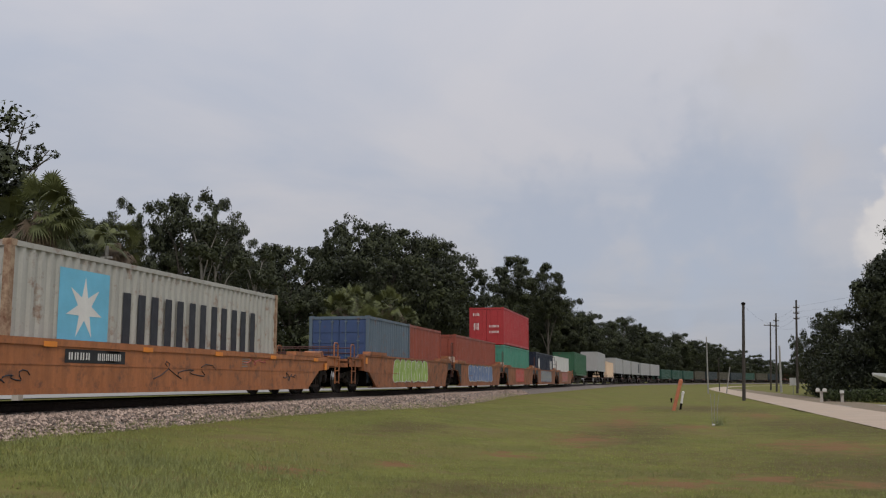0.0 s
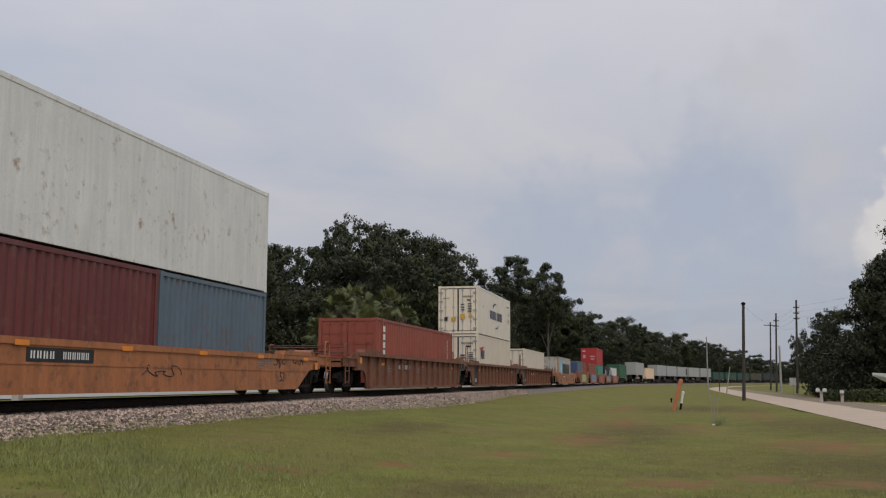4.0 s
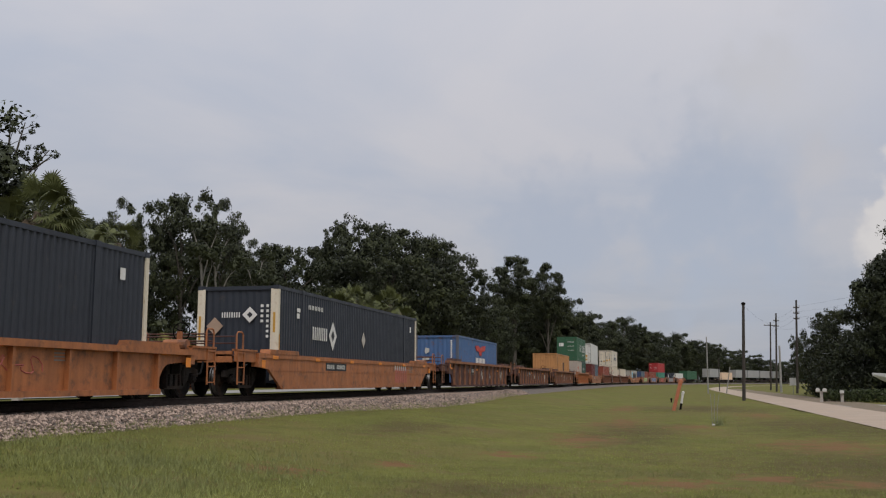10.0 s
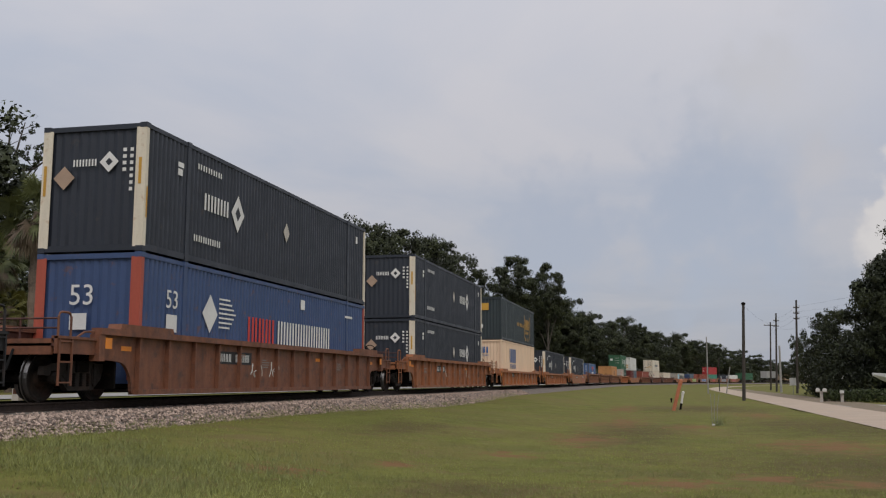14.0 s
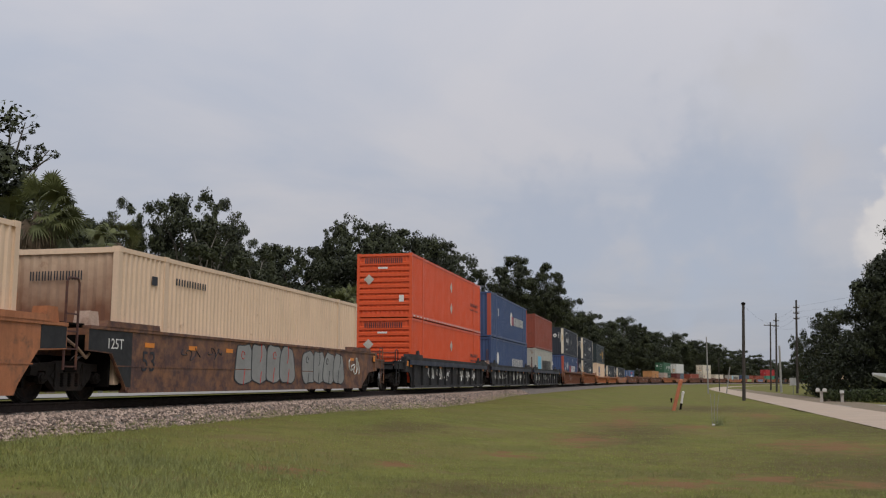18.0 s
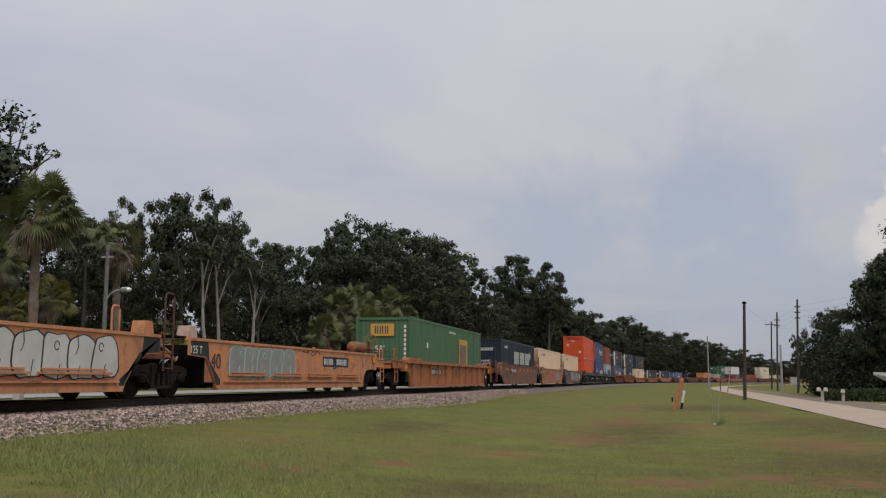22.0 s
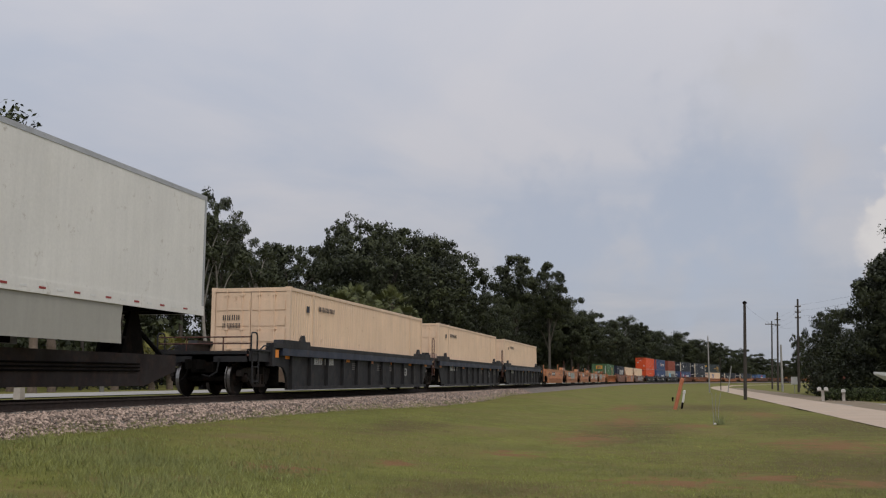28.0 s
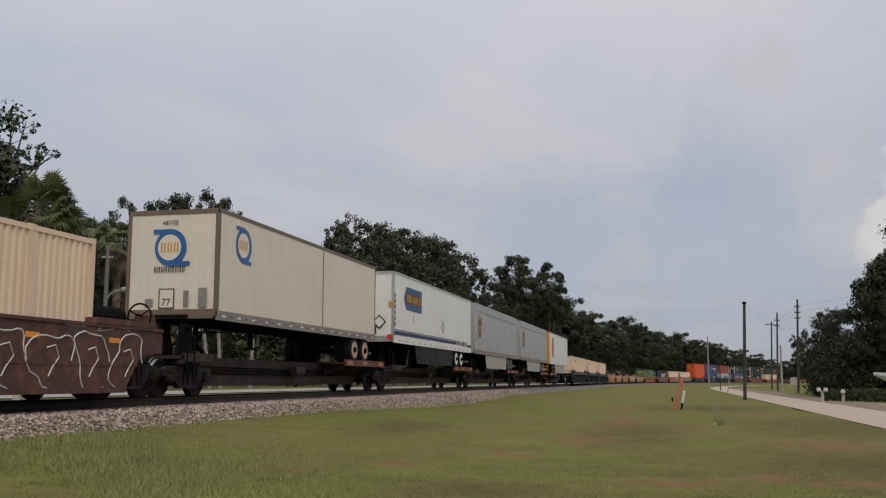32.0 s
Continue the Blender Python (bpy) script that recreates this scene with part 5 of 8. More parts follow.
def slate_box(rear, z0, m=UNAVY, q0=-5.2):
    """Slate-navy fifty-three-foot box with ivory corner posts."""
    q = container(rear, C53, z0, m, "slate-navy fifty-three-foot container with ivory corner posts", 2.90, 2.59, "53", "none", end_posts=IVORY)
    mark(q, "lettering", WHITE_MARK, bars(q0, 1.4, 1.45, 0.42, 4, 0.25))
    mark(q, "emblem", WHITE_MARK, [diamond(q0 + 1.95, 1.6, 0.40, 0.5)])
    mark(q, "emblem_centre", DARK_MARK, [diamond(q0 + 1.95, 1.6, 0.16, 0.2)], out=0.010)
    mark(q, "hazard_plate", PALE_PLATE, [diamond(0.2, 1.6, 0.24, 0.30)])
    mark(q, "post_label", GOLD_MARK, [rect(-8.0, 0.75, 0.05, 0.7)], out=0.008)
    mark(q, "post_label", GOLD_MARK, [rect(-1.24, 1.3, 0.07, 0.7), rect(1.14, 1.5, 0.07, 0.6)], True, out=0.008)
    mark(q, "small_writing", WHITE_MARK, bars(-5.6, 2.35, 1.4, 0.14, 5) + [rect(-6.6, 2.2, 0.28, 0.12), rect(-6.6, 2.0, 0.22, 0.16), rect(6.9, 2.2, 0.2, 0.25)] + bars(-5.7, 0.55, 1.5, 0.16, 6))
    mark(q, "lettering", WHITE_MARK, bars(-0.5, 1.95, 0.62, 0.16, 4, 0.25), True)
    mark(q, "emblem", WHITE_MARK, [diamond(0.40, 2.03, 0.24)], True)
    mark(q, "emblem_centre", DARK_MARK, [diamond(0.40, 2.03, 0.09)], True, out=0.010)
    mark(q, "hazard_plate", TAN_PLATE, [diamond(-0.72, 1.7, 0.27)], True)
    mark(q, "number_marking", WHITE_MARK, [rect(0.74, 1.8 + 0.15 * k, 0.09, 0.08) for k in range(4)] + [rect(0.92, 1.35 + 0.15 * k, 0.08, 0.08) for k in range(7)], True)
    return q


car = well_unit(-180.6, 23.6, CAR_ORANGE, "smooth-sided orange well car with sloped ends and faded lettering", "smooth", top=1.08)
dress(car, -4.4, (), (), 6, seed=13)
mark(car, "faded_lettering", GRAF_PINK, bars(4.0, 0.35, 1.9, 0.6, 3, 0.25), out=0.004)
mark(car, "faded_lettering", GRAF_PALE, bars(3.9, 0.85, 1.9, 0.22, 3, 0.25), out=0.004)
slate_box(-188.7, LOW)
car = well_unit(-204.2, 23.6, CAR_ORANGE, "low orange ribbed well car with stencilled figures", "ribs", 1.7, top=1.04)
dress(car, -5.2, (("53", -0.4, 0.65, 0.42, DARK_MARK),), ((3.0, 0.4, 1.2, 0.5, GRAF_PINK),), 4, seed=14)
slate_box(-212.3, LOW)
car = well_unit(-227.7, 23.5, CAR_ORANGE, "low orange ribbed well car with dark number plate", "ribs", 1.7, top=1.04)
dress(car, -4.6, (("53", 0.6, 0.65, 0.42, DARK_MARK),), ((4.2, 0.45, 1.0, 0.6, DARK_MARK), (6.2, 0.4, 1.0, 0.5, GRAF_GREY)), 4, seed=15)
c = container(-235.8, C53, LOW, BEIGE, "beige fifty-three-foot container with blue lettering", 2.90, 2.59, "53", "none")
mark(c, "lettering", BLUE_MARK, bars(-4.7, 1.4, 2.9, 1.0, 3, 0.16))
letters(c, "INTERMODAL", BLUE_MARK, -4.7, 0.98, 0.46)
mark(c, "lettering", BLUE_MARK, bars(-0.75, 2.0, 1.15, 0.42, 3, 0.15), True)
letters(c, "INTERMODAL", BLUE_MARK, -0.76, 1.78, 0.19, end=True)
c = container(-235.8, C53, LOW + 2.92, SLATE, "slate fifty-three-foot container with gold lettering stacked on a beige one", 2.90, 2.59, "53", "none")
mark(c, "lettering", GOLD_MARK, bars(-1.2, 1.3, 3.4, 0.26, 14, 0.35) + bars(2.9, 1.2, 2.1, 0.8, 3, 0.18) + bars(3.1, 0.85, 1.7, 0.22, 6) + [rect(2.5, 0.5, 0.12, 1.8), rect(5.4, 0.5, 0.12, 1.8), disc(3.2, 0.45, 0.16), disc(4.4, 0.45, 0.16)])
mark(c, "name_board", GOLD_MARK, [rect(-1.05, 2.0, 1.45, 0.48)], True)
mark(c, "plate", WHITE_MARK, [rect(-0.6, 0.8, 0.6, 0.25)], True)
car = well_unit(-251.2, 23.6, CAR_RUSSET, "russet ribbed well car carrying two stacked slate boxes", "ribs", 1.25)
dress(car, -4.4, (("53", 6.4, 0.65, 0.42, DARK_MARK),), ((3.0, 0.35, 0.7, 0.8, GRAF_PALE), (-2.2, 0.4, 0.7, 0.7, GRAF_PALE), (-0.6, 0.4, 0.5, 0.6, GRAF_GREY)), 4, seed=16)
slate_box(-259.25, LOW, q0=1.7)
slate_box(-259.25, LOW + 2.92, q0=1.7)
car = well_unit(-274.8, 23.5, CAR_BROWN, "rust-brown ribbed well car carrying a blue and a slate box", "ribs", 1.25)
dress(car, -4.4, (), ((-2.3, 0.35, 0.7, 0.6, GRAF_PALE), (-1.0, 0.4, 0.6, 0.6, GRAF_PALE)), 4, seed=17)
c = container(-282.85, C53, LOW, MIDBLUE, "mid-blue fifty-three-foot container with red corner posts", 2.90, 2.59, "53", "none", end_posts=POST_RED)
mark(c, "lettering", RED_MARK, bars(-2.4, 1.15, 1.9, 0.68, 4, 0.2))
mark(c, "lettering", WHITE_MARK, bars(-0.3, 1.15, 4.6, 0.68, 10, 0.25) + [diamond(-4.7, 1.75, 0.42, 0.48)] + [rect(-4.2, 1.42 + 0.12 * k, 1.0 - 0.12 * abs(k - 3), 0.045) for k in range(7)] + [rect(-6.9, 1.2, 0.5, 0.4), rect(1.5, 2.3, 0.35, 0.3), rect(5.8, 2.3, 0.8, 0.08)])
letters(c, "53", WHITE_MARK, -6.95, 1.75, 0.6)
letters(c, "53", WHITE_MARK, -0.45, 1.75, 0.65, end=True)
mark(c, "plate", WHITE_MARK, [rect(-0.4, 1.2, 0.42, 0.36)], True)
slate_box(-282.85, LOW + 2.92)

# three linked dark blue platforms
for i, q in enumerate((-338.0, -318.3, -298.5)):
    car = well_unit(q, 19.7, CAR_NAVY, "dark blue ribbed well car platform with white sprayed tags", "ribs", 1.6,
                    ends=("single" if i == 0 else "shared", "single" if i == 2 else "shared"), halves=(11.75 if i == 0 else 9.85, 11.75 if i == 2 else 9.85))
    blue_band(car)
    dress(car, None, (("53", 5.6, 0.6, 0.42, WHITE_MARK),), tuple((-7.2 + 1.75 * k, 0.35, 1.1, 0.75, WHITE_MARK) for k in range(8) if (k + i) % 4) + ((2.0, 1.2, 2.6, 0.18, WHITE_MARK),), 7, seed=18 + i)
c = container(-304.7, C40, LOW, GREYW, "pale grey forty-foot container with black letters", 2.90)
mark(c, "lettering", DARK_MARK, bars(-1.5, 0.85, 6.3, 1.10, 6, 0.26))
mark(c, "blue_panel", SKY_MARK, [rect(-4.45, 0.75, 2.2, 1.50)])
container(-304.7, C40, LOW + 2.92, BRICK, "brick red forty-foot container stacked on a grey one", 2.90)
c = container(-326.3, C53, LOW, MIDBLUE, "mid-blue fifty-three-foot container with white script", 2.90, 2.59, "53", "none")
mark(c, "lettering", WHITE_MARK, bars(0.5, 0.9, 5.2, 0.8, 8, 0.3) + [disc(-5.5, 1.6, 0.4)])
c = container(-326.3, C53, LOW + 2.92, MIDBLUE, "dark blue fifty-three-foot container with red corner posts stacked on another", 2.90, 2.59, "53", "none", end_posts=POST_RED)
mark(c, "lettering", WHITE_MARK, bars(1.4, 1.2, 4.6, 0.6, 8, 0.3) + [disc(0.2, 1.6, 0.5)] + bars(-5.4, 1.5, 0.5, 0.5, 1))
mark(c, "lettering", RED_MARK, bars(0.3, 1.2, 1.0, 0.6, 2, 0.3), out=0.009)
for z in (LOW, LOW + 2.92):
    c = container(-346.05, C53, z, ORANGE, "bright orange fifty-three-foot container with louvred end", 2.90, 2.59, "louvre", "none")
    mark(c, "hazard_plate", PALE_PLATE, [diamond(0.0, 2.05, 0.27, 0.30), diamond(0.0, 0.95, 0.27, 0.30)] if z > 1 else [diamond(0.0, 1.9, 0.27, 0.30)])
    mark(c, "reflector_dash", WHITE_MARK, [rect(-7.8 + 0.62 * k, 0.06, 0.30, 0.05) for k in range(26)])
    mark(c, "lettering", DARK_MARK, bars(5.0, 1.45, 2.2, 0.18, 9, 0.3) + bars(5.0, 1.2, 2.2, 0.1, 9, 0.3))
    mark(c, "lettering", DARK_MARK, bars(-0.9, 2.45, 1.8, 0.24, 9, 0.3), True)
    mark(c, "hazard_plate", PALE_PLATE, [diamond(-0.72, 1.72, 0.24)], True)
    mark(c, "plate", WHITE_MARK, [rect(-0.3, 2.2, 0.45, 0.08), rect(0.7, 0.7, 0.22, 0.3)], True)

# three linked smooth platforms with heavy graffiti
for i, (q, m) in enumerate(((-400.9, CAR_DUSK), (-381.4, CAR_TAN), (-362.0, CAR_GRIME))):
    car = well_unit(q, 19.5, m, "weathered brown deep-sided well car platform with sprayed graffiti", "deepslope", top=1.46, panel=BLACK,
                    ends=("single" if i == 0 else "shared", "single" if i == 2 else "shared"), halves=(11.75 if i == 0 else 9.75, 11.75 if i == 2 else 9.75))
    dress(car, -5.0 if i == 0 else None, (("53", -7.35, 0.62, 0.62, DARK_MARK),) + ((("125T", -8.7, 1.06, 0.30, WHITE_MARK),) if i else ()), ((-5.6, 0.85, 1.0, 0.4, DARK_MARK), (-4.2, 0.9, 0.8, 0.4, DARK_MARK)), 8, seed=22 + i, inset=2.6)
    if i == 1:
        mark(car, "faded_lettering", RED_MARK, bars(-0.7, 0.72, 1.5, 0.5, 3, 0.3), out=0.004)
        graffiti(car, 1.6, 4.8, 0.30, 1.42, GRAF_GREY, DARK_MARK, 4, 31, RED_MARK)
    if i == 2:
        graffiti(car, -2.6, 1.4, 0.30, 1.46, GRAF_GREY, DARK_MARK, 4, 32, RED_MARK)
        graffiti(car, 2.2, 6.0, 0.30, 1.40, GRAF_GREY, DARK_MARK, 4, 33)
        scribble(car, 6.6, 0.5, 1.2, 0.8, GRAF_PALE, 3, 0.03)
for r in (-370.1, -389.5):
    c = container(r, C53, LOW, BEIGE, "beige fifty-three-foot ribbed steel container with a rust-washed end", 2.90, 2.59, "53", "none", end_mat=RUST_WASH)
    mark(c, "small_writing", DARK_MARK, bars(-5.6, 2.3, 1.6, 0.16, 6) + [rect(-6.7, 2.2, 0.25, 0.2)])
    mark(c, "number_marking", DARK_MARK, bars(-0.8, 2.2, 1.3, 0.2, 9, 0.35), True)
c = container(-409.0, C53, LOW, NAVY, "navy fifty-three-foot container with white lettering", 2.90, 2.59, "53", "none")
mark(c, "lettering", WHITE_MARK, bars(-2.6, 1.28, 7.6, 0.90, 17, 0.22) + [diamond(5.4, 2.0, 0.35)] + bars(-6.8, 2.3, 1.3, 0.18, 6))
mark(c, "lettering", WHITE_MARK, [diamond(-0.72, 1.75, 0.24)] + bars(-0.35, 2.1, 1.1, 0.2, 9) + bars(-0.35, 1.2, 0.9, 0.28, 7), True)

# green box on an orange ribbed single
car = well_unit(-424.7, 23.5, CAR_ORANGE, "orange ribbed well car with rounded wheel arches", "ribs", 1.7, top=1.18)
dress(car, -4.6, (("53", 0.6, 0.65, 0.42, DARK_MARK),), (), 5, seed=26)
mark(car, "faded_lettering", GRAF_PINK, bars(4.6, 0.7, 1.5, 0.45, 3, 0.3), out=0.004)
c = container(-432.6, C53, LOW, EGREEN, "leaf green fifty-three-foot container with a yellow panel", 2.90, 2.59, "53", "none")
mark(c, "yellow_panel", GOLD_MARK, [rect(1.9, 0.55, 2.2, 1.75)])
mark(c, "lettering", NAVY_MARK, bars(2.15, 0.8, 1.7, 1.2, 3, 0.2), out=0.010)
mark(c, "small_writing", WHITE_MARK, bars(-0.5, 2.5, 1.6, 0.1, 9) + [rect(-5.3, 1.6, 0.3, 0.25), rect(6.9, 0.7, 0.3, 0.2)])
mark(c, "yellow_panel", GOLD_MARK, [rect(-0.6, 2.05, 1.1, 0.55)], True)
mark(c, "lettering", NAVY_MARK, bars(-0.4, 2.15, 0.7, 0.35, 3), True, out=0.010)
mark(c, "number_marking", WHITE_MARK, [rect(0.95, 0.6 + 0.2 * k, 0.1, 0.14) for k in range(10)], True)
letters(c, "53'", WHITE_MARK, -0.4, 1.35, 0.4, end=True)

# five linked empty forty-foot platforms
G5 = [-446.75, -462.35, -477.75, -493.35, -509.0]
for i, q in enumerate(G5):
    car = well_unit(q, 15.73, CAR_PALE, "empty pale orange well car platform with sprayed tags", "deep", top=1.38, panel=BLACK,
                    ends=("single" if i == 4 else "shared", "single" if i == 0 else "shared"), halves=(9.4 if i == 4 else 7.80, 10.0 if i == 0 else 7.80))
    dress(car, (2.3, None, None, None, -3.0)[i], (("40", -5.7, 0.70, 0.55, DARK_MARK),) + ((("125 T", -6.80, 1.05, 0.26, WHITE_MARK),) if i < 4 else ()), (), 7, seed=40 + i, plate_w=2.6, inset=2.1, small=0 if i == 0 else 2)
    if i == 0:
        ye = 8.12                  # leading end of its sides
        bm = bm_new()
        lathe(bm, [(ye - 0.75, 0.08), (ye - 0.69, 0.20), (ye + 0.62, 0.20), (ye + 0.68, 0.08)], "y", 14, (0.75, 0, 1.68))
        part("air_reservoir", bm, RUST_TOP, car)
        bm = bm_new()
        box(bm, 0.55, 0.95, ye + 0.35, ye + 0.45, 1.11, 1.52)
        box(bm, 0.55, 0.95, ye - 0.02, ye + 0.08, 1.11, 1.52)
        part("reservoir_foot", bm, CAR_PURPLE, car)
        put("brake_wheel", shape("brake_wheel", RUST_TOP, mk_brake_wheel), car, pose(1.02, ye + 0.84, 1.92, 0, 0, -35))
        bm = bm_new()
        box(bm, 0.90, 1.00, ye + 0.80, ye + 0.88, 1.11, 1.92)
        part("brake_stand", bm, CAR_PURPLE, car)
        graffiti(car, -4.6, -0.2, 0.42, 1.36, GRAF_GREY, GRAF_MINT, 5, 50)
        scribble(car, 0.5, 1.15, 1.6, 0.3, DARK_MARK, 12)
    if i == 1:
        graffiti(car, -4.4, -1.2, 0.42, 1.34, GRAF_PALE, DARK_MARK, 4, 51)
        graffiti(car, 1.6, 5.6, 0.42, 1.34, GRAF_PALE, DARK_MARK, 5, 52)
        scribble(car, -0.6, 0.7, 1.2, 0.4, DARK_MARK, 13)
    letters(car, "DEACB"[i], DARK_MARK, 3.3 if i < 4 else 4.6, 0.78, 0.5)
    if i in (2, 3):
        a = (-2.6, -4.0)[i - 2]
        mark(car, "dark_board", BLACK, [rect(a, 0.80, 2.35, 0.56)], out=0.003)
        mark(car, "board_lettering", WHITE_MARK, bars(a + 0.2, 0.88, 1.9, 0.40, 3, 0.2), out=0.007)
    if i == 2:
        for k in range(4):
            scribble(car, 1.0 + 1.1 * k, 0.75, 0.8, 0.55, DARK_MARK, 14 + k)
        scribble(car, -6.0, 1.22, 2.6, 0.16, DARK_MARK, 19)
    if i == 3:
        graffiti(car, -1.3, 2.6, 0.42, 1.30, GRAF_GREY, GRAF_MINT, 4, 53)
    if i == 4:
        scribble(car, -5.0, 0.65, 0.9, 0.65, DARK_MARK, 24)
        scribble(car, 2.6, 0.85, 1.4, 0.3, GRAF_PINK, 25)

# three linked dark blue platforms with beige boxes
for i, q in enumerate((-568.4, -548.8, -529.3)):
    car = well_unit(q, 19.55, CAR_NAVY, "dark blue ribbed well car platform with amber reflectors", "ribs", 1.6,
                    ends=("single" if i == 0 else "shared", "single" if i == 2 else "shared"), halves=(11.75 if i == 0 else 9.78, 11.75 if i == 2 else 9.78))
    blue_band(car)
    dress(car, -6.3, (("53", 4.6, 0.6, 0.45, WHITE_MARK),), ((-1.0, 1.2, 1.2, 0.15, GREY_MARK),), 7, seed=60 + i, plate_mat=CAR_NAVY, small=4)
    c = container(q - C53 / 2, C53, LOW, BEIGE, "beige fifty-three-foot container with doors to the back", 2.90, 2.59, "53", "rear")
    mark(c, "small_writing", DARK_MARK, bars(-5.6, 2.3, 1.6, 0.16, 6) + [rect(-6.7, 2.2, 0.25, 0.2)])
    mark(c, "number_marking", DARK_MARK, bars(-0.9, 1.9, 0.6, 0.16, 4, 0.35) + bars(-0.9, 1.65, 0.6, 0.16, 6, 0.35), True)

# spine cars with trailers
for i, q in enumerate((-661.0, -643.3, -626.1, -608.3, -590.2)):
    spine_unit(q, 17.8, "tail" if i == 4 else "head" if i == 9 else "", i == 0, CAR_SPINE)
t = trailer(-598.3, C53, TWHITE, "white road trailer with an amber rear frame and round emblem", "front", rim_mat=DULL_RED, skirt=SKIRT, door_mat=AMBER, corner=AMBER, seams=8.0, band=TWHITE, steps=AMBER)
mark(t, "emblem_ring", DARK_MARK, [disc(-5.35, 1.46, 0.86, 24, 0.98)], out=0.010)
mark(t, "emblem_disc", RED_MARK, [disc(-5.40, 1.49, 0.76, 24, 0.88)], out=0.014)
mark(t, "emblem_stripe", GOLD_MARK, [rect(-5.85, 0.90, 0.9, 0.32), rect(-5.80, 1.34, 0.9, 0.32), rect(-5.75, 1.78, 0.9, 0.32)], out=0.018)
mark(t, "name_board", DARK_MARK, [rect(-0.8, 2.0, 1.5, 0.45), diamond(0.66, 1.2, 0.34), rect(0.35, 0.42, 0.6, 0.34)], True, out=0.02)
for r in (-616.4, -634.2):
    t = trailer(r, C53, SILVER, "silver road trailer with a brown and gold shield", "rear", skirt=SKIRT, seams=2.4, head=0.46, band=GRIMY_RAIL)
    mark(t, "shield", BROWN_MARK, [[(a - 6.95, z - 0.26) for a, z in ((0, 2.35), (1.0, 2.35), (1.0, 1.5), (0.8, 1.2), (0.5, 1.02), (0.2, 1.2), (0, 1.5))]], out=0.010)
    mark(t, "shield_top", GOLD_MARK, [[(-6.9, 1.79), (-6.5, 1.94), (-6.0, 2.04), (-6.9, 2.05)]] + bars(-6.75, 1.2, 0.68, 0.42, 3, 0.25), out=0.014)
    mark(t, "service_box", DARK_MARK, [rect(-0.55, 0.3, 0.5, 0.5)], True, out=0.03)
    mark(t, "small_writing", DARK_MARK, [rect(-7.55, 0.9, 0.2, 0.06), rect(-7.55, 0.7, 0.2, 0.12)], out=0.01)
t = trailer(-651.4, C53, TWHITE, "white road trailer with a blue arrow emblem and dark skirt", "rear", rim_mat=WHITE_MARK, skirt=BLACKSKIRT, band=TWHITE)
mark(t, "arrow_emblem", ARROW_BLUE, [[(-6.5, 1.85), (-6.1, 2.35), (-3.4, 2.35), (-3.4, 1.35), (-6.1, 1.35)]], out=0.010)
mark(t, "lettering", GOLD_MARK, bars(-6.0, 1.70, 2.4, 0.32, 14, 0.35), out=0.018)
mark(t, "name_panel", BROWN_MARK, [rect(-6.15, 1.62, 2.7, 0.48)], out=0.014)
mark(t, "blue_stripe", NAVY_MARK, [rect(-8.0, 0.20, 12.2, 0.15), rect(6.9, 0.16, 1.1, 0.11)], out=0.016)
mark(t, "lettering", BROWN_MARK, bars(-0.8, 2.3, 1.3, 0.26, 6, 0.3), True)
mark(t, "thin_stripe", NAVY_MARK, [rect(-8.0, 0.385, 12.2, 0.03)], out=0.016)
mark(t, "lettering", DARK_MARK, bars(4.35, 0.18, 2.45, 0.22, 14, 0.3), out=0.016)
mark(t, "hazard_diamond", DARK_MARK, [diamond(1.0, 0.95, 0.32)], out=0.010)
mark(t, "hazard_diamond_inner", TWHITE, [diamond(1.0, 0.95, 0.25)], out=0.014)
mark(t, "number_marking", DARK_MARK, [rect(-7.96, 0.55 + 0.24 * k, 0.13, 0.16) for k in range(6)], out=0.016)
mark(t, "side_mark", GREY_MARK, [rect(-4.9, 0.85, 0.06, 0.35)], out=0.010)
mark(t, "nose_plate", GOLD_MARK, [rect(-0.2, 1.1, 0.6, 0.26)], True)
mark(t, "nose_diamond", DARK_MARK, [diamond(0.68, 0.72, 0.30)], True)
mark(t, "nose_diamond_inner", TWHITE, [diamond(0.68, 0.72, 0.23)], True, out=0.012)
mark(t, "service_box", DARK_MARK, [rect(0.15, 0.22, 0.4, 0.32)], True, out=0.03)
mark(t, "corner_label", RED_MARK, [rect(1.02, 0.0, 0.22, 0.2)], True, out=0.014)
mark(t, "corner_label_yellow", GOLD_MARK, [rect(1.08, 1.35, 0.16, 0.22)], True, out=0.014)
t = trailer(-667.75, 13.72, TCREAM, "cream road trailer with brown corner trim and a round emblem", "rear", top=4.82, floor=2.08, frame_mat=TBROWN, corner=TBROWN, seams=4.9, set_in=1.8, rim_mat=TPEACH, band=TGREY)
mark(t, "emblem", BLUE_MARK, [disc(-5.35, 1.95, 0.50, 20, 0.48)], out=0.010)
mark(t, "emblem_inner", TCREAM, [disc(-5.38, 1.95, 0.36, 20, 0.34)], out=0.014)
mark(t, "lettering", GOLD_MARK, bars(-5.66, 1.82, 0.56, 0.26, 3, 0.3), out=0.018)
mark(t, "emblem", BLUE_MARK, [disc(-0.05, 1.75, 0.45, 20, 0.48)], True)
mark(t, "emblem_inner", TCREAM, [disc(-0.08, 1.75, 0.33, 20, 0.34)], True, out=0.010)
mark(t, "lettering", GOLD_MARK, bars(-0.32, 1.62, 0.55, 0.26, 3, 0.3), True, out=0.014)
mark(t, "number_marking", DARK_MARK, bars(-0.5, 1.1, 0.9, 0.16, 9, 0.35), True)
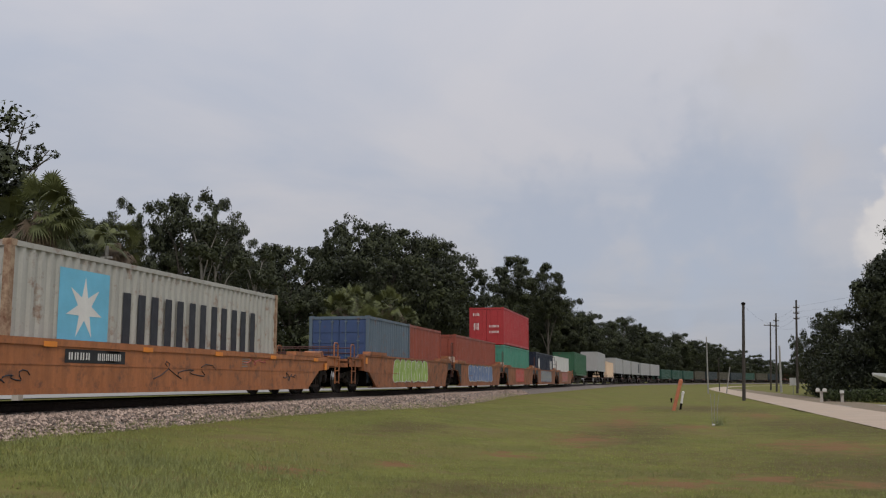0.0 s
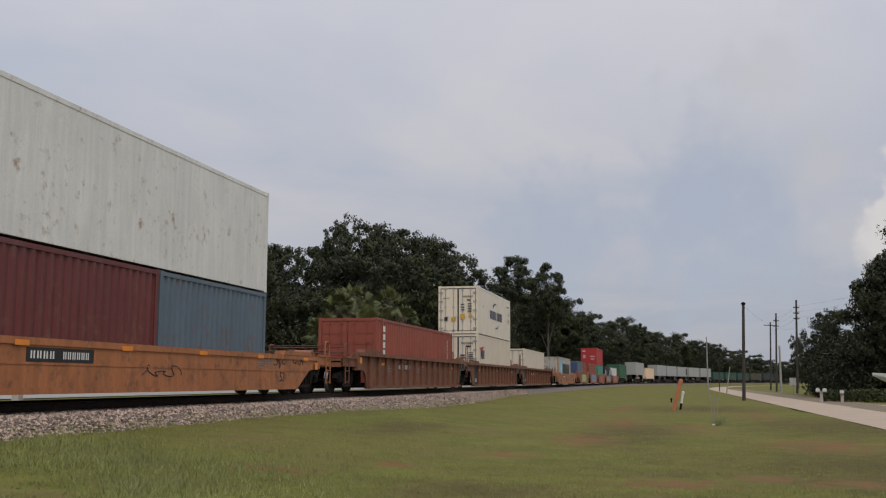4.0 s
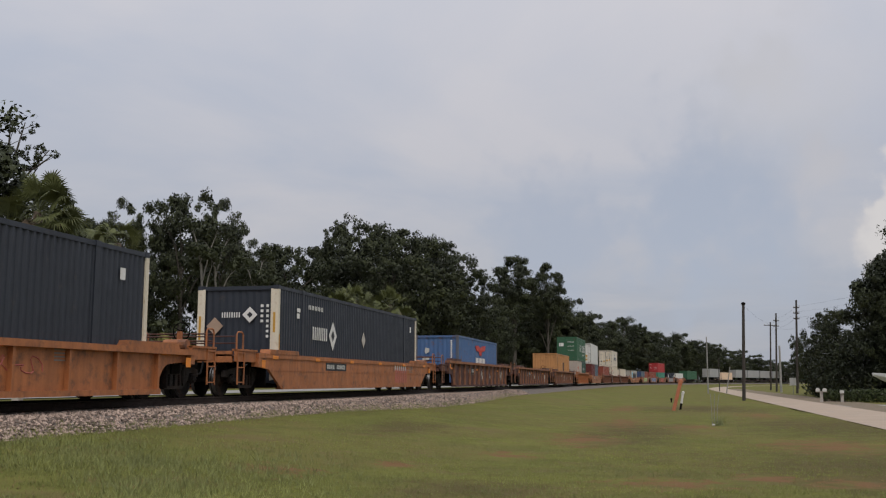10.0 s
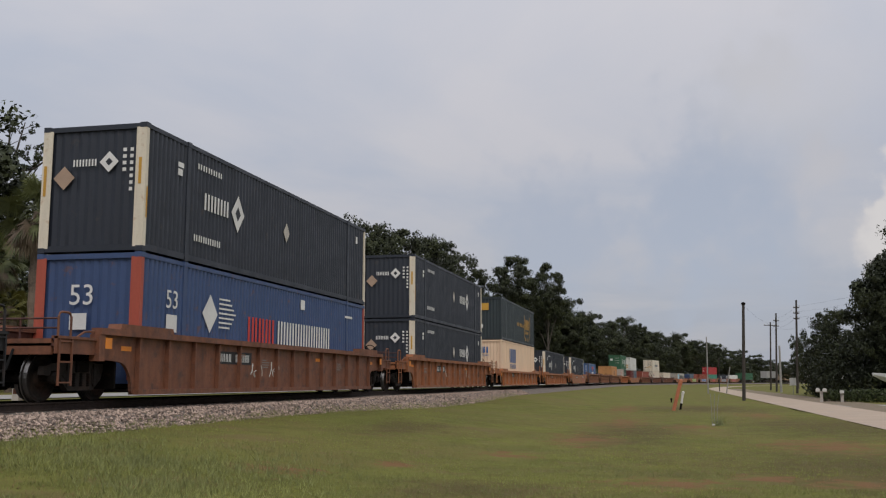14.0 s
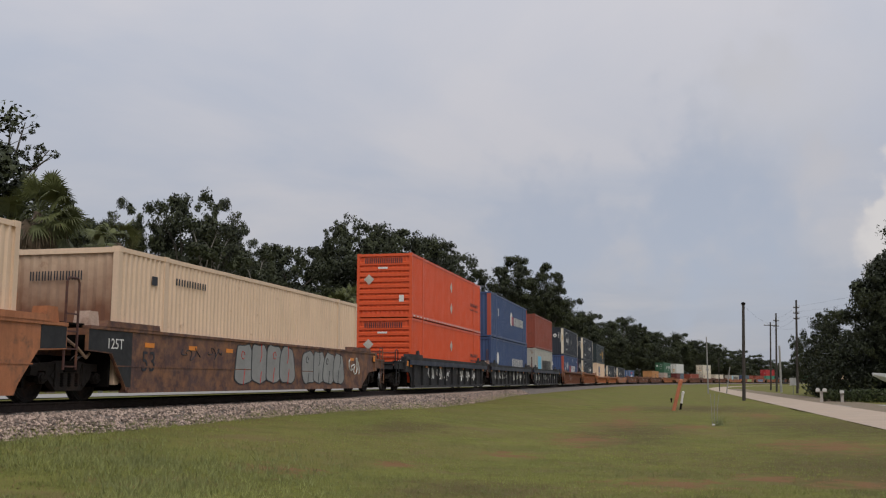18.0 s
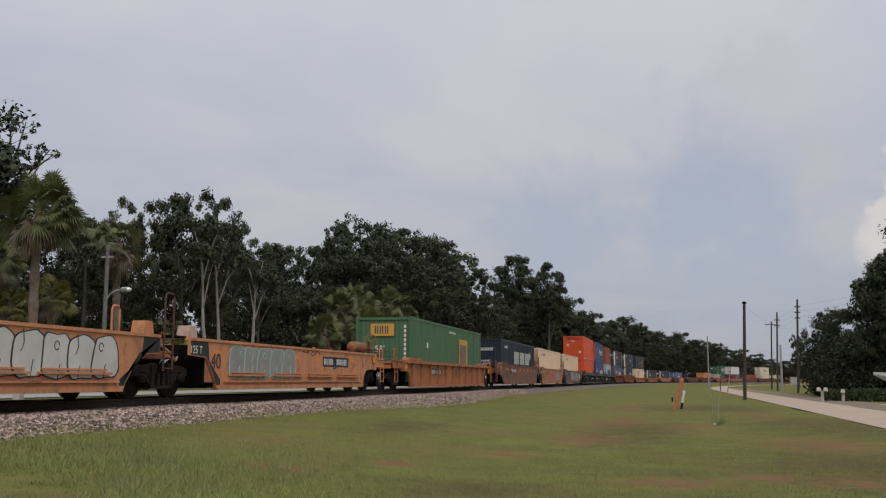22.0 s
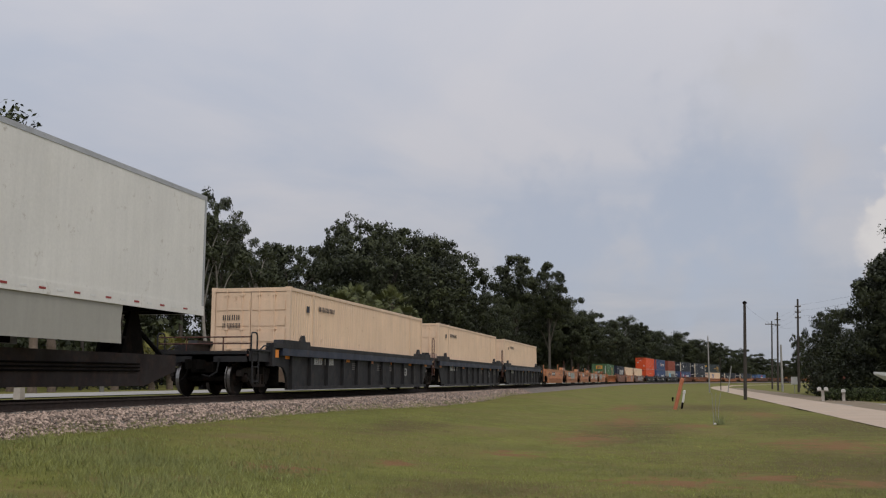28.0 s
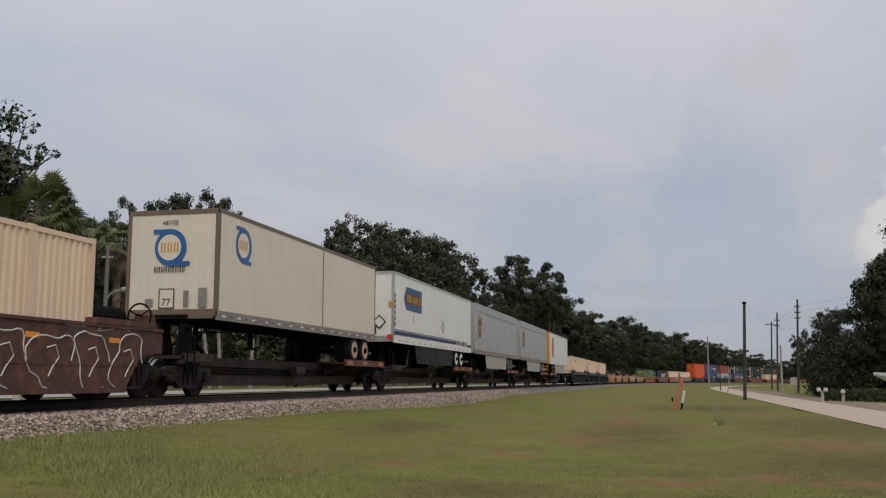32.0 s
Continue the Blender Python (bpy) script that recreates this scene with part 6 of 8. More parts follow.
mark(t, "emblem_tail", BLUE_MARK, [rect(-0.55, 2.12, 0.55, 0.11), rect(-0.05, 1.27, 0.55, 0.11)], True, out=0.008)
mark(t, "emblem_tail", BLUE_MARK, [rect(-5.85, 2.34, 0.5, 0.10), rect(-5.35, 1.46, 0.5, 0.10)], out=0.008)
mark(t, "figure_frame", DARK_MARK, [rect(-0.34, 0.16, 0.44, 0.52)], True, out=0.0015)
mark(t, "figure_panel", TCREAM, [rect(-0.31, 0.19, 0.38, 0.46)], True, out=0.003)
letters(t, "77", DARK_MARK, -0.26, 0.24, 0.26, end=True)
mark(t, "document_holder", TGREY, [rect(0.78, 0.18, 0.24, 0.5)], True, out=0.02)
mark(t, "small_plate", TGREY, [rect(-0.72, 0.22, 0.22, 0.2)], True, out=0.01)
mark(t, "tall_plate", TGREY, [rect(0.36, 0.2, 0.14, 0.42)], True, out=0.01)
mark(t, "post_seam", TGREY, [rect(0.9, 0.1, 0.06, 2.5)], out=0.012)
letters(t, "48/102", DARK_MARK, -0.3, 2.35, 0.16, end=True)

# last car in view
car = well_unit(-682.05, 23.4, CAR_PURPLE, "dark maroon deep-sided well car with pale outline graffiti", "deepslope", top=1.50, ends=("single", "shared"), halves=(11.7, 11.7))
truck(car, 10.75, -682.05)
dress(car, None, (), ((7.6, 1.36, 2.4, 0.22, GRAF_GREY),), 8, seed=70)
for k in range(4):
    rng = np.random.default_rng(90 + k)
    pts = wobble(6.0 + 1.3 * k, 0.78, 0.58, 0.56, rng, 26, 0.3)
    bm = bm_new()
    tube(bm, [(car["wide"] / 2 + 0.004, a, min(z, 1.44)) for a, z in pts[:23 - 3 * (k % 2)]], 0.017, 4)
    part("sprayed_outline", bm, GRAF_PALE, car)
    bm = bm_new()
    tube(bm, [(car["wide"] / 2 + 0.004, 6.0 + 1.3 * k + a, 0.78 + z) for a, z in ((-0.18, 0.22), (0.08, 0.28), (0.2, 0.05), (0.02, -0.12), (-0.1, -0.3))], 0.015, 4)
    part("sprayed_stroke", bm, GRAF_PALE, car)
bm = bm_new()
lathe(bm, [(8.9, 0.10), (8.98, 0.21), (10.3, 0.21), (10.38, 0.10)], "y", 14, (0.95, 0, 1.75))
part("air_reservoir", bm, STEEL_DARK, car)
for y in (9.2, 10.1):
    bm = bm_new()
    box(bm, 0.75, 1.15, y - 0.05, y + 0.05, 1.44, 1.58)
    part("reservoir_foot", bm, STEEL_DARK, car)
put("brake_wheel", shape("brake_wheel", STEEL_DARK, mk_brake_wheel), car, pose(1.2, 10.75, 1.80, 0, 0, 90))
bm = bm_new()
box(bm, 1.15, 1.25, 10.68, 10.78, 1.4, 1.80)
part("brake_stand", bm, CAR_PURPLE, car)
container(-689.4, C53, LOW, BEIGE, "beige fifty-three-foot container in a maroon car", 2.90, 2.59, "53", "none")
well_unit(-705.7, 23.4, CAR_PURPLE, "dark maroon well car following the beige load", "deepslope", top=1.50)

# ---- ground, ballast, rails, roads ----
def ease(a, b, x):
    t = min(max((x - a) / (b - a), 0.0), 1.0)
    return t * t * (3 - 2 * t)


def foot(s):
    """Ground height beside the ballast: a low mound near the camera that sinks away further along."""
    return 0.52 - 0.17 * ease(26, 42, s) * (1 - ease(48, 66, s))


def nearest(x, y):
    """Arc length and offset (towards the camera's side) of a plan point."""
    d = (_x - x) ** 2 + (_y - y) ** 2
    i = int(np.argmin(d))
    h = _h[i]
    dx, dy = x - _x[i], y - _y[i]
    return _s[i] + dx * math.sin(h) + dy * math.cos(h), dx * math.cos(h) - dy * math.sin(h)


def ground_z(x, y):
    s, d = nearest(x, y)
    f = foot(s)
    if d >= 0:
        z = f * (1 - ease(2.6, 10.5, d))
        z += 0.05 * noise.noise((x * 0.12, y * 0.12, 0)) * ease(3, 6, d)
    else:
        z = f + (0.82 - f) * ease(3, 7, -d)
        z += 0.4 * ease(24, 60, -d) * noise.noise((x * 0.03, y * 0.03, 2))
    return z


# bare earth in the lawn: centre and half axes of each patch
BARE = ((-2.2, 25.2, 0.75, 2.6), (-0.1, 14.6, 0.75, 0.75), (1.3, 15.8, 0.4, 0.7), (3.5, 44.6, 0.8, 3.5), (3.4, 24.1, 1.5, 2.2), (2.5, 15.1, 0.6, 0.7),
        (-2.6, 52.6, 0.8, 6.0), (-11.6, 17.7, 0.5, 0.5), (-5.6, 13.3, 0.5, 0.6), (-4.4, 15.5, 0.35, 0.5), (-12.6, 25.4, 0.6, 1.2), (-3.1, 19.1, 0.5, 0.8), (0.6, 33.0, 0.8, 2.2), (-1.9, 36.0, 0.9, 4.5))


# dry stretches of the lawn: centre and half axes
DRY = ((3.4, 18.0, 4.2, 7.0), (5.0, 34.0, 3.8, 10.0), (-1.2, 30.0, 2.0, 9.0), (-2.6, 13.0, 1.6, 1.6), (-6.5, 24.0, 1.2, 4.0), (1.0, 12.0, 2.0, 1.4), (1.5, 55.0, 5.0, 9.0))


def bareness(x, y):
    """1 in the middle of a bare patch, 0 at its rim, below 0 outside."""
    return max(1 - math.hypot((x - a) / (1.35 * p), (y - b) / (1.35 * q)) for a, b, p, q in BARE)


def grass_material():
    m = material("short_grass", (0.138, 0.142, 0.034), 0.95, 0, 0.22, 0.9, 14, 0.5, 30, spec=0.1)
    nt = m.node_tree
    b = nt.nodes["Principled BSDF"]
    src = b.inputs["Base Color"].links[0].from_socket
    tc = nt.nodes.new("ShaderNodeTexCoord")

    def noise_at(scale, detail, rough):
        n = nt.nodes.new("ShaderNodeTexNoise")
        n.inputs["Scale"].default_value, n.inputs["Detail"].default_value, n.inputs["Roughness"].default_value = scale, detail, rough
        n.inputs["Distortion"].default_value = 0.6
        nt.links.new(tc.outputs["Object"], n.inputs["Vector"])
        return n.outputs["Fac"]

    def calc(op, a, c):
        n = nt.nodes.new("ShaderNodeMath")
        n.operation = op
        for k, v in enumerate((a, c)):
            if isinstance(v, (int, float)):
                n.inputs[k].default_value = v
            else:
                nt.links.new(v, n.inputs[k])
        return n.outputs[0]

    def ramp(v, lo, hi, top):
        n = nt.nodes.new("ShaderNodeMapRange")
        n.interpolation_type = "SMOOTHSTEP"
        n.inputs[1].default_value, n.inputs[2].default_value, n.inputs[4].default_value = lo, hi, top
        nt.links.new(v, n.inputs[0])
        return n.outputs[0]

    def blend(fac, a, colour):
        n = nt.nodes.new("ShaderNodeMix")
        n.data_type = "RGBA"
        nt.links.new(fac, n.inputs[0])
        nt.links.new(a, n.inputs[6])
        n.inputs[7].default_value = (*colour, 1)
        return n.outputs[2]
    # olive and straw tones over wide areas
    col = blend(ramp(noise_at(0.42, 6, 0.65), 0.48, 0.66, 0.85), src, (0.176, 0.175, 0.043))
    col = blend(ramp(noise_at(0.16, 5, 0.6), 0.44, 0.64, 0.75), col, (0.165, 0.140, 0.046))
    col = blend(ramp(noise_at(0.75, 8, 0.72), 0.50, 0.68, 0.75), col, (0.168, 0.124, 0.056))
    col = blend(ramp(noise_at(1.7, 8, 0.75), 0.54, 0.70, 0.55), col, (0.060, 0.068, 0.016))
    # wide worn, straw-dry stretches
    near = None
    for x, y, p, q in DRY:
        mp = nt.nodes.new("ShaderNodeMapping")
        mp.inputs["Location"].default_value = (-x / p, -y / q, 0)
        mp.inputs["Scale"].default_value = (1 / p, 1 / q, 0)
        nt.links.new(tc.outputs["Object"], mp.inputs["Vector"])
        ln = nt.nodes.new("ShaderNodeVectorMath")
        ln.operation = "LENGTH"
        nt.links.new(mp.outputs[0], ln.inputs[0])
        v = calc("SUBTRACT", 1.0, ln.outputs["Value"])
        near = v if near is None else calc("MAXIMUM", near, v)
    worn = calc("ADD", calc("MAXIMUM", near, -1.0), calc("MULTIPLY", calc("SUBTRACT", noise_at(1.1, 9, 0.75), 0.5), 3.2))
    col = blend(ramp(worn, -0.1, 0.9, 0.8), col, (0.100, 0.076, 0.032))
    near = None
    for x, y, p, q in BARE:
        mp = nt.nodes.new("ShaderNodeMapping")
        mp.inputs["Location"].default_value = (-x / p, -y / q, 0)
        mp.inputs["Scale"].default_value = (1 / p, 1 / q, 0)
        nt.links.new(tc.outputs["Object"], mp.inputs["Vector"])
        ln = nt.nodes.new("ShaderNodeVectorMath")
        ln.operation = "LENGTH"
        nt.links.new(mp.outputs[0], ln.inputs[0])
        v = calc("SUBTRACT", 1.35, ln.outputs["Value"])
        near = v if near is None else calc("MAXIMUM", near, v)
    rough_edge = calc("MULTIPLY", calc("SUBTRACT", noise_at(1.7, 12, 0.84), 0.52), 12.0)
    mask = ramp(calc("ADD", calc("MAXIMUM", near, -1.2), rough_edge), 0.0, 0.9, 0.85)
    col = blend(mask, col, (0.200, 0.104, 0.050))
    nt.links.new(col, b.inputs["Base Color"])
    return m


GRASS = grass_material()
BALLAST = material("ballast_stone", (0.15, 0.125, 0.105), 0.9, 0, 0.3, 6, 22, 1.0, 22, (0.17, 0.13, 0.11), 0.3, 5)
def stone_material():
    m = material("loose_stone", (0.36, 0.292, 0.246), 0.9, 0, 0.15, 6, 22, 0.4, 40)
    nt = m.node_tree
    b = nt.nodes["Principled BSDF"]
    src = b.inputs["Base Color"].links[0].from_socket
    geo = nt.nodes.new("ShaderNodeNewGeometry")
    ramp = nt.nodes.new("ShaderNodeValToRGB")
    e = ramp.color_ramp.elements
    e[0].position, e[0].color = 0.0, (0.22, 0.20, 0.19, 1)
    e[1].position, e[1].color = 1.0, (1.55, 1.45, 1.40, 1)
    mid = ramp.color_ramp.elements.new(0.5)
    mid.color = (0.95, 0.88, 0.84, 1)
    nt.links.new(geo.outputs["Random Per Island"], ramp.inputs[0])
    mul = nt.nodes.new("ShaderNodeVectorMath")
    mul.operation = "MULTIPLY"
    nt.links.new(src, mul.inputs[0])
    nt.links.new(ramp.outputs[0], mul.inputs[1])
    nt.links.new(mul.outputs[0], b.inputs["Base Color"])
    return m


STONE = stone_material()
TIE = material("concrete_sleeper", (0.20, 0.18, 0.16), 0.9, 0, 0.2, 5, 30, 0.4, 40)
ROAD = material("pale_road", (0.43, 0.335, 0.25), 0.9, 0, 0.08, 0.5, 30, 0.2, 60, (0.30, 0.28, 0.25), 0.2, 0.8)
FARROAD = material("far_road", (0.33, 0.315, 0.29), 0.9, 0, 0.08, 0.5, 30, 0.2, 60)


def make_ground():
    def spaced(a, b, near):
        out = list(np.arange(-near, near + 0.01, 1.2))
        q = near
        step = 1.5
        while q < b:
            step *= 1.13
            q += step
            out.append(q)
        q = -near
        step = 1.5
        while q > a:
            step *= 1.13
            q -= step
            out.insert(0, q)
        return out
    xs = spaced(-2500, 2500, 30)
    ys = [v + 40 for v in spaced(-1500, 3200, 70)]
    verts = [(x, y, ground_z(x, y)) for y in ys for x in xs]
    n = len(xs)
    faces = [(j * n + i, j * n + i + 1, (j + 1) * n + i + 1, (j + 1) * n + i) for j in range(len(ys) - 1) for i in range(n - 1)]
    me = bpy.data.meshes.new("ground")
    me.from_pydata(verts, [], faces)
    me.materials.append(GRASS)
    smooth(me)
    return tagged(new("ground", me), "short mown grass with bare earth patches", "grass", kind="structure")


def sweep(name, outline, s0, s1, step, mat, label, category, kind="structure", closed=False):
    """Sheet or bar swept along the track: outline(s) gives (offset, height) pairs."""
    verts, faces = [], []
    ss = np.arange(s0, s1 + 0.01, step)
    n = len(outline(0))
    for s in ss:
        for off, z in outline(s):
            x, y, _ = track(s, off)
            verts.append((x, y, z))
    m = n if closed else n - 1
    for i in range(len(ss) - 1):
        for k in range(m):
            a, b = i * n + k, i * n + (k + 1) % n
            faces.append((a, a + n, b + n, b))
    if closed:
        faces.append(tuple(range(n)))
        faces.append(tuple(len(verts) - 1 - k for k in range(n)))
    me = bpy.data.meshes.new(name)
    me.from_pydata(verts, [], faces)
    bm = bm_new()
    bm.from_mesh(me)
    bmesh.ops.recalc_face_normals(bm, faces=bm.faces[:])
    bm.to_mesh(me)
    bm.free()
    me.materials.append(mat)
    return tagged(new(name, me), label, category, kind=kind)


def toe(s):
    return 1.95 + (0.80 - foot(s)) * 1.9


make_ground()
sweep("ballast", lambda s: [(-4.2, 0.55), (-1.95, 0.80), (-1.0, 0.835), (1.0, 0.835), (1.95, 0.80), (toe(s) + 0.25, foot(s) - 0.08)], -60, 900, 2.0, BALLAST, "grey crushed stone track bed", "ballast")
R0 = RAIL_Z - 0.172
RAIL_PROF = [(-0.07, 0.0), (0.07, 0.0), (0.07, 0.012), (0.012, 0.035), (0.010, 0.125), (0.036, 0.138), (0.036, 0.165), (0.028, 0.172), (-0.028, 0.172), (-0.036, 0.165), (-0.036, 0.138), (-0.010, 0.125), (-0.012, 0.035), (-0.07, 0.012)]
for g in (-0.7535, 0.7535):
    r = sweep("rail", lambda s: [(g + a, R0 + z) for a, z in RAIL_PROF], -60, 900, 4.0, RAIL_RUST, "rusty steel running rail with a bright worn head", "rail", "structure", True)
    r.data.materials.append(RAIL_TOP)
    for p in r.data.polygons:
        if p.normal.z > 0.9 and p.center.z > RAIL_Z - 0.01:
            p.material_index = 1
sleepers = thing("sleepers", "concrete sleepers bedded in the ballast", "sleeper", "", "structure")
me_tie = shape("sleeper", TIE, lambda b: prism(b, [(-0.13, -0.2), (0.13, -0.2), (0.10, 0.0), (-0.10, 0.0)], -1.3, 1.3))
for k in range(140):
    x, y, h = track(2 + 0.61 * k)
    put("sleeper", me_tie, sleepers, Matrix.Translation((x, y, R0 + 0.004)) @ Matrix.Rotation(-h, 4, "Z"))
sweep("road", lambda s: [(18.75, 0.03), (20.5, 0.06), (22.25, 0.03)], -30, 560, 4.0, ROAD, "pale worn residential road beside the tracks", "road")
DIRT = material("sandy_verge", (0.22, 0.16, 0.11), 0.95, 0, 0.2, 1.2, 20, 0.4, 30, (0.11, 0.11, 0.04), 0.4, 1.2)
sweep("verge", lambda s: [(22.25, 0.026), (23.6, 0.05), (25.4, 0.02)], 20, 200, 4.0, DIRT, "bare sandy verge along the road", "verge")
sweep("far_road", lambda s: [(-8.4, 0.855), (-11.2, 0.89), (-14.2, 0.855)], -60, 620, 4.0, FARROAD, "pale road behind the tracks", "road")

# ---- trees, palms, undergrowth ----
def leaf_material(name, colour, vary=0.18):
    m = bpy.data.materials.new(name)
    m.use_nodes = True
    nt = m.node_tree
    b = nt.nodes["Principled BSDF"]
    b.inputs["Roughness"].default_value = 0.55
    b.inputs["Specular IOR Level"].default_value = 0.25
    geo = nt.nodes.new("ShaderNodeNewGeometry")
    mr = nt.nodes.new("ShaderNodeMapRange")
    mr.inputs[3].default_value, mr.inputs[4].default_value = 1 - vary, 1 + vary
    nt.links.new(geo.outputs["Random Per Island"], mr.inputs[0])
    tc = nt.nodes.new("ShaderNodeTexCoord")
    n = nt.nodes.new("ShaderNodeTexNoise")
    n.inputs["Scale"].default_value = 0.35
    nt.links.new(tc.outputs["Object"], n.inputs["Vector"])
    hue = nt.nodes.new("ShaderNodeMix")
    hue.data_type = "RGBA"
    hue.inputs[6].default_value = (colour[0] * 0.72, colour[1] * 0.74, colour[2] * 0.85, 1)
    hue.inputs[7].default_value = (colour[0] * 1.32, colour[1] * 1.32, colour[2] * 1.05, 1)
    wide = nt.nodes.new("ShaderNodeMapRange")
    wide.inputs[1].default_value, wide.inputs[2].default_value = 0.32, 0.68
    nt.links.new(n.outputs["Fac"], wide.inputs[0])
    nt.links.new(wide.outputs[0], hue.inputs[0])
    sc = nt.nodes.new("ShaderNodeVectorMath")
    sc.operation = "SCALE"
    nt.links.new(hue.outputs[2], sc.inputs[0])
    nt.links.new(mr.outputs[0], sc.inputs["Scale"])
    nt.links.new(sc.outputs[0], b.inputs["Base Color"])
    return m


OAK_LEAF = leaf_material("oak_leaves", (0.040, 0.047, 0.023))
PINE_LEAF = leaf_material("pine_needles", (0.050, 0.057, 0.031))
# Leaf colour darkened to hold the shade low down and between the trees.
SHADE_LEAF = leaf_material("shaded_leaves", (0.020, 0.025, 0.012))
BUSH_LEAF = leaf_material("bush_leaves", (0.046, 0.054, 0.024))
PALM_LEAF = leaf_material("palm_fronds", (0.095, 0.105, 0.046))
DEAD_LEAF = leaf_material("dead_fronds", (0.13, 0.095, 0.066))
YELLOW_LEAF = leaf_material("yellowing_fronds", (0.16, 0.15, 0.05))
BARK = material("grey_bark", (0.085, 0.073, 0.060), 0.95, 0, 0.25, 3, 20, 0.8, 14)
PALM_BARK = material("palm_bark", (0.155, 0.118, 0.088), 0.95, 0, 0.3, 4, 25, 0.8, 16, (0.08, 0.065, 0.05), 0.3, 3)
PALE_BARK = material("pale_bark", (0.26, 0.24, 0.21), 0.95, 0, 0.25, 3, 20, 0.8, 14)


def leaf_mesh(name, clumps, mat, per, size, rng, flat=0.75, heart=None):
    """Crown of many small leaf blades gathered in clumps: clumps holds (x, y, z, radius); heart is the crown's middle."""
    cl = np.array(clumps)
    idx = np.repeat(np.arange(len(cl)), per)
    n = len(idx)
    d = rng.normal(size=(n, 3))
    d /= np.linalg.norm(d, axis=1)[:, None]
    d *= (rng.random(n) ** 0.40)[:, None]
    d[:, 2] *= flat
    c = cl[idx, :3] + d * cl[idx, 3:4]
    away = d / np.maximum(np.linalg.norm(d, axis=1), 0.05)[:, None]
    # blades lie mostly along the clump's surface, facing out of it
    out = away + 0.55 * rng.normal(size=(n, 3))
    u = np.cross(out, rng.normal(size=(n, 3)))
    u /= np.linalg.norm(u, axis=1)[:, None]
    v = np.cross(out, u)
    v /= np.linalg.norm(v, axis=1)[:, None]
    # foliage shades as a rounded mass: normals lean out of the clump and out of the crown
    nor = away * 0.9 + 0.35 * rng.normal(size=(n, 3))
    if heart is not None:
        q = c - np.array(heart)
        nor += 0.7 * q / np.maximum(np.linalg.norm(q, axis=1), 0.05)[:, None]
    nor /= np.maximum(np.linalg.norm(nor, axis=1), 0.01)[:, None]
    turn = np.sign(np.einsum("ij,ij->i", np.cross(u, v), nor))
    v *= np.where(turn == 0, 1.0, turn)[:, None]
    s = size * (0.55 + 0.8 * rng.random(n))[:, None]
    verts = np.stack([c - u * s, c - v * s * 0.5, c + u * s, c + v * s * 0.5], 1).reshape(-1, 3)
    me = bpy.data.meshes.new(name)
    me.from_pydata(verts.tolist(), [], np.arange(4 * n).reshape(-1, 4).tolist(), shade_flat=False)
    me.normals_split_custom_set_from_vertices(np.repeat(nor, 4, axis=0).tolist())
    me.materials.append(mat)
    return me


def limb_mesh(name, h, spread, rng, mat, r0=0.35, forks=7, lean=0.0, first=0.3):
    """Tapered trunk with forking limbs; returns the mesh and the limb tips."""
    bm = bm_new()
    tips = []
    top = Vector((lean * h, 0, h * 0.72))
    mid = Vector((lean * h * 0.4 + rng.uniform(-0.3, 0.3), rng.uniform(-0.3, 0.3), h * 0.36))
    tube(bm, [(0, 0, -0.3), (0, 0, 0.4), mid, top], [r0 * 1.25, r0, r0 * 0.75, r0 * 0.25], 8)
    for k in range(forks):
        f = first + (0.95 - first) * k / forks
        base = mid.lerp(top, (f - 0.5) * 2) if f > 0.5 else Vector((0, 0, 0.4)).lerp(mid, f * 2)
        a = 2.4 * k + rng.uniform(-0.4, 0.4)
        reach = spread * (1.0 - 0.45 * f) * rng.uniform(0.75, 1.1)
        tip = base + Vector((math.cos(a) * reach, math.sin(a) * reach, h * rng.uniform(0.14, 0.30)))
        bend = base.lerp(tip, 0.5) + Vector((0, 0, h * 0.03))
        tube(bm, [base, bend, tip], [r0 * 0.42, r0 * 0.28, r0 * 0.08], 6)
        tips.append(tip)
        for q in range(3):
            t2 = tip + Vector((rng.uniform(-1, 1), rng.uniform(-1, 1), rng.uniform(-0.2, 0.9))) * spread * 0.28
            tube(bm, [bend.lerp(tip, 0.4 + 0.2 * q), t2], [r0 * 0.14, r0 * 0.04], 4)
            tips.append(t2)
    tips.append(top)
    me = bpy.data.meshes.new(name)
    bm.to_mesh(me)
    bm.free()
    me.materials.append(mat)
    return me, tips


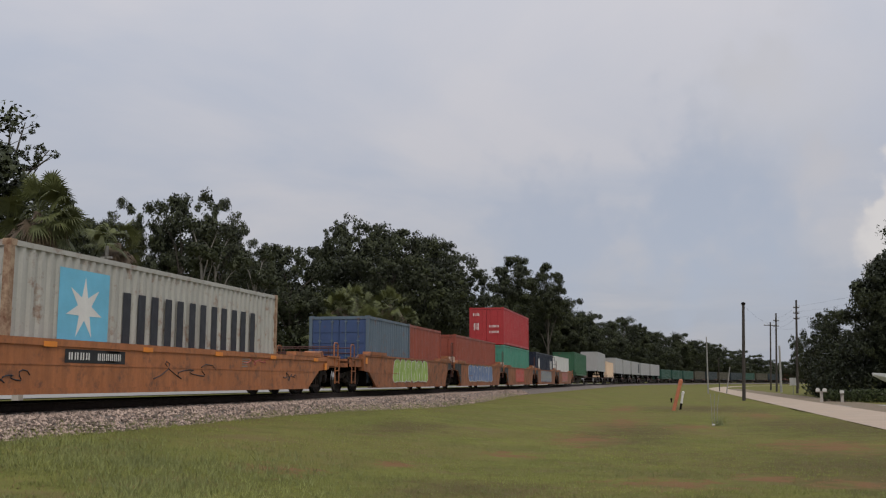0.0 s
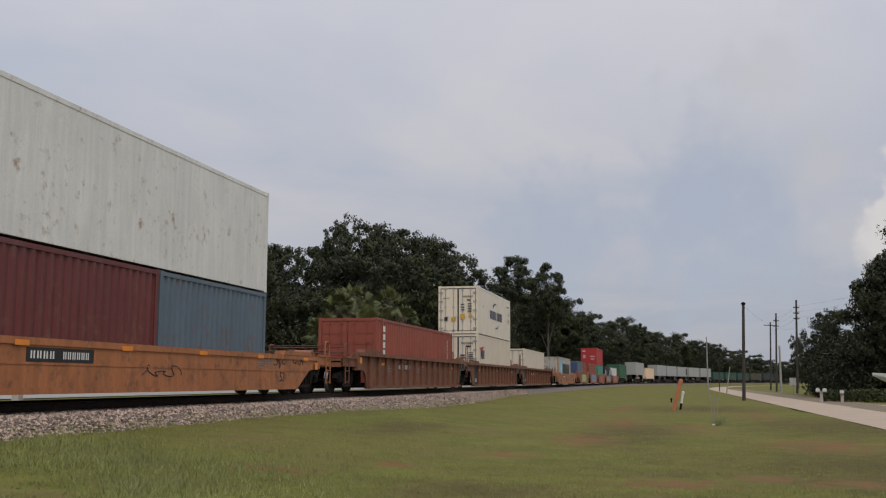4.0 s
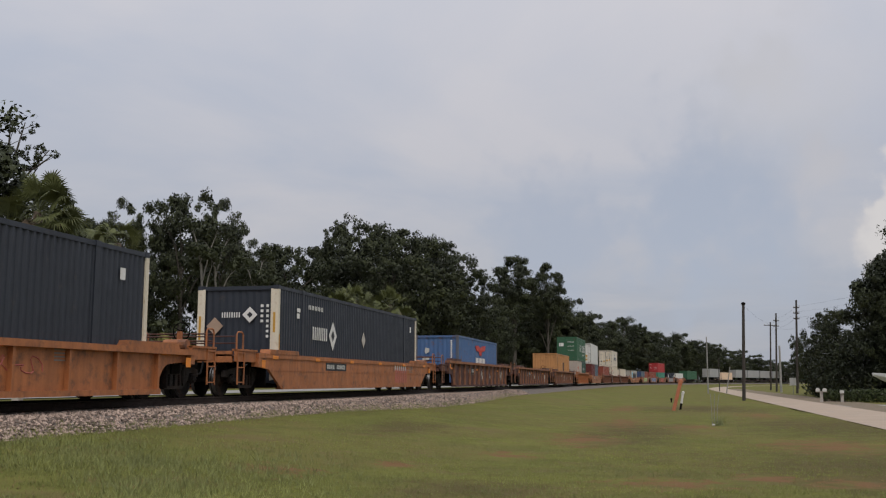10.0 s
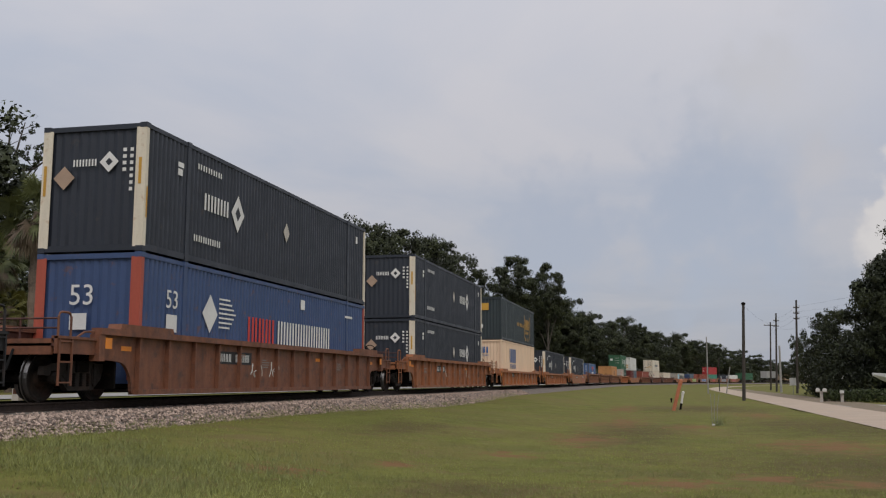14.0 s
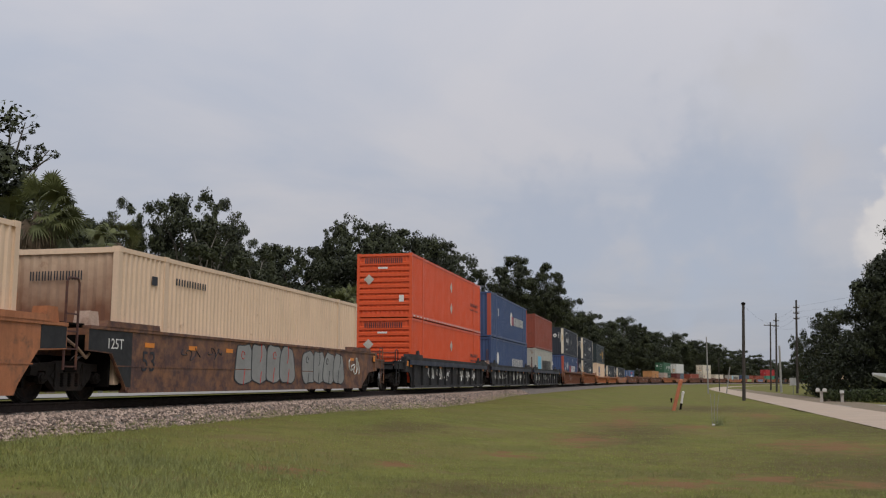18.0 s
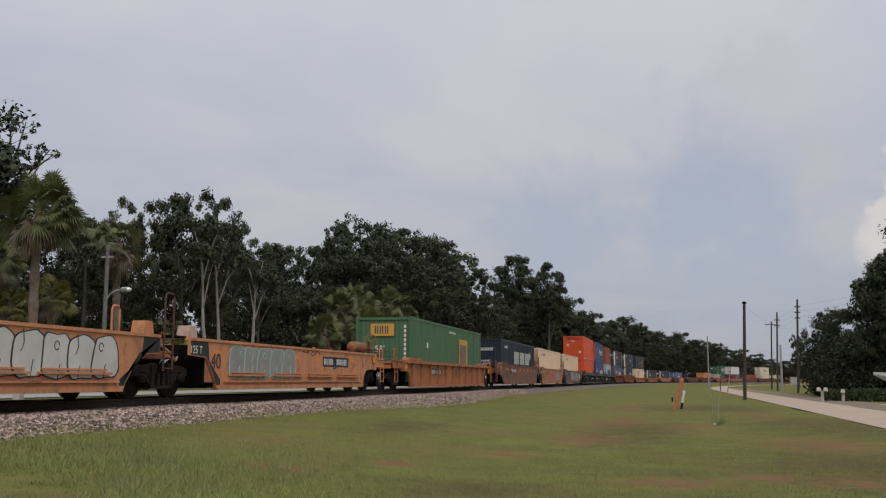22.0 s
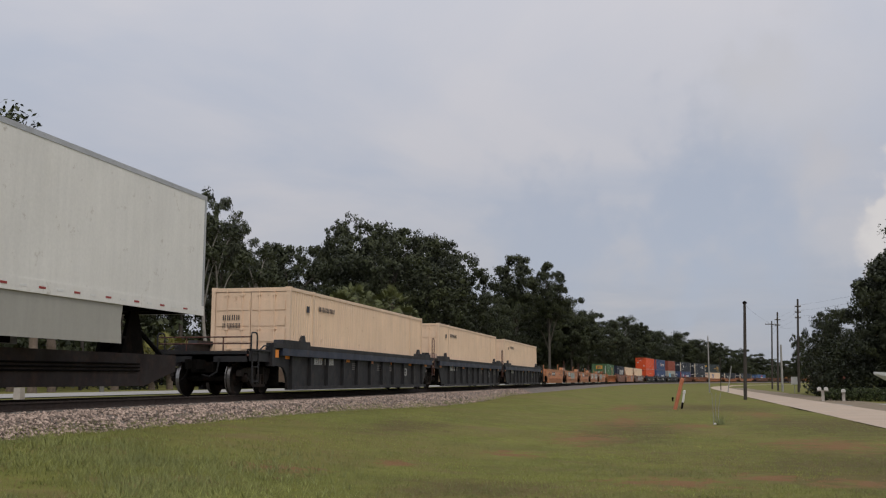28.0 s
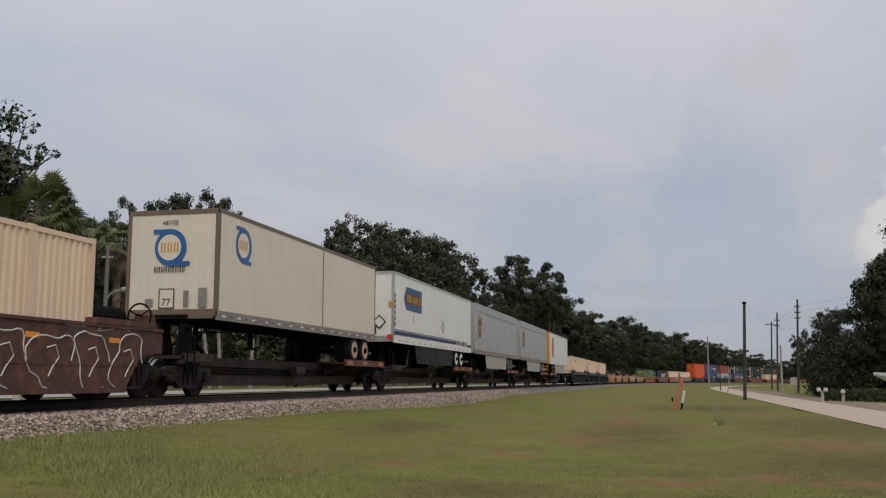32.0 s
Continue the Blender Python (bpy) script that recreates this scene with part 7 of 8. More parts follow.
def oak_shapes(seed, h, spread, clumps, per, size, dome=True, sparse=1.0, tip_clumps=2, centre=0.50, rise=0.47):
    rng = np.random.default_rng(seed)
    trunk, tips = limb_mesh("trunk", h, spread * 0.8, rng, BARK, 0.035 * h ** 0.9 * 0.7, 9, 0, 0.35 if dome else 0.45)
    cs = []
    for t in tips:
        for k in range(tip_clumps):
            cs.append((t.x + rng.uniform(-0.8, 0.8), t.y + rng.uniform(-0.8, 0.8), t.z + rng.uniform(-0.3, 0.8), rng.uniform(0.8, 1.5) * sparse))
    if dome:
        # a dark heart, then billowing lobes over it with gaps between them
        for k in range(clumps // 5):
            a, e, r = rng.uniform(0, 6.283), math.asin(rng.uniform(-0.8, 0.85)), rng.uniform(0.25, 0.80)
            cs.append((math.cos(a) * math.cos(e) * spread * r, math.sin(a) * math.cos(e) * spread * r, h * centre + math.sin(e) * h * rise * r, rng.uniform(1.0, 1.6)))
        while len(cs) < clumps:
            a, e = rng.uniform(0, 6.283), math.asin(rng.uniform(-0.65, 1.0))
            bump = (0.84 + 0.14 * rng.random()) * (1 + 0.08 * math.sin(3 * a + seed) + 0.07 * math.sin(5 * e + 2 * a))
            lx, ly, lz = math.cos(a) * math.cos(e) * spread * bump, math.sin(a) * math.cos(e) * spread * bump, h * centre + math.sin(e) * h * rise * bump
            big = spread * rng.uniform(0.12, 0.22)
            for q in range(7):
                b, f = rng.uniform(0, 6.283), math.asin(rng.uniform(-0.35, 1.0))
                cs.append((lx + math.cos(b) * math.cos(f) * big, ly + math.sin(b) * math.cos(f) * big, lz + math.sin(f) * big * 0.7, rng.uniform(0.45, 0.95)))
    while len(cs) < clumps:
        a, q = rng.uniform(0, 6.283), rng.uniform(0, 1)
        z = rng.uniform(0.35, 1.0)
        rr = spread * (0.45 + 0.55 * math.sin(math.pi * min(1.0, 1.15 - z))) * math.sqrt(q) * (1 + 0.3 * math.sin(5 * z * 3 + a * 2 + seed))
        big = rng.uniform(0.5, 1.0)
        for w in range(4):
            cs.append((math.cos(a) * rr + rng.normal() * big * 0.6, math.sin(a) * rr + rng.normal() * big * 0.6, h * z + rng.normal() * big * 0.4, rng.uniform(0.4, 0.85) * sparse))
    return trunk, leaf_mesh("crown", cs, OAK_LEAF if dome or seed % 2 else PINE_LEAF, per, size, rng, 0.75, (0, 0, h * (centre if dome else 0.6)))


TREE_SHAPES = {
    "oak_a": oak_shapes(3, 20, 9.5, 980, 60, 0.19),
    "oak_b": oak_shapes(7, 16, 7.0, 520, 62, 0.18),
    "tall_a": oak_shapes(4, 18, 4.2, 220, 70, 0.165, False, 1.0),
    "tall_b": oak_shapes(11, 17, 4.8, 240, 70, 0.165, False, 1.0),
    "pine_a": oak_shapes(20, 24, 4.6, 520, 56, 0.19, True, 0.8, 2, 0.68, 0.30),
    "dense_a": oak_shapes(23, 18, 5.2, 430, 62, 0.20, True, 1.0, 2, 0.53, 0.45),
}
KINDS = {"oak_a": "broad dark green live oak with a domed crown", "oak_b": "rounded dark green oak tree", "tall_a": "tall narrow broadleaf tree with an open crown",
         "tall_b": "tall broadleaf tree with ragged crown", "pine_a": "tall pine with a rounded dark crown", "dense_a": "tall dense dark green broadleaf tree"}


def plan(px_angle, dist):
    """Plan point at a bearing (degrees right of straight along the track) and a distance from the camera."""
    a = radians(px_angle)
    return math.sin(a) * dist, math.cos(a) * dist


def tree(kind, bearing, dist, height, width=1.0, turn=0.0):
    base_h = {"oak_a": 20, "oak_b": 16, "tall_a": 18, "tall_b": 17, "pine_a": 24, "dense_a": 18}[kind]
    k = height / base_h
    x, y = plan(bearing, dist)
    t = thing("tree", KINDS[kind], "tree", "trees along the line")
    t.matrix_basis = Matrix.Translation((x, y, ground_z(x, y) - 0.1)) @ Matrix.Rotation(radians(turn), 4, "Z")
    tr, cr = TREE_SHAPES[kind]
    sc = Matrix.Diagonal((k * width, k * width, k, 1))
    put("trunk", tr, t, sc)
    put("crown", cr, t, sc)
    return t


def bearing(px):
    return math.degrees(math.atan((px - 784) / 1743.5)) - 13.04


random.seed(5)
planted = []


def plant(rows):
    """Trees given as (kind, bearing column, distance, height, width)."""
    for k, px, dist, h, w in rows:
        planted.append(tree(k, bearing(px), dist, h, w, 47.0 * len(planted)))


# wood behind the palms
plant((
       ("tall_a", -112, 70, 18.6, 0.72), ("oak_b", -190, 66, 17, 1.2), ("tall_b", 150, 78, 12.8, 0.8),
       ("tall_a", 215, 84, 15.2, 0.6), ("oak_b", 165, 95, 14.6, 0.8), ("oak_b", 20, 98, 15.5, 1.0), ("tall_b", 318, 84, 16.7, 0.68),
       ("tall_a", 390, 88, 16.4, 0.62), ("oak_b", 262, 100, 14.0, 0.7), ("tall_b", 362, 98, 16.0, 0.7), ("tall_a", 456, 104, 15.0, 0.75),
       ("oak_b", 515, 116, 16.0, 0.85), ("tall_b", 490, 124, 15.6, 0.8), ("oak_b", 440, 120, 14.5, 0.9),
))
# great oaks and the pines
plant((
       ("oak_a", 694, 122, 19.6, 1.0), ("oak_a", 632, 134, 22.4, 0.66), ("oak_a", 756, 138, 20.6, 0.84), ("oak_b", 556, 140, 19.2, 0.75),
       ("oak_b", 828, 162, 16.6, 0.6), ("pine_a", 910, 192, 24.8, 0.95), ("pine_a", 969, 200, 24.3, 0.72), ("oak_b", 880, 178, 15.0, 0.7),
       ("oak_a", 930, 215, 19.5, 0.8), ("oak_b", 975, 230, 18, 1.0), ("dense_a", 868, 170, 14.0, 0.8), ("dense_a", 905, 205, 16.5, 1.2),
       ("dense_a", 950, 220, 18.5, 1.2), ("dense_a", 995, 240, 18.0, 1.2),
))
# tree line round the curve
plant((
       ("dense_a", 1008, 222, 19.5, 0.75), ("dense_a", 1036, 244, 17.6, 0.9), ("oak_b", 1020, 262, 17.0, 1.1), ("oak_b", 1068, 275, 16.6, 0.9),
       ("oak_b", 1100, 296, 18.9, 0.95), ("oak_b", 1130, 320, 17.6, 1.0), ("oak_b", 1162, 345, 17.0, 1.1), ("dense_a", 1203, 372, 18.6, 1.1),
       ("dense_a", 1080, 285, 16.8, 1.0), ("dense_a", 1115, 330, 19.0, 1.0), ("dense_a", 1148, 350, 18.0, 1.2), ("oak_b", 1185, 390, 17.5, 1.1),
       ("oak_b", 1232, 410, 16.5, 1.2), ("dense_a", 1262, 430, 17.2, 1.2), ("dense_a", 1240, 440, 16.5, 1.5), ("oak_b", 1285, 470, 14.5, 1.2),
       ("dense_a", 1302, 520, 16.8, 1.2), ("dense_a", 1332, 560, 15.5, 1.3), ("oak_b", 1350, 610, 13.0, 1.5), ("oak_b", 1385, 640, 12.5, 1.6),
       ("oak_b", 1312, 640, 15.0, 1.5), ("oak_b", 1388, 470, 9.5, 1.2),
))
# by the road
plant((
       ("tall_b", 1462, 118, 9.6, 0.85), ("oak_b", 1490, 114, 8.8, 0.62), ("tall_a", 1566, 108, 14.2, 0.66), ("oak_b", 1545, 124, 10.6, 0.75),
       ("oak_b", 1600, 104, 14.2, 0.8), ("oak_b", 1440, 165, 8.6, 0.7), ("tall_b", 1408, 215, 11.2, 0.5), ("oak_b", 1580, 96, 9.0, 0.7),
       ("oak_b", 1660, 98, 15.0, 1.0), ("oak_b", 1425, 300, 9.0, 1.0),
))



def palm_shapes(seed, h, fronds=46, dead=14):
    rng = np.random.default_rng(seed)
    bm = bm_new()
    pts, rad = [], []
    for k in range(15):
        z = h * k / 14
        pts.append((0.12 * math.sin(z * 0.5 + seed), 0.10 * math.sin(z * 0.4), z - 0.2))
        rad.append(0.20 + 0.05 * (k % 2) * (1 if k > 6 else 0.3) + 0.05 * (k == 0))
    tube(bm, pts, rad, 10)
    trunk = bpy.data.meshes.new("trunk")
    bm.to_mesh(trunk)
    bm.free()
    trunk.materials.append(PALM_BARK)
    crown_at = Vector((pts[-1][0], pts[-1][1], h - 0.2))

    def fan_mesh(name, mat, specs):
        verts, faces = [], []

        def add(p, q, r, w):
            n = len(verts)
            verts.extend([tuple(p - w * 0.5), tuple(p + w * 0.5), tuple(q + w), tuple(q - w), tuple(r)])
            faces.extend([(n, n + 1, n + 2, n + 3), (n + 3, n + 2, n + 4)])
        for a, e, stem, blade, droop in specs:
            d = Vector((math.cos(a) * math.cos(e), math.sin(a) * math.cos(e), math.sin(e)))
            side = Vector((-math.sin(a), math.cos(a), 0))
            side = (Matrix.Rotation(rng.uniform(-1.1, 1.1), 3, d) @ side)
            c = crown_at + d * stem - Vector((0, 0, 1)) * stem * stem * 0.14 * droop
            add(crown_at, crown_at.lerp(c, 0.5) + Vector((0, 0, 0.06)), c, side * 0.022)
            # the fan folds down over its own midrib
            lead = (d - Vector((0, 0, 1)) * 0.35 * droop).normalized()
            up = (side.cross(lead)).normalized()
            up = up if up.z > 0 else -up
            m = 21
            for q in range(m):
                t = (q / (m - 1) - 0.5) * 4.0
                ln = blade * (1 - 0.09 * abs(t)) * rng.uniform(0.85, 1.1)
                dv = (lead * math.cos(t) + side * math.sin(t) - up * 0.22 * abs(math.sin(t))).normalized()
                p1 = c + dv * ln * 0.55
                p2 = p1 + dv * ln * 0.40 - Vector((0, 0, 1)) * ln * (0.12 + 0.26 * droop) * rng.uniform(0.5, 1.2)
                add(c, p1, p2, dv.cross(up).normalized() * 0.034)
        me = bpy.data.meshes.new(name)
        me.from_pydata(verts, [], faces)
        me.materials.append(mat)
        return me
    green = [(rng.uniform(0, 6.283), rng.uniform(-0.75, 1.45), rng.uniform(0.75, 1.45), rng.uniform(0.66, 0.92), rng.uniform(0.1, 1.1)) for _ in range(fronds)]
    brown = [(rng.uniform(0, 6.283), rng.uniform(-1.35, -0.45), rng.uniform(0.6, 1.15), rng.uniform(0.6, 0.9), 1.5) for _ in range(dead)]
    return trunk, fan_mesh("crown", PALM_LEAF, green), fan_mesh("dead_fronds", DEAD_LEAF, brown)


PALM_SHAPES = [palm_shapes(2, 9.0, 58, 26), palm_shapes(5, 9.0, 52, 20), palm_shapes(13, 9.0, 24, 44)]
for i, (v, px, dist, h, w) in enumerate(((0, 58, 50, 8.8, 1.04), (2, 205, 60, 8.8, 0.95), (1, 600, 84, 7.0, 0.92), (0, 628, 90, 8.2, 0.80), (1, 690, 86, 7.4, 0.92),
                                         (1, 575, 82, 5.0, 0.9), (0, -20, 56, 7.2, 0.9), (1, 716, 92, 6.6, 0.8), (1, 655, 80, 5.2, 1.0))):
    x, y = plan(bearing(px), dist)
    t = thing("palm_tree", "cabbage palm with fan fronds and a ragged skirt of dead leaves", "palm", "cabbage palms behind the tracks")
    t.matrix_basis = Matrix.Translation((x, y, ground_z(x, y) - 0.05)) @ Matrix.Rotation(1.3 * i, 4, "Z")
    tr, cr, de = PALM_SHAPES[v]
    z = h / 9.0
    put("trunk", tr, t, Matrix.Diagonal((1, 1, z, 1)))
    m = Matrix.Translation((0, 0, (h - 9.0))) @ Matrix.Translation((0, 0, 9)) @ Matrix.Diagonal((w * 1.12, w * 1.12, w * 1.12, 1)) @ Matrix.Translation((0, 0, -9))
    put("crown", cr, t, m)
    put("dead_fronds", de, t, m)

# open-crowned tree with long bare limbs behind the first palm
rng = np.random.default_rng(41)
x, y = plan(bearing(-44), 72)
t = thing("tree", "tall open tree with long bare forked limbs and small leaf tufts", "tree", "trees along the line")
t.matrix_basis = Matrix.Translation((x, y, ground_z(x, y) - 0.1)) @ Matrix.Rotation(radians(17), 4, "Z")
bm = bm_new()
tube(bm, [(0, 0, -0.3), (0.1, 0, 6.0), (0.5, 0, 11.0), (1.0, 0, 15.0)], [0.34, 0.28, 0.22, 0.15], 8)
tufts = []
for ax, az, bx, bz in ((0.8, 13.2, 3.9, 16.4), (0.9, 14.0, 2.6, 18.0), (1.0, 14.4, 1.4, 18.2), (0.6, 12.2, 3.4, 15.0), (0.5, 11.0, -1.5, 15.5), (1.6, 14.6, 4.3, 15.9)):
    a, b = Vector((ax, 0, az)), Vector((bx, rng.uniform(-1, 1), bz))
    m = a.lerp(b, 0.5) + Vector((0.25, 0, -0.35))
    tube(bm, [a, m, b], [0.11, 0.08, 0.03], 6)
    for q in range(7):
        f = rng.uniform(0.35, 1.0)
        o = (a.lerp(m, f * 2) if f < 0.5 else m.lerp(b, f * 2 - 1))
        e = o + Vector((rng.uniform(-0.9, 1.0), rng.uniform(-0.8, 0.8), rng.uniform(-0.2, 1.0)))
        tube(bm, [o, e], [0.03, 0.012], 4)
        tufts.append((e.x, e.y, e.z, rng.uniform(0.20, 0.42)))
part("trunk", bm, BARK, t)
put("crown", leaf_mesh("crown", tufts, OAK_LEAF, 22, 0.13, rng, 0.8), t)
# slender pale trunks in front of the wood
for i, (px, dist, h, lean) in enumerate(((372, 74, 13.5, -0.07), (392, 76, 14.5, -0.05), (444, 78, 12.0, 0.02))):
    rng = np.random.default_rng(60 + i)
    me, tips = limb_mesh("trunk", h, 1.8, rng, PALE_BARK, 0.16, 5, lean, 0.6)
    x, y = plan(bearing(px), dist)
    t = thing("tree", "slender pale-barked tree with thin upper branches", "tree", "trees along the line")
    t.matrix_basis = Matrix.Translation((x, y, ground_z(x, y) - 0.1)) @ Matrix.Rotation(radians(-13 + 20 * i), 4, "Z")
    put("trunk", me, t)
    put("crown", leaf_mesh("crown", [(q.x, q.y, q.z, 0.8) for q in tips], OAK_LEAF, 60, 0.16, rng), t)
# yellowing low palm
me = palm_shapes(8, 9.0, 40, 16)
me[1].materials.clear()
me[1].materials.append(YELLOW_LEAF)
for px, dist, h, w in ((92, 53, 4.9, 0.72), (20, 56, 4.6, 0.7), (300, 66, 2.6, 0.75), (338, 70, 2.3, 0.7), (268, 64, 2.0, 0.7)):
    x, y = plan(bearing(px), dist)
    t = thing("palm_tree", "low cabbage palm with yellowing fronds", "palm", "cabbage palms behind the tracks")
    t.matrix_basis = Matrix.Translation((x, y, ground_z(x, y) - 0.05))
    put("trunk", me[0], t, Matrix.Diagonal((1, 1, h / 9.0, 1)))
    m = Matrix.Translation((0, 0, h)) @ Matrix.Diagonal((w, w, w, 1)) @ Matrix.Translation((0, 0, -9))
    put("crown", me[1], t, m)
    put("dead_fronds", me[2], t, m)

# low growth under the trees, one sheet of leaves each side
rng = np.random.default_rng(9)
cl = []
for s in np.arange(-10, 330, 1.1):
    for q in range(5):
        off = -rng.uniform(20, 40 if s < 120 else 46) - 0.02 * max(s - 60, 0)
        x, y, _ = track(s + rng.uniform(-0.6, 0.6), off)
        tall = 1.2 + (5.5 + 3.0 * ease(45, 90, s)) * (0.5 + 0.5 * noise.noise((x * 0.11, y * 0.11, 4.0))) * (0.35 + 0.65 * min(1, max(0.0, (-off - 19) / 9)))
        cl.append((x, y, ground_z(x, y) + rng.uniform(0.1, 1.0) * tall, rng.uniform(0.6, 1.5)))
for s in np.arange(-5, 340, 1.6):
    for q in range(5):
        x, y, _ = track(s + rng.uniform(-0.8, 0.8), -rng.uniform(40, 58))
        cl.append((x, y, ground_z(x, y) + rng.uniform(0.3, 8.5), rng.uniform(1.0, 1.8)))
# The thicket takes the darkened leaves, so gaps in the wood look shaded.
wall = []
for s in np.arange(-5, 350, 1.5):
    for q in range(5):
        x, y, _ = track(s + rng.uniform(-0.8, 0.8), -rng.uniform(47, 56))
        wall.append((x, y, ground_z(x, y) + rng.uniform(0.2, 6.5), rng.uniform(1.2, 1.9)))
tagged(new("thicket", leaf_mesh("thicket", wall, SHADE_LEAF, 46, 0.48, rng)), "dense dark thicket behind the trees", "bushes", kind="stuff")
tagged(new("undergrowth", leaf_mesh("undergrowth", cl, BUSH_LEAF, 44, 0.26, rng)), "dense dark green shrubs and vines under the trees", "bushes", kind="stuff")
cl = []
for s in np.arange(330, 700, 4.0):
    for q in range(7):
        x, y, _ = track(s + rng.uniform(-2, 2), -rng.uniform(18, 60))
        cl.append((x, y, rng.uniform(0.5, 9.0), rng.uniform(1.5, 3.2)))
tagged(new("far_wood", leaf_mesh("far_wood", cl, OAK_LEAF, 70, 0.5, rng)), "dark distant wood behind the curve", "woods", kind="stuff")
# Roadside shrubs in the same darkened leaves: shade under the crowns, as colour.
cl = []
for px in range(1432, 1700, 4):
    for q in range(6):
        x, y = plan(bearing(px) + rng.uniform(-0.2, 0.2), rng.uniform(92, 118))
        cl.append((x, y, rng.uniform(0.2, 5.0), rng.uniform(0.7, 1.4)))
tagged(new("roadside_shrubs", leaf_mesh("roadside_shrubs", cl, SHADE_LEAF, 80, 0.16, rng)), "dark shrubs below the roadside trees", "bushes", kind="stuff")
# ---- poles, lamps and small things ----
POLE_WOOD = material("weathered_pole", (0.050, 0.042, 0.036), 0.95, 0, 0.25, 2, 20, 0.6, 20)
DIM_POLE = material("weathered_grey_pole", (0.15, 0.145, 0.13), 0.9, 0, 0.2, 2, 20, 0.3, 20)
GREY_POLE = material("grey_pole", (0.30, 0.29, 0.27), 0.8, 0, 0.2, 2, 20, 0.3, 20)
LAMP_GREY = material("lamp_aluminium", (0.50, 0.50, 0.48), 0.4, 0.7, 0.1)
MARK_ORANGE = material("orange_marker_plastic", (0.46, 0.155, 0.075), 0.5, 0, 0.12, 3, 30, 0, 30, (0.35, 0.2, 0.12), 0.2)
MARK_WHITE = material("white_marker_plastic", (0.62, 0.60, 0.56), 0.5, 0, 0.12)
BOX_WHITE = material("painted_mailbox", (0.60, 0.59, 0.56), 0.6, 0, 0.1)
POST_STONE = material("mailbox_post", (0.42, 0.38, 0.34), 0.9, 0, 0.15)
HULL_WHITE = material("white_gelcoat", (0.75, 0.76, 0.76), 0.25, 0, 0.05)
GLASS_DARK = material("tinted_glass", (0.05, 0.06, 0.07), 0.1, 0, 0.05)


def spot(px, dist):
    x, y = plan(bearing(px), dist)
    return x, y, ground_z(x, y)


def pole(px, dist, h, r, label, name="utility_pole", mat=None, arms=(), lean=0.0):
    x, y, z = spot(px, dist)
    t = thing(name, label, "pole", "poles along the road")
    t.matrix_basis = pose(x, y, z, 0, lean, 0)
    bm = bm_new()
    tube(bm, [(0, 0, -0.3), (0, 0, h * 0.5), (0, 0, h)], [r, r * 0.9, r * 0.75], 10)
    part("shaft", bm, mat or POLE_WOOD, t)
    for az, w in arms:
        bm = bm_new()
        box(bm, -w, w, -0.06, 0.06, az, az + 0.11)
        a = part("crossarm", bm, mat or POLE_WOOD, t)
        for q in (-0.9, -0.35, 0.35, 0.9):
            bm = bm_new()
            lathe(bm, [(az + 0.11, 0.03), (az + 0.16, 0.06), (az + 0.22, 0.05), (az + 0.27, 0.025)], "z", 8, (q * w, 0, 0))
            part("insulator", bm, LAMP_GREY, a)
    return t


p = pole(1311, 80.0, 7.45, 0.14, "dark bare wooden pole at the edge of the road", lean=1.7)
bm = bm_new()
lathe(bm, [(7.40, 0.17), (7.53, 0.16), (7.59, 0.06)], "z", 10)
part("cap", bm, STEEL_DARK, p)
pole(1405, 131, 11.6, 0.15, "tall wooden utility pole with side brackets", arms=((10.6, 0.35), (9.9, 0.35), (9.2, 0.35)), lean=1.8)
pole(1369, 155, 11.6, 0.15, "tall wooden utility pole with brackets", arms=((10.4, 0.4), (9.6, 0.4)), lean=1.8)
pole(1359, 179, 11.6, 0.15, "wooden utility pole with a crossarm", arms=((11.0, 1.1),), lean=1.8)
pole(1377, 140, 6.2, 0.16, "short grey service pole", mat=GREY_POLE)
pole(1249, 124, 6.8, 0.09, "slim grey roadside pole", mat=GREY_POLE)
pole(1269, 150, 4.8, 0.07, "slim dark sign post", mat=POLE_WOOD)
pole(1281, 128, 3.3, 0.07, "leaning wooden stake by the line", mat=GREY_POLE, lean=9)
pole(146, 62, 7.6, 0.11, "thin dark wooden pole among the palms", name="wooden_pole")

# wires between the poles and out of sight
def wire(a, b, sag, name="overhead_wire"):
    pts = []
    for k in range(13):
        t = k / 12
        pts.append(tuple(a[i] + (b[i] - a[i]) * t - (sag * 4 * t * (1 - t) if i == 2 else 0) for i in range(3)))
    bm = bm_new()
    tube(bm, pts, 0.006, 4)
    w = part(name, bm, STEEL_DARK, None)
    return tagged(w, "thin dark overhead wire between poles", "wire", "overhead wires")


A, B, C = spot(1409, 131), spot(1372, 155), spot(1362, 179)
D = (26.0, 60.0, 0.0)
for h in (9.4, 10.1, 10.8):
    wire((A[0], A[1], A[2] + h), (B[0], B[1], B[2] + h), 0.3)
    wire((A[0], A[1], A[2] + h), (D[0], D[1], h + 0.4), 0.8)
    wire((B[0], B[1], B[2] + h), (C[0], C[1], C[2] + h), 0.3)
P = spot(1316, 80)
wire((P[0], P[1], P[2] + 7.3), (A[0], A[1], A[2] + 8.2), 0.9)

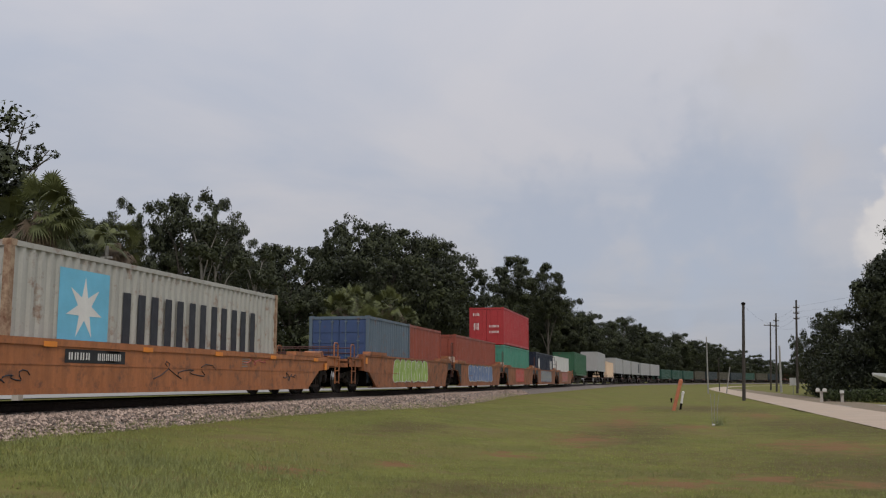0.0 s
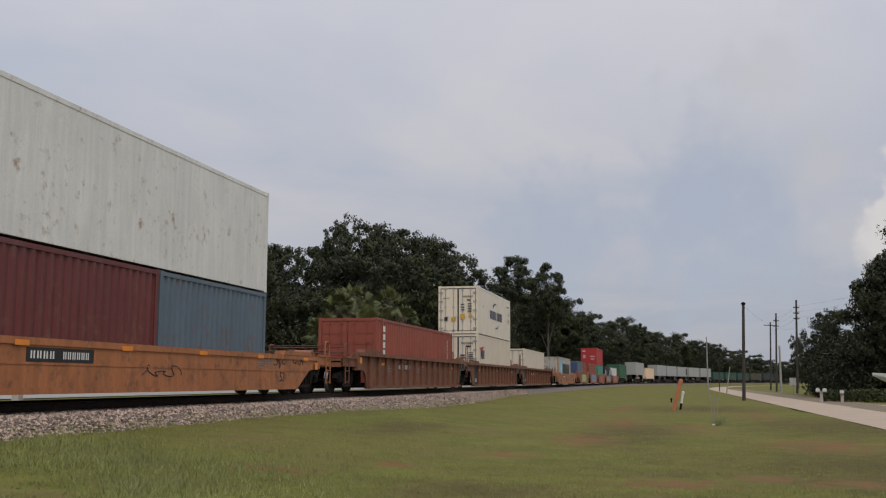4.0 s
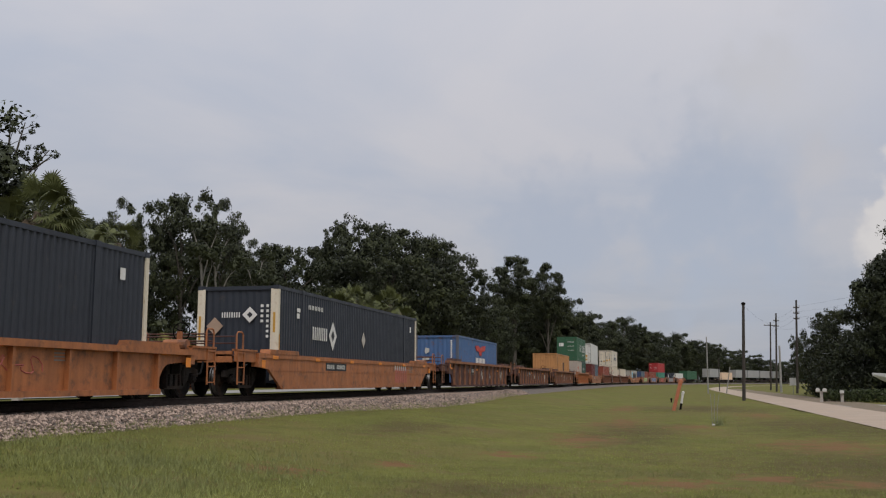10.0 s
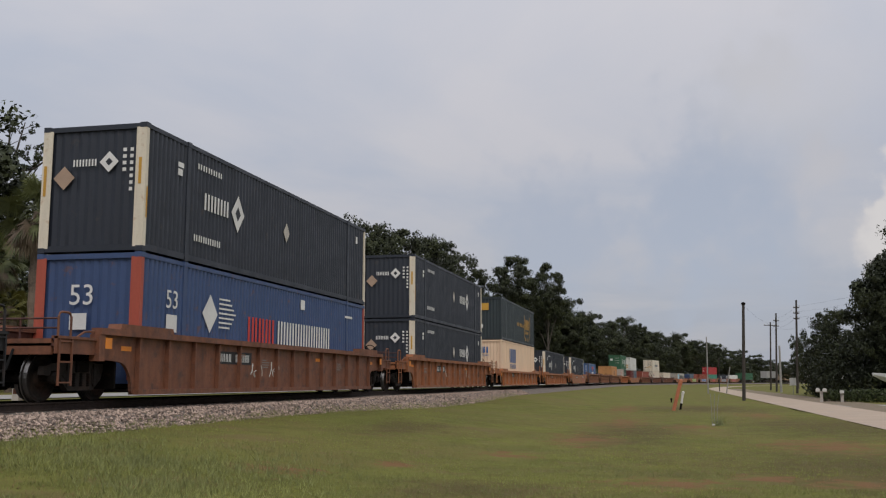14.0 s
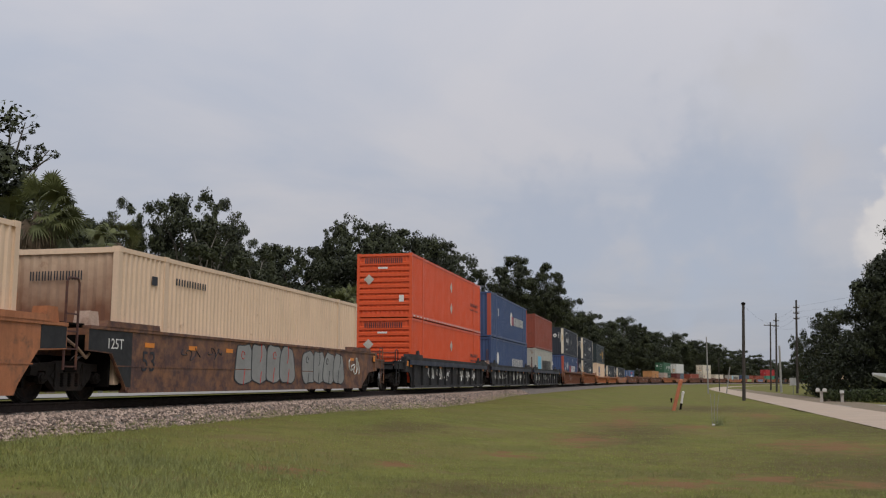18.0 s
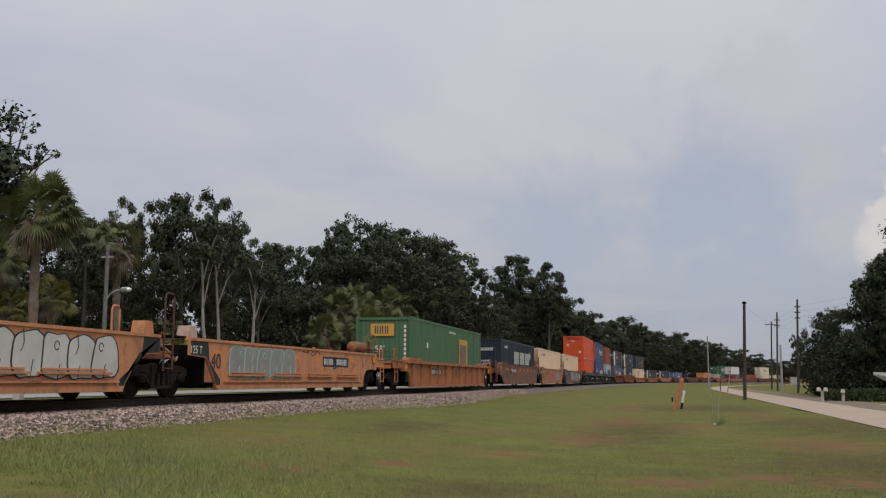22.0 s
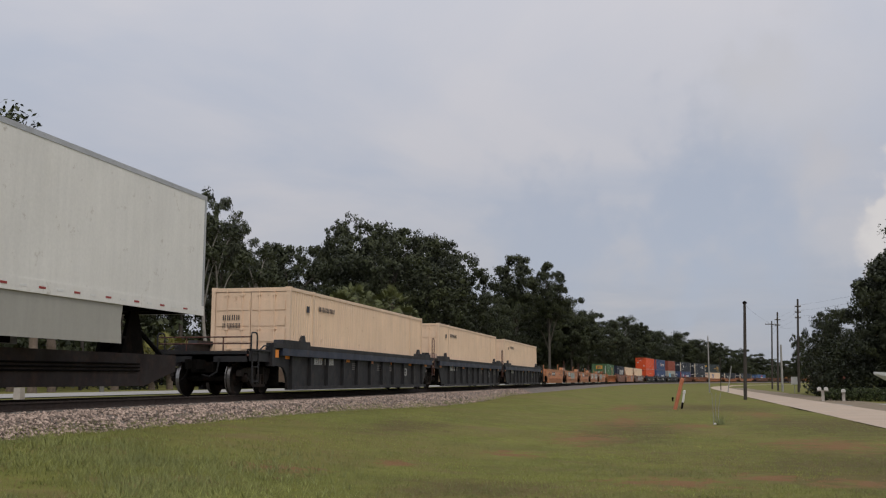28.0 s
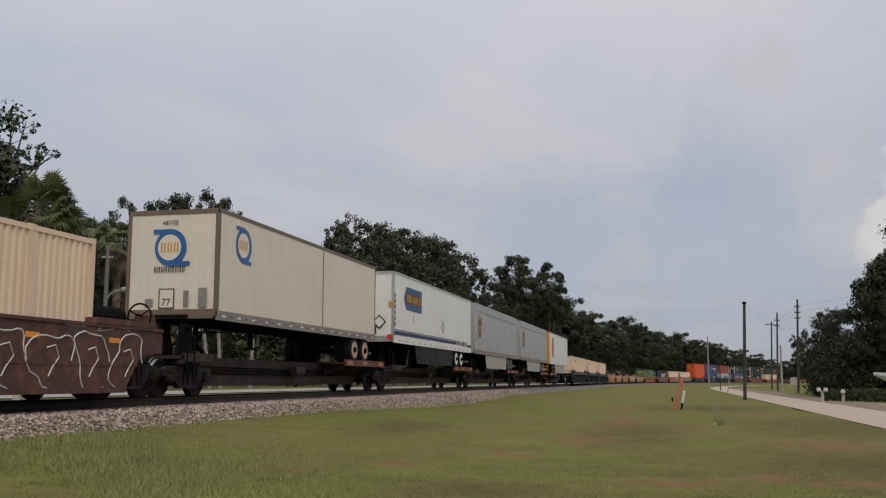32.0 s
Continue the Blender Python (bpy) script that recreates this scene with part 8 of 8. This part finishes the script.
# street lamp behind the tracks
x, y, z = spot(184, 52)
lamp = tagged(thing("street_lamp", "wooden pole with a curved arm and street light", "lamp"), group="")
lamp.matrix_basis = pose(x, y, z)
bm = bm_new()
tube(bm, [(0, 0, -0.3), (0, 0, 4), (0, 0, 7.35)], [0.12, 0.11, 0.09], 10)
part("pole", bm, DIM_POLE, lamp)
bm = bm_new()
tube(bm, [(0, 0, 4.55), (0.2, 0.05, 4.88), (0.45, 0.1, 5.06), (0.75, 0.15, 5.10)], 0.035, 6)
arm = part("arm", bm, LAMP_GREY, lamp)
bm = bm_new()
lathe(bm, [(0.0, 0.05), (0.1, 0.12), (0.45, 0.14), (0.62, 0.06)], "x", 10, (0.70, 0.15, 5.10))
part("lamp_head", bm, LAMP_GREY, arm)
bm = bm_new()
box(bm, -0.3, 0.3, -0.06, 0.06, 6.7, 6.8)
part("crossarm", bm, GREY_POLE, lamp)
bm = bm_new()
tube(bm, [(0.05, 0, 4.3), (0.35, 0.05, 4.75), (0.7, 0.05, 4.95), (1.05, 0.1, 4.8)], 0.02, 5)
part("drip_loop", bm, STEEL_DARK, lamp)
wl = spot(-200, 50)
for h in (6.7, 5.6):
    wire((x, y, z + h), (wl[0], wl[1], wl[2] + h), 0.3)
    q = spot(480, 96)
    wire((x, y, z + h), (q[0], q[1], q[2] + h + 1), 0.5)

# guide posts on the far verge
for s in (27.6,):
    gx, gy, _ = track(s, -7.6)
    t = thing("verge_post", "short grey concrete post on the far verge", "post")
    t.matrix_basis = pose(gx, gy, ground_z(gx, gy) - 0.05)
    bm = bm_new()
    prism(bm, [(-0.13, 0.0), (0.13, 0.0), (0.11, 0.42), (-0.11, 0.42)], -0.12, 0.12)
    part("block", bm, POST_STONE, t)

# buried-line markers in the grass
x, y, z = spot(1187, 52.0)
t = thing("line_marker", "leaning faded orange plastic cable marker post", "marker")
t.matrix_basis = pose(x, y, z - 0.05, 0, 15, 8) @ Matrix.Diagonal((1.1, 1.1, 1.13, 1))
bm = bm_new()
lathe(bm, [(0.0, 0.085), (1.22, 0.085), (1.26, 0.095), (1.44, 0.095), (1.50, 0.04)], "z", 12)
part("tube", bm, MARK_ORANGE, t)
bm = bm_new()
lathe(bm, [(1.30, 0.098), (1.40, 0.098)], "z", 12)
part("collar", bm, MARK_ORANGE, t)
x, y, z = spot(1199, 54.0)
t = thing("line_marker", "leaning white and dark plastic marker post", "marker")
t.matrix_basis = pose(x, y, z - 0.05, 0, 12, 30) @ Matrix.Diagonal((1.1, 1.1, 1.1, 1))
bm = bm_new()
lathe(bm, [(0.0, 0.05), (0.35, 0.05)], "z", 10)
part("foot", bm, STEEL_DARK, t)
bm = bm_new()
lathe(bm, [(0.35, 0.055), (0.78, 0.055), (0.80, 0.07), (0.90, 0.07), (0.94, 0.03)], "z", 10)
part("tube", bm, MARK_WHITE, t)
x, y, z = spot(1257, 34.5)
t = thing("wire_stake", "thin wire plant stake with a white foot in the grass", "stake")
t.matrix_basis = pose(x, y, z)
for q, a in ((-0.05, -1), (0.02, 1), (0.10, 3)):
    bm = bm_new()
    tube(bm, [(q, 0, 0), (q + 0.01 * a, 0.02, 0.6), (q + 0.035 * a, 0, 1.05)], 0.008, 5)
    part("wire", bm, GREY_POLE, t)
bm = bm_new()
lathe(bm, [(0.0, 0.06), (0.04, 0.06), (0.07, 0.02)], "z", 10)
part("foot", bm, MARK_WHITE, t)
x, y, z = spot(1184, 72)
t = thing("valve_stub", "small dark capped pipe stub in the grass", "pipe")
t.matrix_basis = pose(x, y, z - 0.05)
bm = bm_new()
lathe(bm, [(0, 0.05), (0.22, 0.05), (0.24, 0.08), (0.32, 0.07), (0.35, 0.03)], "z", 10)
part("pipe", bm, STEEL_DARK, t)

HEDGE_LEAF = leaf_material("hedge_leaves", (0.058, 0.074, 0.029))
# weeds left standing round the wire stake
weeds = []
for k in range(34):
    x, y, z = spot(1260, 34.5)
    weeds.append((x + random.gauss(0.1, 0.09), y + random.uniform(-0.2, 0.2), z))
# mailboxes and clipped hedges across the road
for px, dist, tall, twin in ((1447, 74.0, 0.88, True), (1483, 74.5, 0.75, False)):
    x, y, z = spot(px, dist)
    t = thing("mailbox", "white mailbox on a pale square post", "mailbox", "mailboxes by the road")
    t.matrix_basis = pose(x, y, z, 0, 0, -8)
    bm = bm_new()
    box(bm, -0.10, 0.10, -0.10, 0.10, -0.1, tall - 0.1)
    part("post", bm, POST_STONE, t)
    for q in ((-0.22, 0.22) if twin else (0.0,)):
        bm = bm_new()
        prism(bm, [(q - 0.14, tall - 0.1), (q + 0.14, tall - 0.1), (q + 0.14, tall + 0.04), (q + 0.08, tall + 0.12), (q - 0.08, tall + 0.12), (q - 0.14, tall + 0.04)], -0.28, 0.28, "y")
        part("box", bm, BOX_WHITE, t)
    if twin:
        bm = bm_new()
        box(bm, -0.38, 0.38, -0.05, 0.05, tall - 0.16, tall - 0.09)
        part("crossbar", bm, POST_STONE, t)
rng = np.random.default_rng(77)
for px, dist, w, h in ((1468, 77.0, 0.8, 0.75), (1522, 76.5, 1.55, 0.85)):
    x, y, z = spot(px, dist)
    t = thing("hedge", "low clipped green hedge by the road", "hedge", "hedges by the road")
    t.matrix_basis = pose(x, y, z, 0, 0, -8)
    cs = [(rng.uniform(-w, w), rng.uniform(-0.5, 0.5), rng.uniform(0.1, h), 0.22) for _ in range(int(110 * w))]
    me = leaf_mesh("foliage", cs, HEDGE_LEAF, 40, 0.055, rng, 1.0)
    put("foliage", me, t)
    bm = bm_new()
    for k in range(5):
        tube(bm, [(-w * 0.8 + k * w * 0.4, 0, -0.1), (-w * 0.8 + k * w * 0.4 + 0.08, 0.05, h * 0.8)], 0.03, 5)
    part("stems", bm, BARK, t)
x, y, z = spot(1398, 120)
t = thing("road_sign", "small white sign on a post", "sign")
t.matrix_basis = pose(x, y, z, 0, 0, -10)
bm = bm_new()
tube(bm, [(0, 0, -0.1), (0, 0, 1.9)], 0.035, 6)
part("post", bm, GREY_POLE, t)
bm = bm_new()
box(bm, -0.35, 0.35, -0.05, -0.035, 1.0, 1.85)
part("plate", bm, BOX_WHITE, t)

# boat on a trailer at the roadside
x, y, z = spot(1612, 80)
t = thing("motor_boat", "white motor boat with a raked windscreen on a road trailer", "boat")
t.matrix_basis = pose(x, y, z, 0, 0, 100)
rings = []
bm = bm_new()
for k in range(9):
    f = k / 8
    yy = -2.6 + 5.6 * f
    wide = 1.15 * (1 - max(0, f - 0.45) ** 1.7 * 2.6)
    keel = 0.75 + 2.8 * max(0, f - 0.45) ** 1.5
    sheer = 1.75 + 0.35 * f
    rings.append([bm.verts.new((sx * max(wide, 0.03), yy, zz)) for sx, zz in ((-1, sheer), (-0.85, (keel + sheer) / 2), (0, keel), (0.85, (keel + sheer) / 2), (1, sheer))])
for q, w in zip(rings, rings[1:]):
    for k in range(4):
        bm.faces.new((q[k], q[k + 1], w[k + 1], w[k]))
    bm.faces.new((q[4], q[0], w[0], w[4]))
bm.faces.new(rings[0])
part("hull", bm, HULL_WHITE, t)
bm = bm_new()
prism(bm, [(-0.3, 1.85), (0.9, 1.9), (0.35, 2.45), (-0.3, 2.5)], -0.8, 0.8)
part("windscreen", bm, GLASS_DARK, t)
bm = bm_new()
for s in (-0.82, 0.82):
    tube(bm, [(s, 0.92, 1.9), (s, 0.36, 2.48), (s, -0.4, 2.55), (s, -1.2, 2.0)], 0.03, 6)
tube(bm, [(-0.82, 0.36, 2.48), (0.82, 0.36, 2.48)], 0.03, 6)
part("frame", bm, HULL_WHITE, t)
bm = bm_new()
for s in (-0.5, 0.5):
    tube(bm, [(s, -2.4, 0.6), (s, 1.6, 0.6), (0, 3.6, 0.55)], 0.05, 6)
    box(bm, s - 0.04, s + 0.04, -1.0, -0.9, 0.5, 1.2)
    box(bm, s - 0.04, s + 0.04, 0.9, 1.0, 0.5, 1.2)
tube(bm, [(0, 3.5, 0.55), (0, 3.5, 0.0)], 0.04, 6)
part("trailer_frame", bm, GREY_POLE, t)
for s in (-1, 1):
    put("wheel", shape("boat_tyre", RUBBER, lambda b: lathe(b, [(-0.1, 0.2), (-0.1, 0.30), (0.1, 0.30), (0.1, 0.2)], "x", 16)), t, pose(s * 1.05, -0.8, 0.30))

# ---- grass blades, ballast stones ----
BLADE = leaf_material("grass_blades", (0.180, 0.191, 0.049), 0.30)
DRYBLADE = leaf_material("dry_grass_blades", (0.22, 0.155, 0.070), 0.3)
WEED = leaf_material("tall_weed_blades", (0.200, 0.215, 0.075), 0.32)


def blades(name, pts, height, width, mat, rng, label, tuft=1):
    """Thin leaning blades, tuft of them round each point; they take the light as a turf does, from above."""
    base = np.repeat(np.array(pts), tuft, axis=0)
    n = len(base)
    if tuft > 1:
        base[:, :2] += rng.normal(0, 0.035, (n, 2))
    a = rng.uniform(0, 6.283, n)
    w = width * rng.uniform(0.6, 1.3, n)
    h = height * rng.uniform(0.5, 1.3, n)
    lean = rng.normal(0, 0.45, (n, 2)) * h[:, None]
    a = np.where(np.cos(a) < 0, a + math.pi, a)      # the blades' fronts look south
    d = np.stack([np.cos(a) * w, np.sin(a) * w, np.zeros(n)], 1)
    tip = base + np.concatenate([lean, h[:, None]], 1)
    verts = np.stack([base - d, base + d, tip], 1).reshape(-1, 3)
    nor = np.concatenate([rng.normal(0, 0.25, (n, 2)), np.ones((n, 1))], 1)
    nor /= np.linalg.norm(nor, axis=1)[:, None]
    me = bpy.data.meshes.new(name)
    me.from_pydata(verts.tolist(), [], np.arange(3 * n).reshape(-1, 3).tolist(), shade_flat=False)
    me.normals_split_custom_set_from_vertices(np.repeat(nor, 3, axis=0).tolist())
    me.materials.append(mat)
    return tagged(new(name, me), label, "grass", kind="stuff")


def scatter(n, y0, y1, rng, power=1.6):
    out = []
    while len(out) < n:
        y = y0 + (y1 - y0) * rng.random() ** power
        x = -0.2316 * y + rng.uniform(-0.50, 0.50) * y * 1.08
        s, d = y, x - CX
        if d < toe(s) - 0.15 or 18.7 < d:
            continue
        out.append((x, y))
    return out


rng = np.random.default_rng(101)


def quick_z(x, y):
    f = foot(y)
    d = x - CX
    return f * (1 - ease(2.6, 10.5, d)) + 0.05 * noise.noise((x * 0.12, y * 0.12, 0)) * ease(3, 6, d)


pts = [(x, y, quick_z(x, y) - 0.01) for x, y in scatter(85000, 6.5, 55, rng, 1.9)]
bare = [noise.noise((x * 0.45, y * 0.28, 7.0)) + 0.5 * noise.noise((x * 1.3, y * 0.9, 9.0)) for x, y, _ in pts]
bare = [b + 0.35 * (noise.noise((x * 2.5, y * 2.5, 1.0))) + max(0.0, bareness(x, y) + 0.25) * 1.1 for b, (x, y, _) in zip(bare, pts)]
green = [p for p, b in zip(pts, bare) if b < 0.30]
dry = [p for p, b in zip(pts, bare) if 0.30 <= b < 0.85][::3]
blades("lawn_grass", green, 0.042, 0.005, BLADE, rng, "short green lawn grass blades", 3)
blades("dry_grass", dry + green[::14], 0.04, 0.005, DRYBLADE, rng, "dry straw-coloured grass blades", 2)
tall = []
for x, y, z in pts:
    v = noise.noise((x * 0.5, y * 0.5, 3.0))
    if rng.random() < ease(0.9, -0.6, v * -1 + 0.15) * ease(0.0, 2.5, -1.2 - 0.20 * y - x) * (1 - ease(11.5, 17.0, y)):
        tall.append((x + rng.uniform(-0.05, 0.05), y + rng.uniform(-0.05, 0.05), z))
blades("tall_grass", tall, 0.095, 0.0055, WEED, rng, "taller blue-green grass tufts", 4)

blades("weed_tuft", weeds, 0.34, 0.010, WEED, rng, "tall green weeds round the wire stake", 3)
edge = []
for k in range(9000):
    q = 10 + 55 * rng.random() ** 1.6
    o = toe(q) + rng.normal(-0.02, 0.16)
    x, y, _ = track(q, o)
    z = 0.79 + (foot(q) - 0.08 - 0.79) * (o - 1.95) / (toe(q) + 0.25 - 1.95)
    if noise.noise((x * 0.8, y * 0.8, 5.0)) > -0.25:
        edge.append((x, y, max(z, quick_z(x, y)) - 0.02))
blades("edge_grass", edge, 0.075, 0.0055, BLADE, rng, "uneven grass creeping over the foot of the ballast", 4)

verts, faces = [], []
ico = [(0, 0, 1), (0.9, 0, 0.2), (0.2, 0.85, 0.1), (-0.8, 0.4, 0.2), (-0.6, -0.7, 0.1), (0.4, -0.8, 0.25), (0, 0, -0.7)]
icf = [(0, 1, 2), (0, 2, 3), (0, 3, 4), (0, 4, 5), (0, 5, 1), (6, 2, 1), (6, 3, 2), (6, 4, 3), (6, 5, 4), (6, 1, 5)]
for k in range(26000):
    s = 11 + 60 * rng.random() ** 1.7
    t_ = toe(s)
    o = rng.uniform(1.0, t_ + 0.25)
    if o < 1.95:
        z = 0.82 - 0.03 * (o - 1.0)
    else:
        z = 0.79 + (foot(s) - 0.08 - 0.79) * (o - 1.95) / (t_ + 0.25 - 1.95)
    x, y, _ = track(s, o)
    r = rng.uniform(0.020, 0.048)
    ca, sa = math.cos(rng.uniform(0, 6.28)), math.sin(rng.uniform(0, 6.28))
    n = len(verts)
    sx, sy, sz = rng.uniform(0.7, 1.2, 3) * r
    for p in ico:
        q = (p[0] * sx, p[1] * sy, p[2] * sz)
        verts.append((x + q[0] * ca - q[1] * sa, y + q[0] * sa + q[1] * ca, z + q[2] + 0.3 * r))
    faces += [tuple(n + i for i in f) for f in icf]
me = bpy.data.meshes.new("loose_ballast")
me.from_pydata(verts, [], faces)
me.materials.append(STONE)
tagged(new("loose_ballast", me), "loose angular grey and brown ballast stones", "stones", kind="stuff")
me = bpy.data.meshes.new("driveway")
me.from_pydata([(9.75, 60.5, 0.03), (22, 60.5, 0.03), (22, 66.5, 0.03), (9.75, 66.5, 0.03), (9.75, 60.5, -0.1), (22, 60.5, -0.1), (22, 66.5, -0.1), (9.75, 66.5, -0.1)], [],
               [(0, 1, 2, 3), (0, 4, 5, 1), (1, 5, 6, 2), (2, 6, 7, 3), (3, 7, 4, 0)])
me.materials.append(FARROAD)
tagged(new("driveway", me), "pale concrete driveway off the road", "driveway", kind="structure")
# ---- what moves ----
def motions():
    times = [float(t) for t in range(33)]
    for ob, at, span in movers:
        lift = Matrix.Translation((0, 0, lifted.get(ob.name, 0.0)))
        walk(ob, [(t, on_track(at + V * t, span) @ lift) for t in times])
    for w, at, dy in spinning:
        # wheels roll on the rails while the axle passes before the camera
        t0, t1 = (4.0 - at) / V, (62.0 - at) / V
        f0, f1 = max(0, math.ceil(t0 * FPS)), min(32 * FPS, math.floor(t1 * FPS))
        rows = [(f / FPS, f / FPS) for f in range(f0, f1 + 1)]
        if not rows:
            continue
        if f0 > 0:
            rows.insert(0, (0.0, rows[0][1]))
        if f1 < 32 * FPS:
            rows.append((32.0, rows[-1][1]))
        walk(w, [(t, Matrix.Translation((0, dy, WHEEL_R)) @ Matrix.Rotation(-V * q / WHEEL_R, 4, "X")) for t, q in rows])


motions()
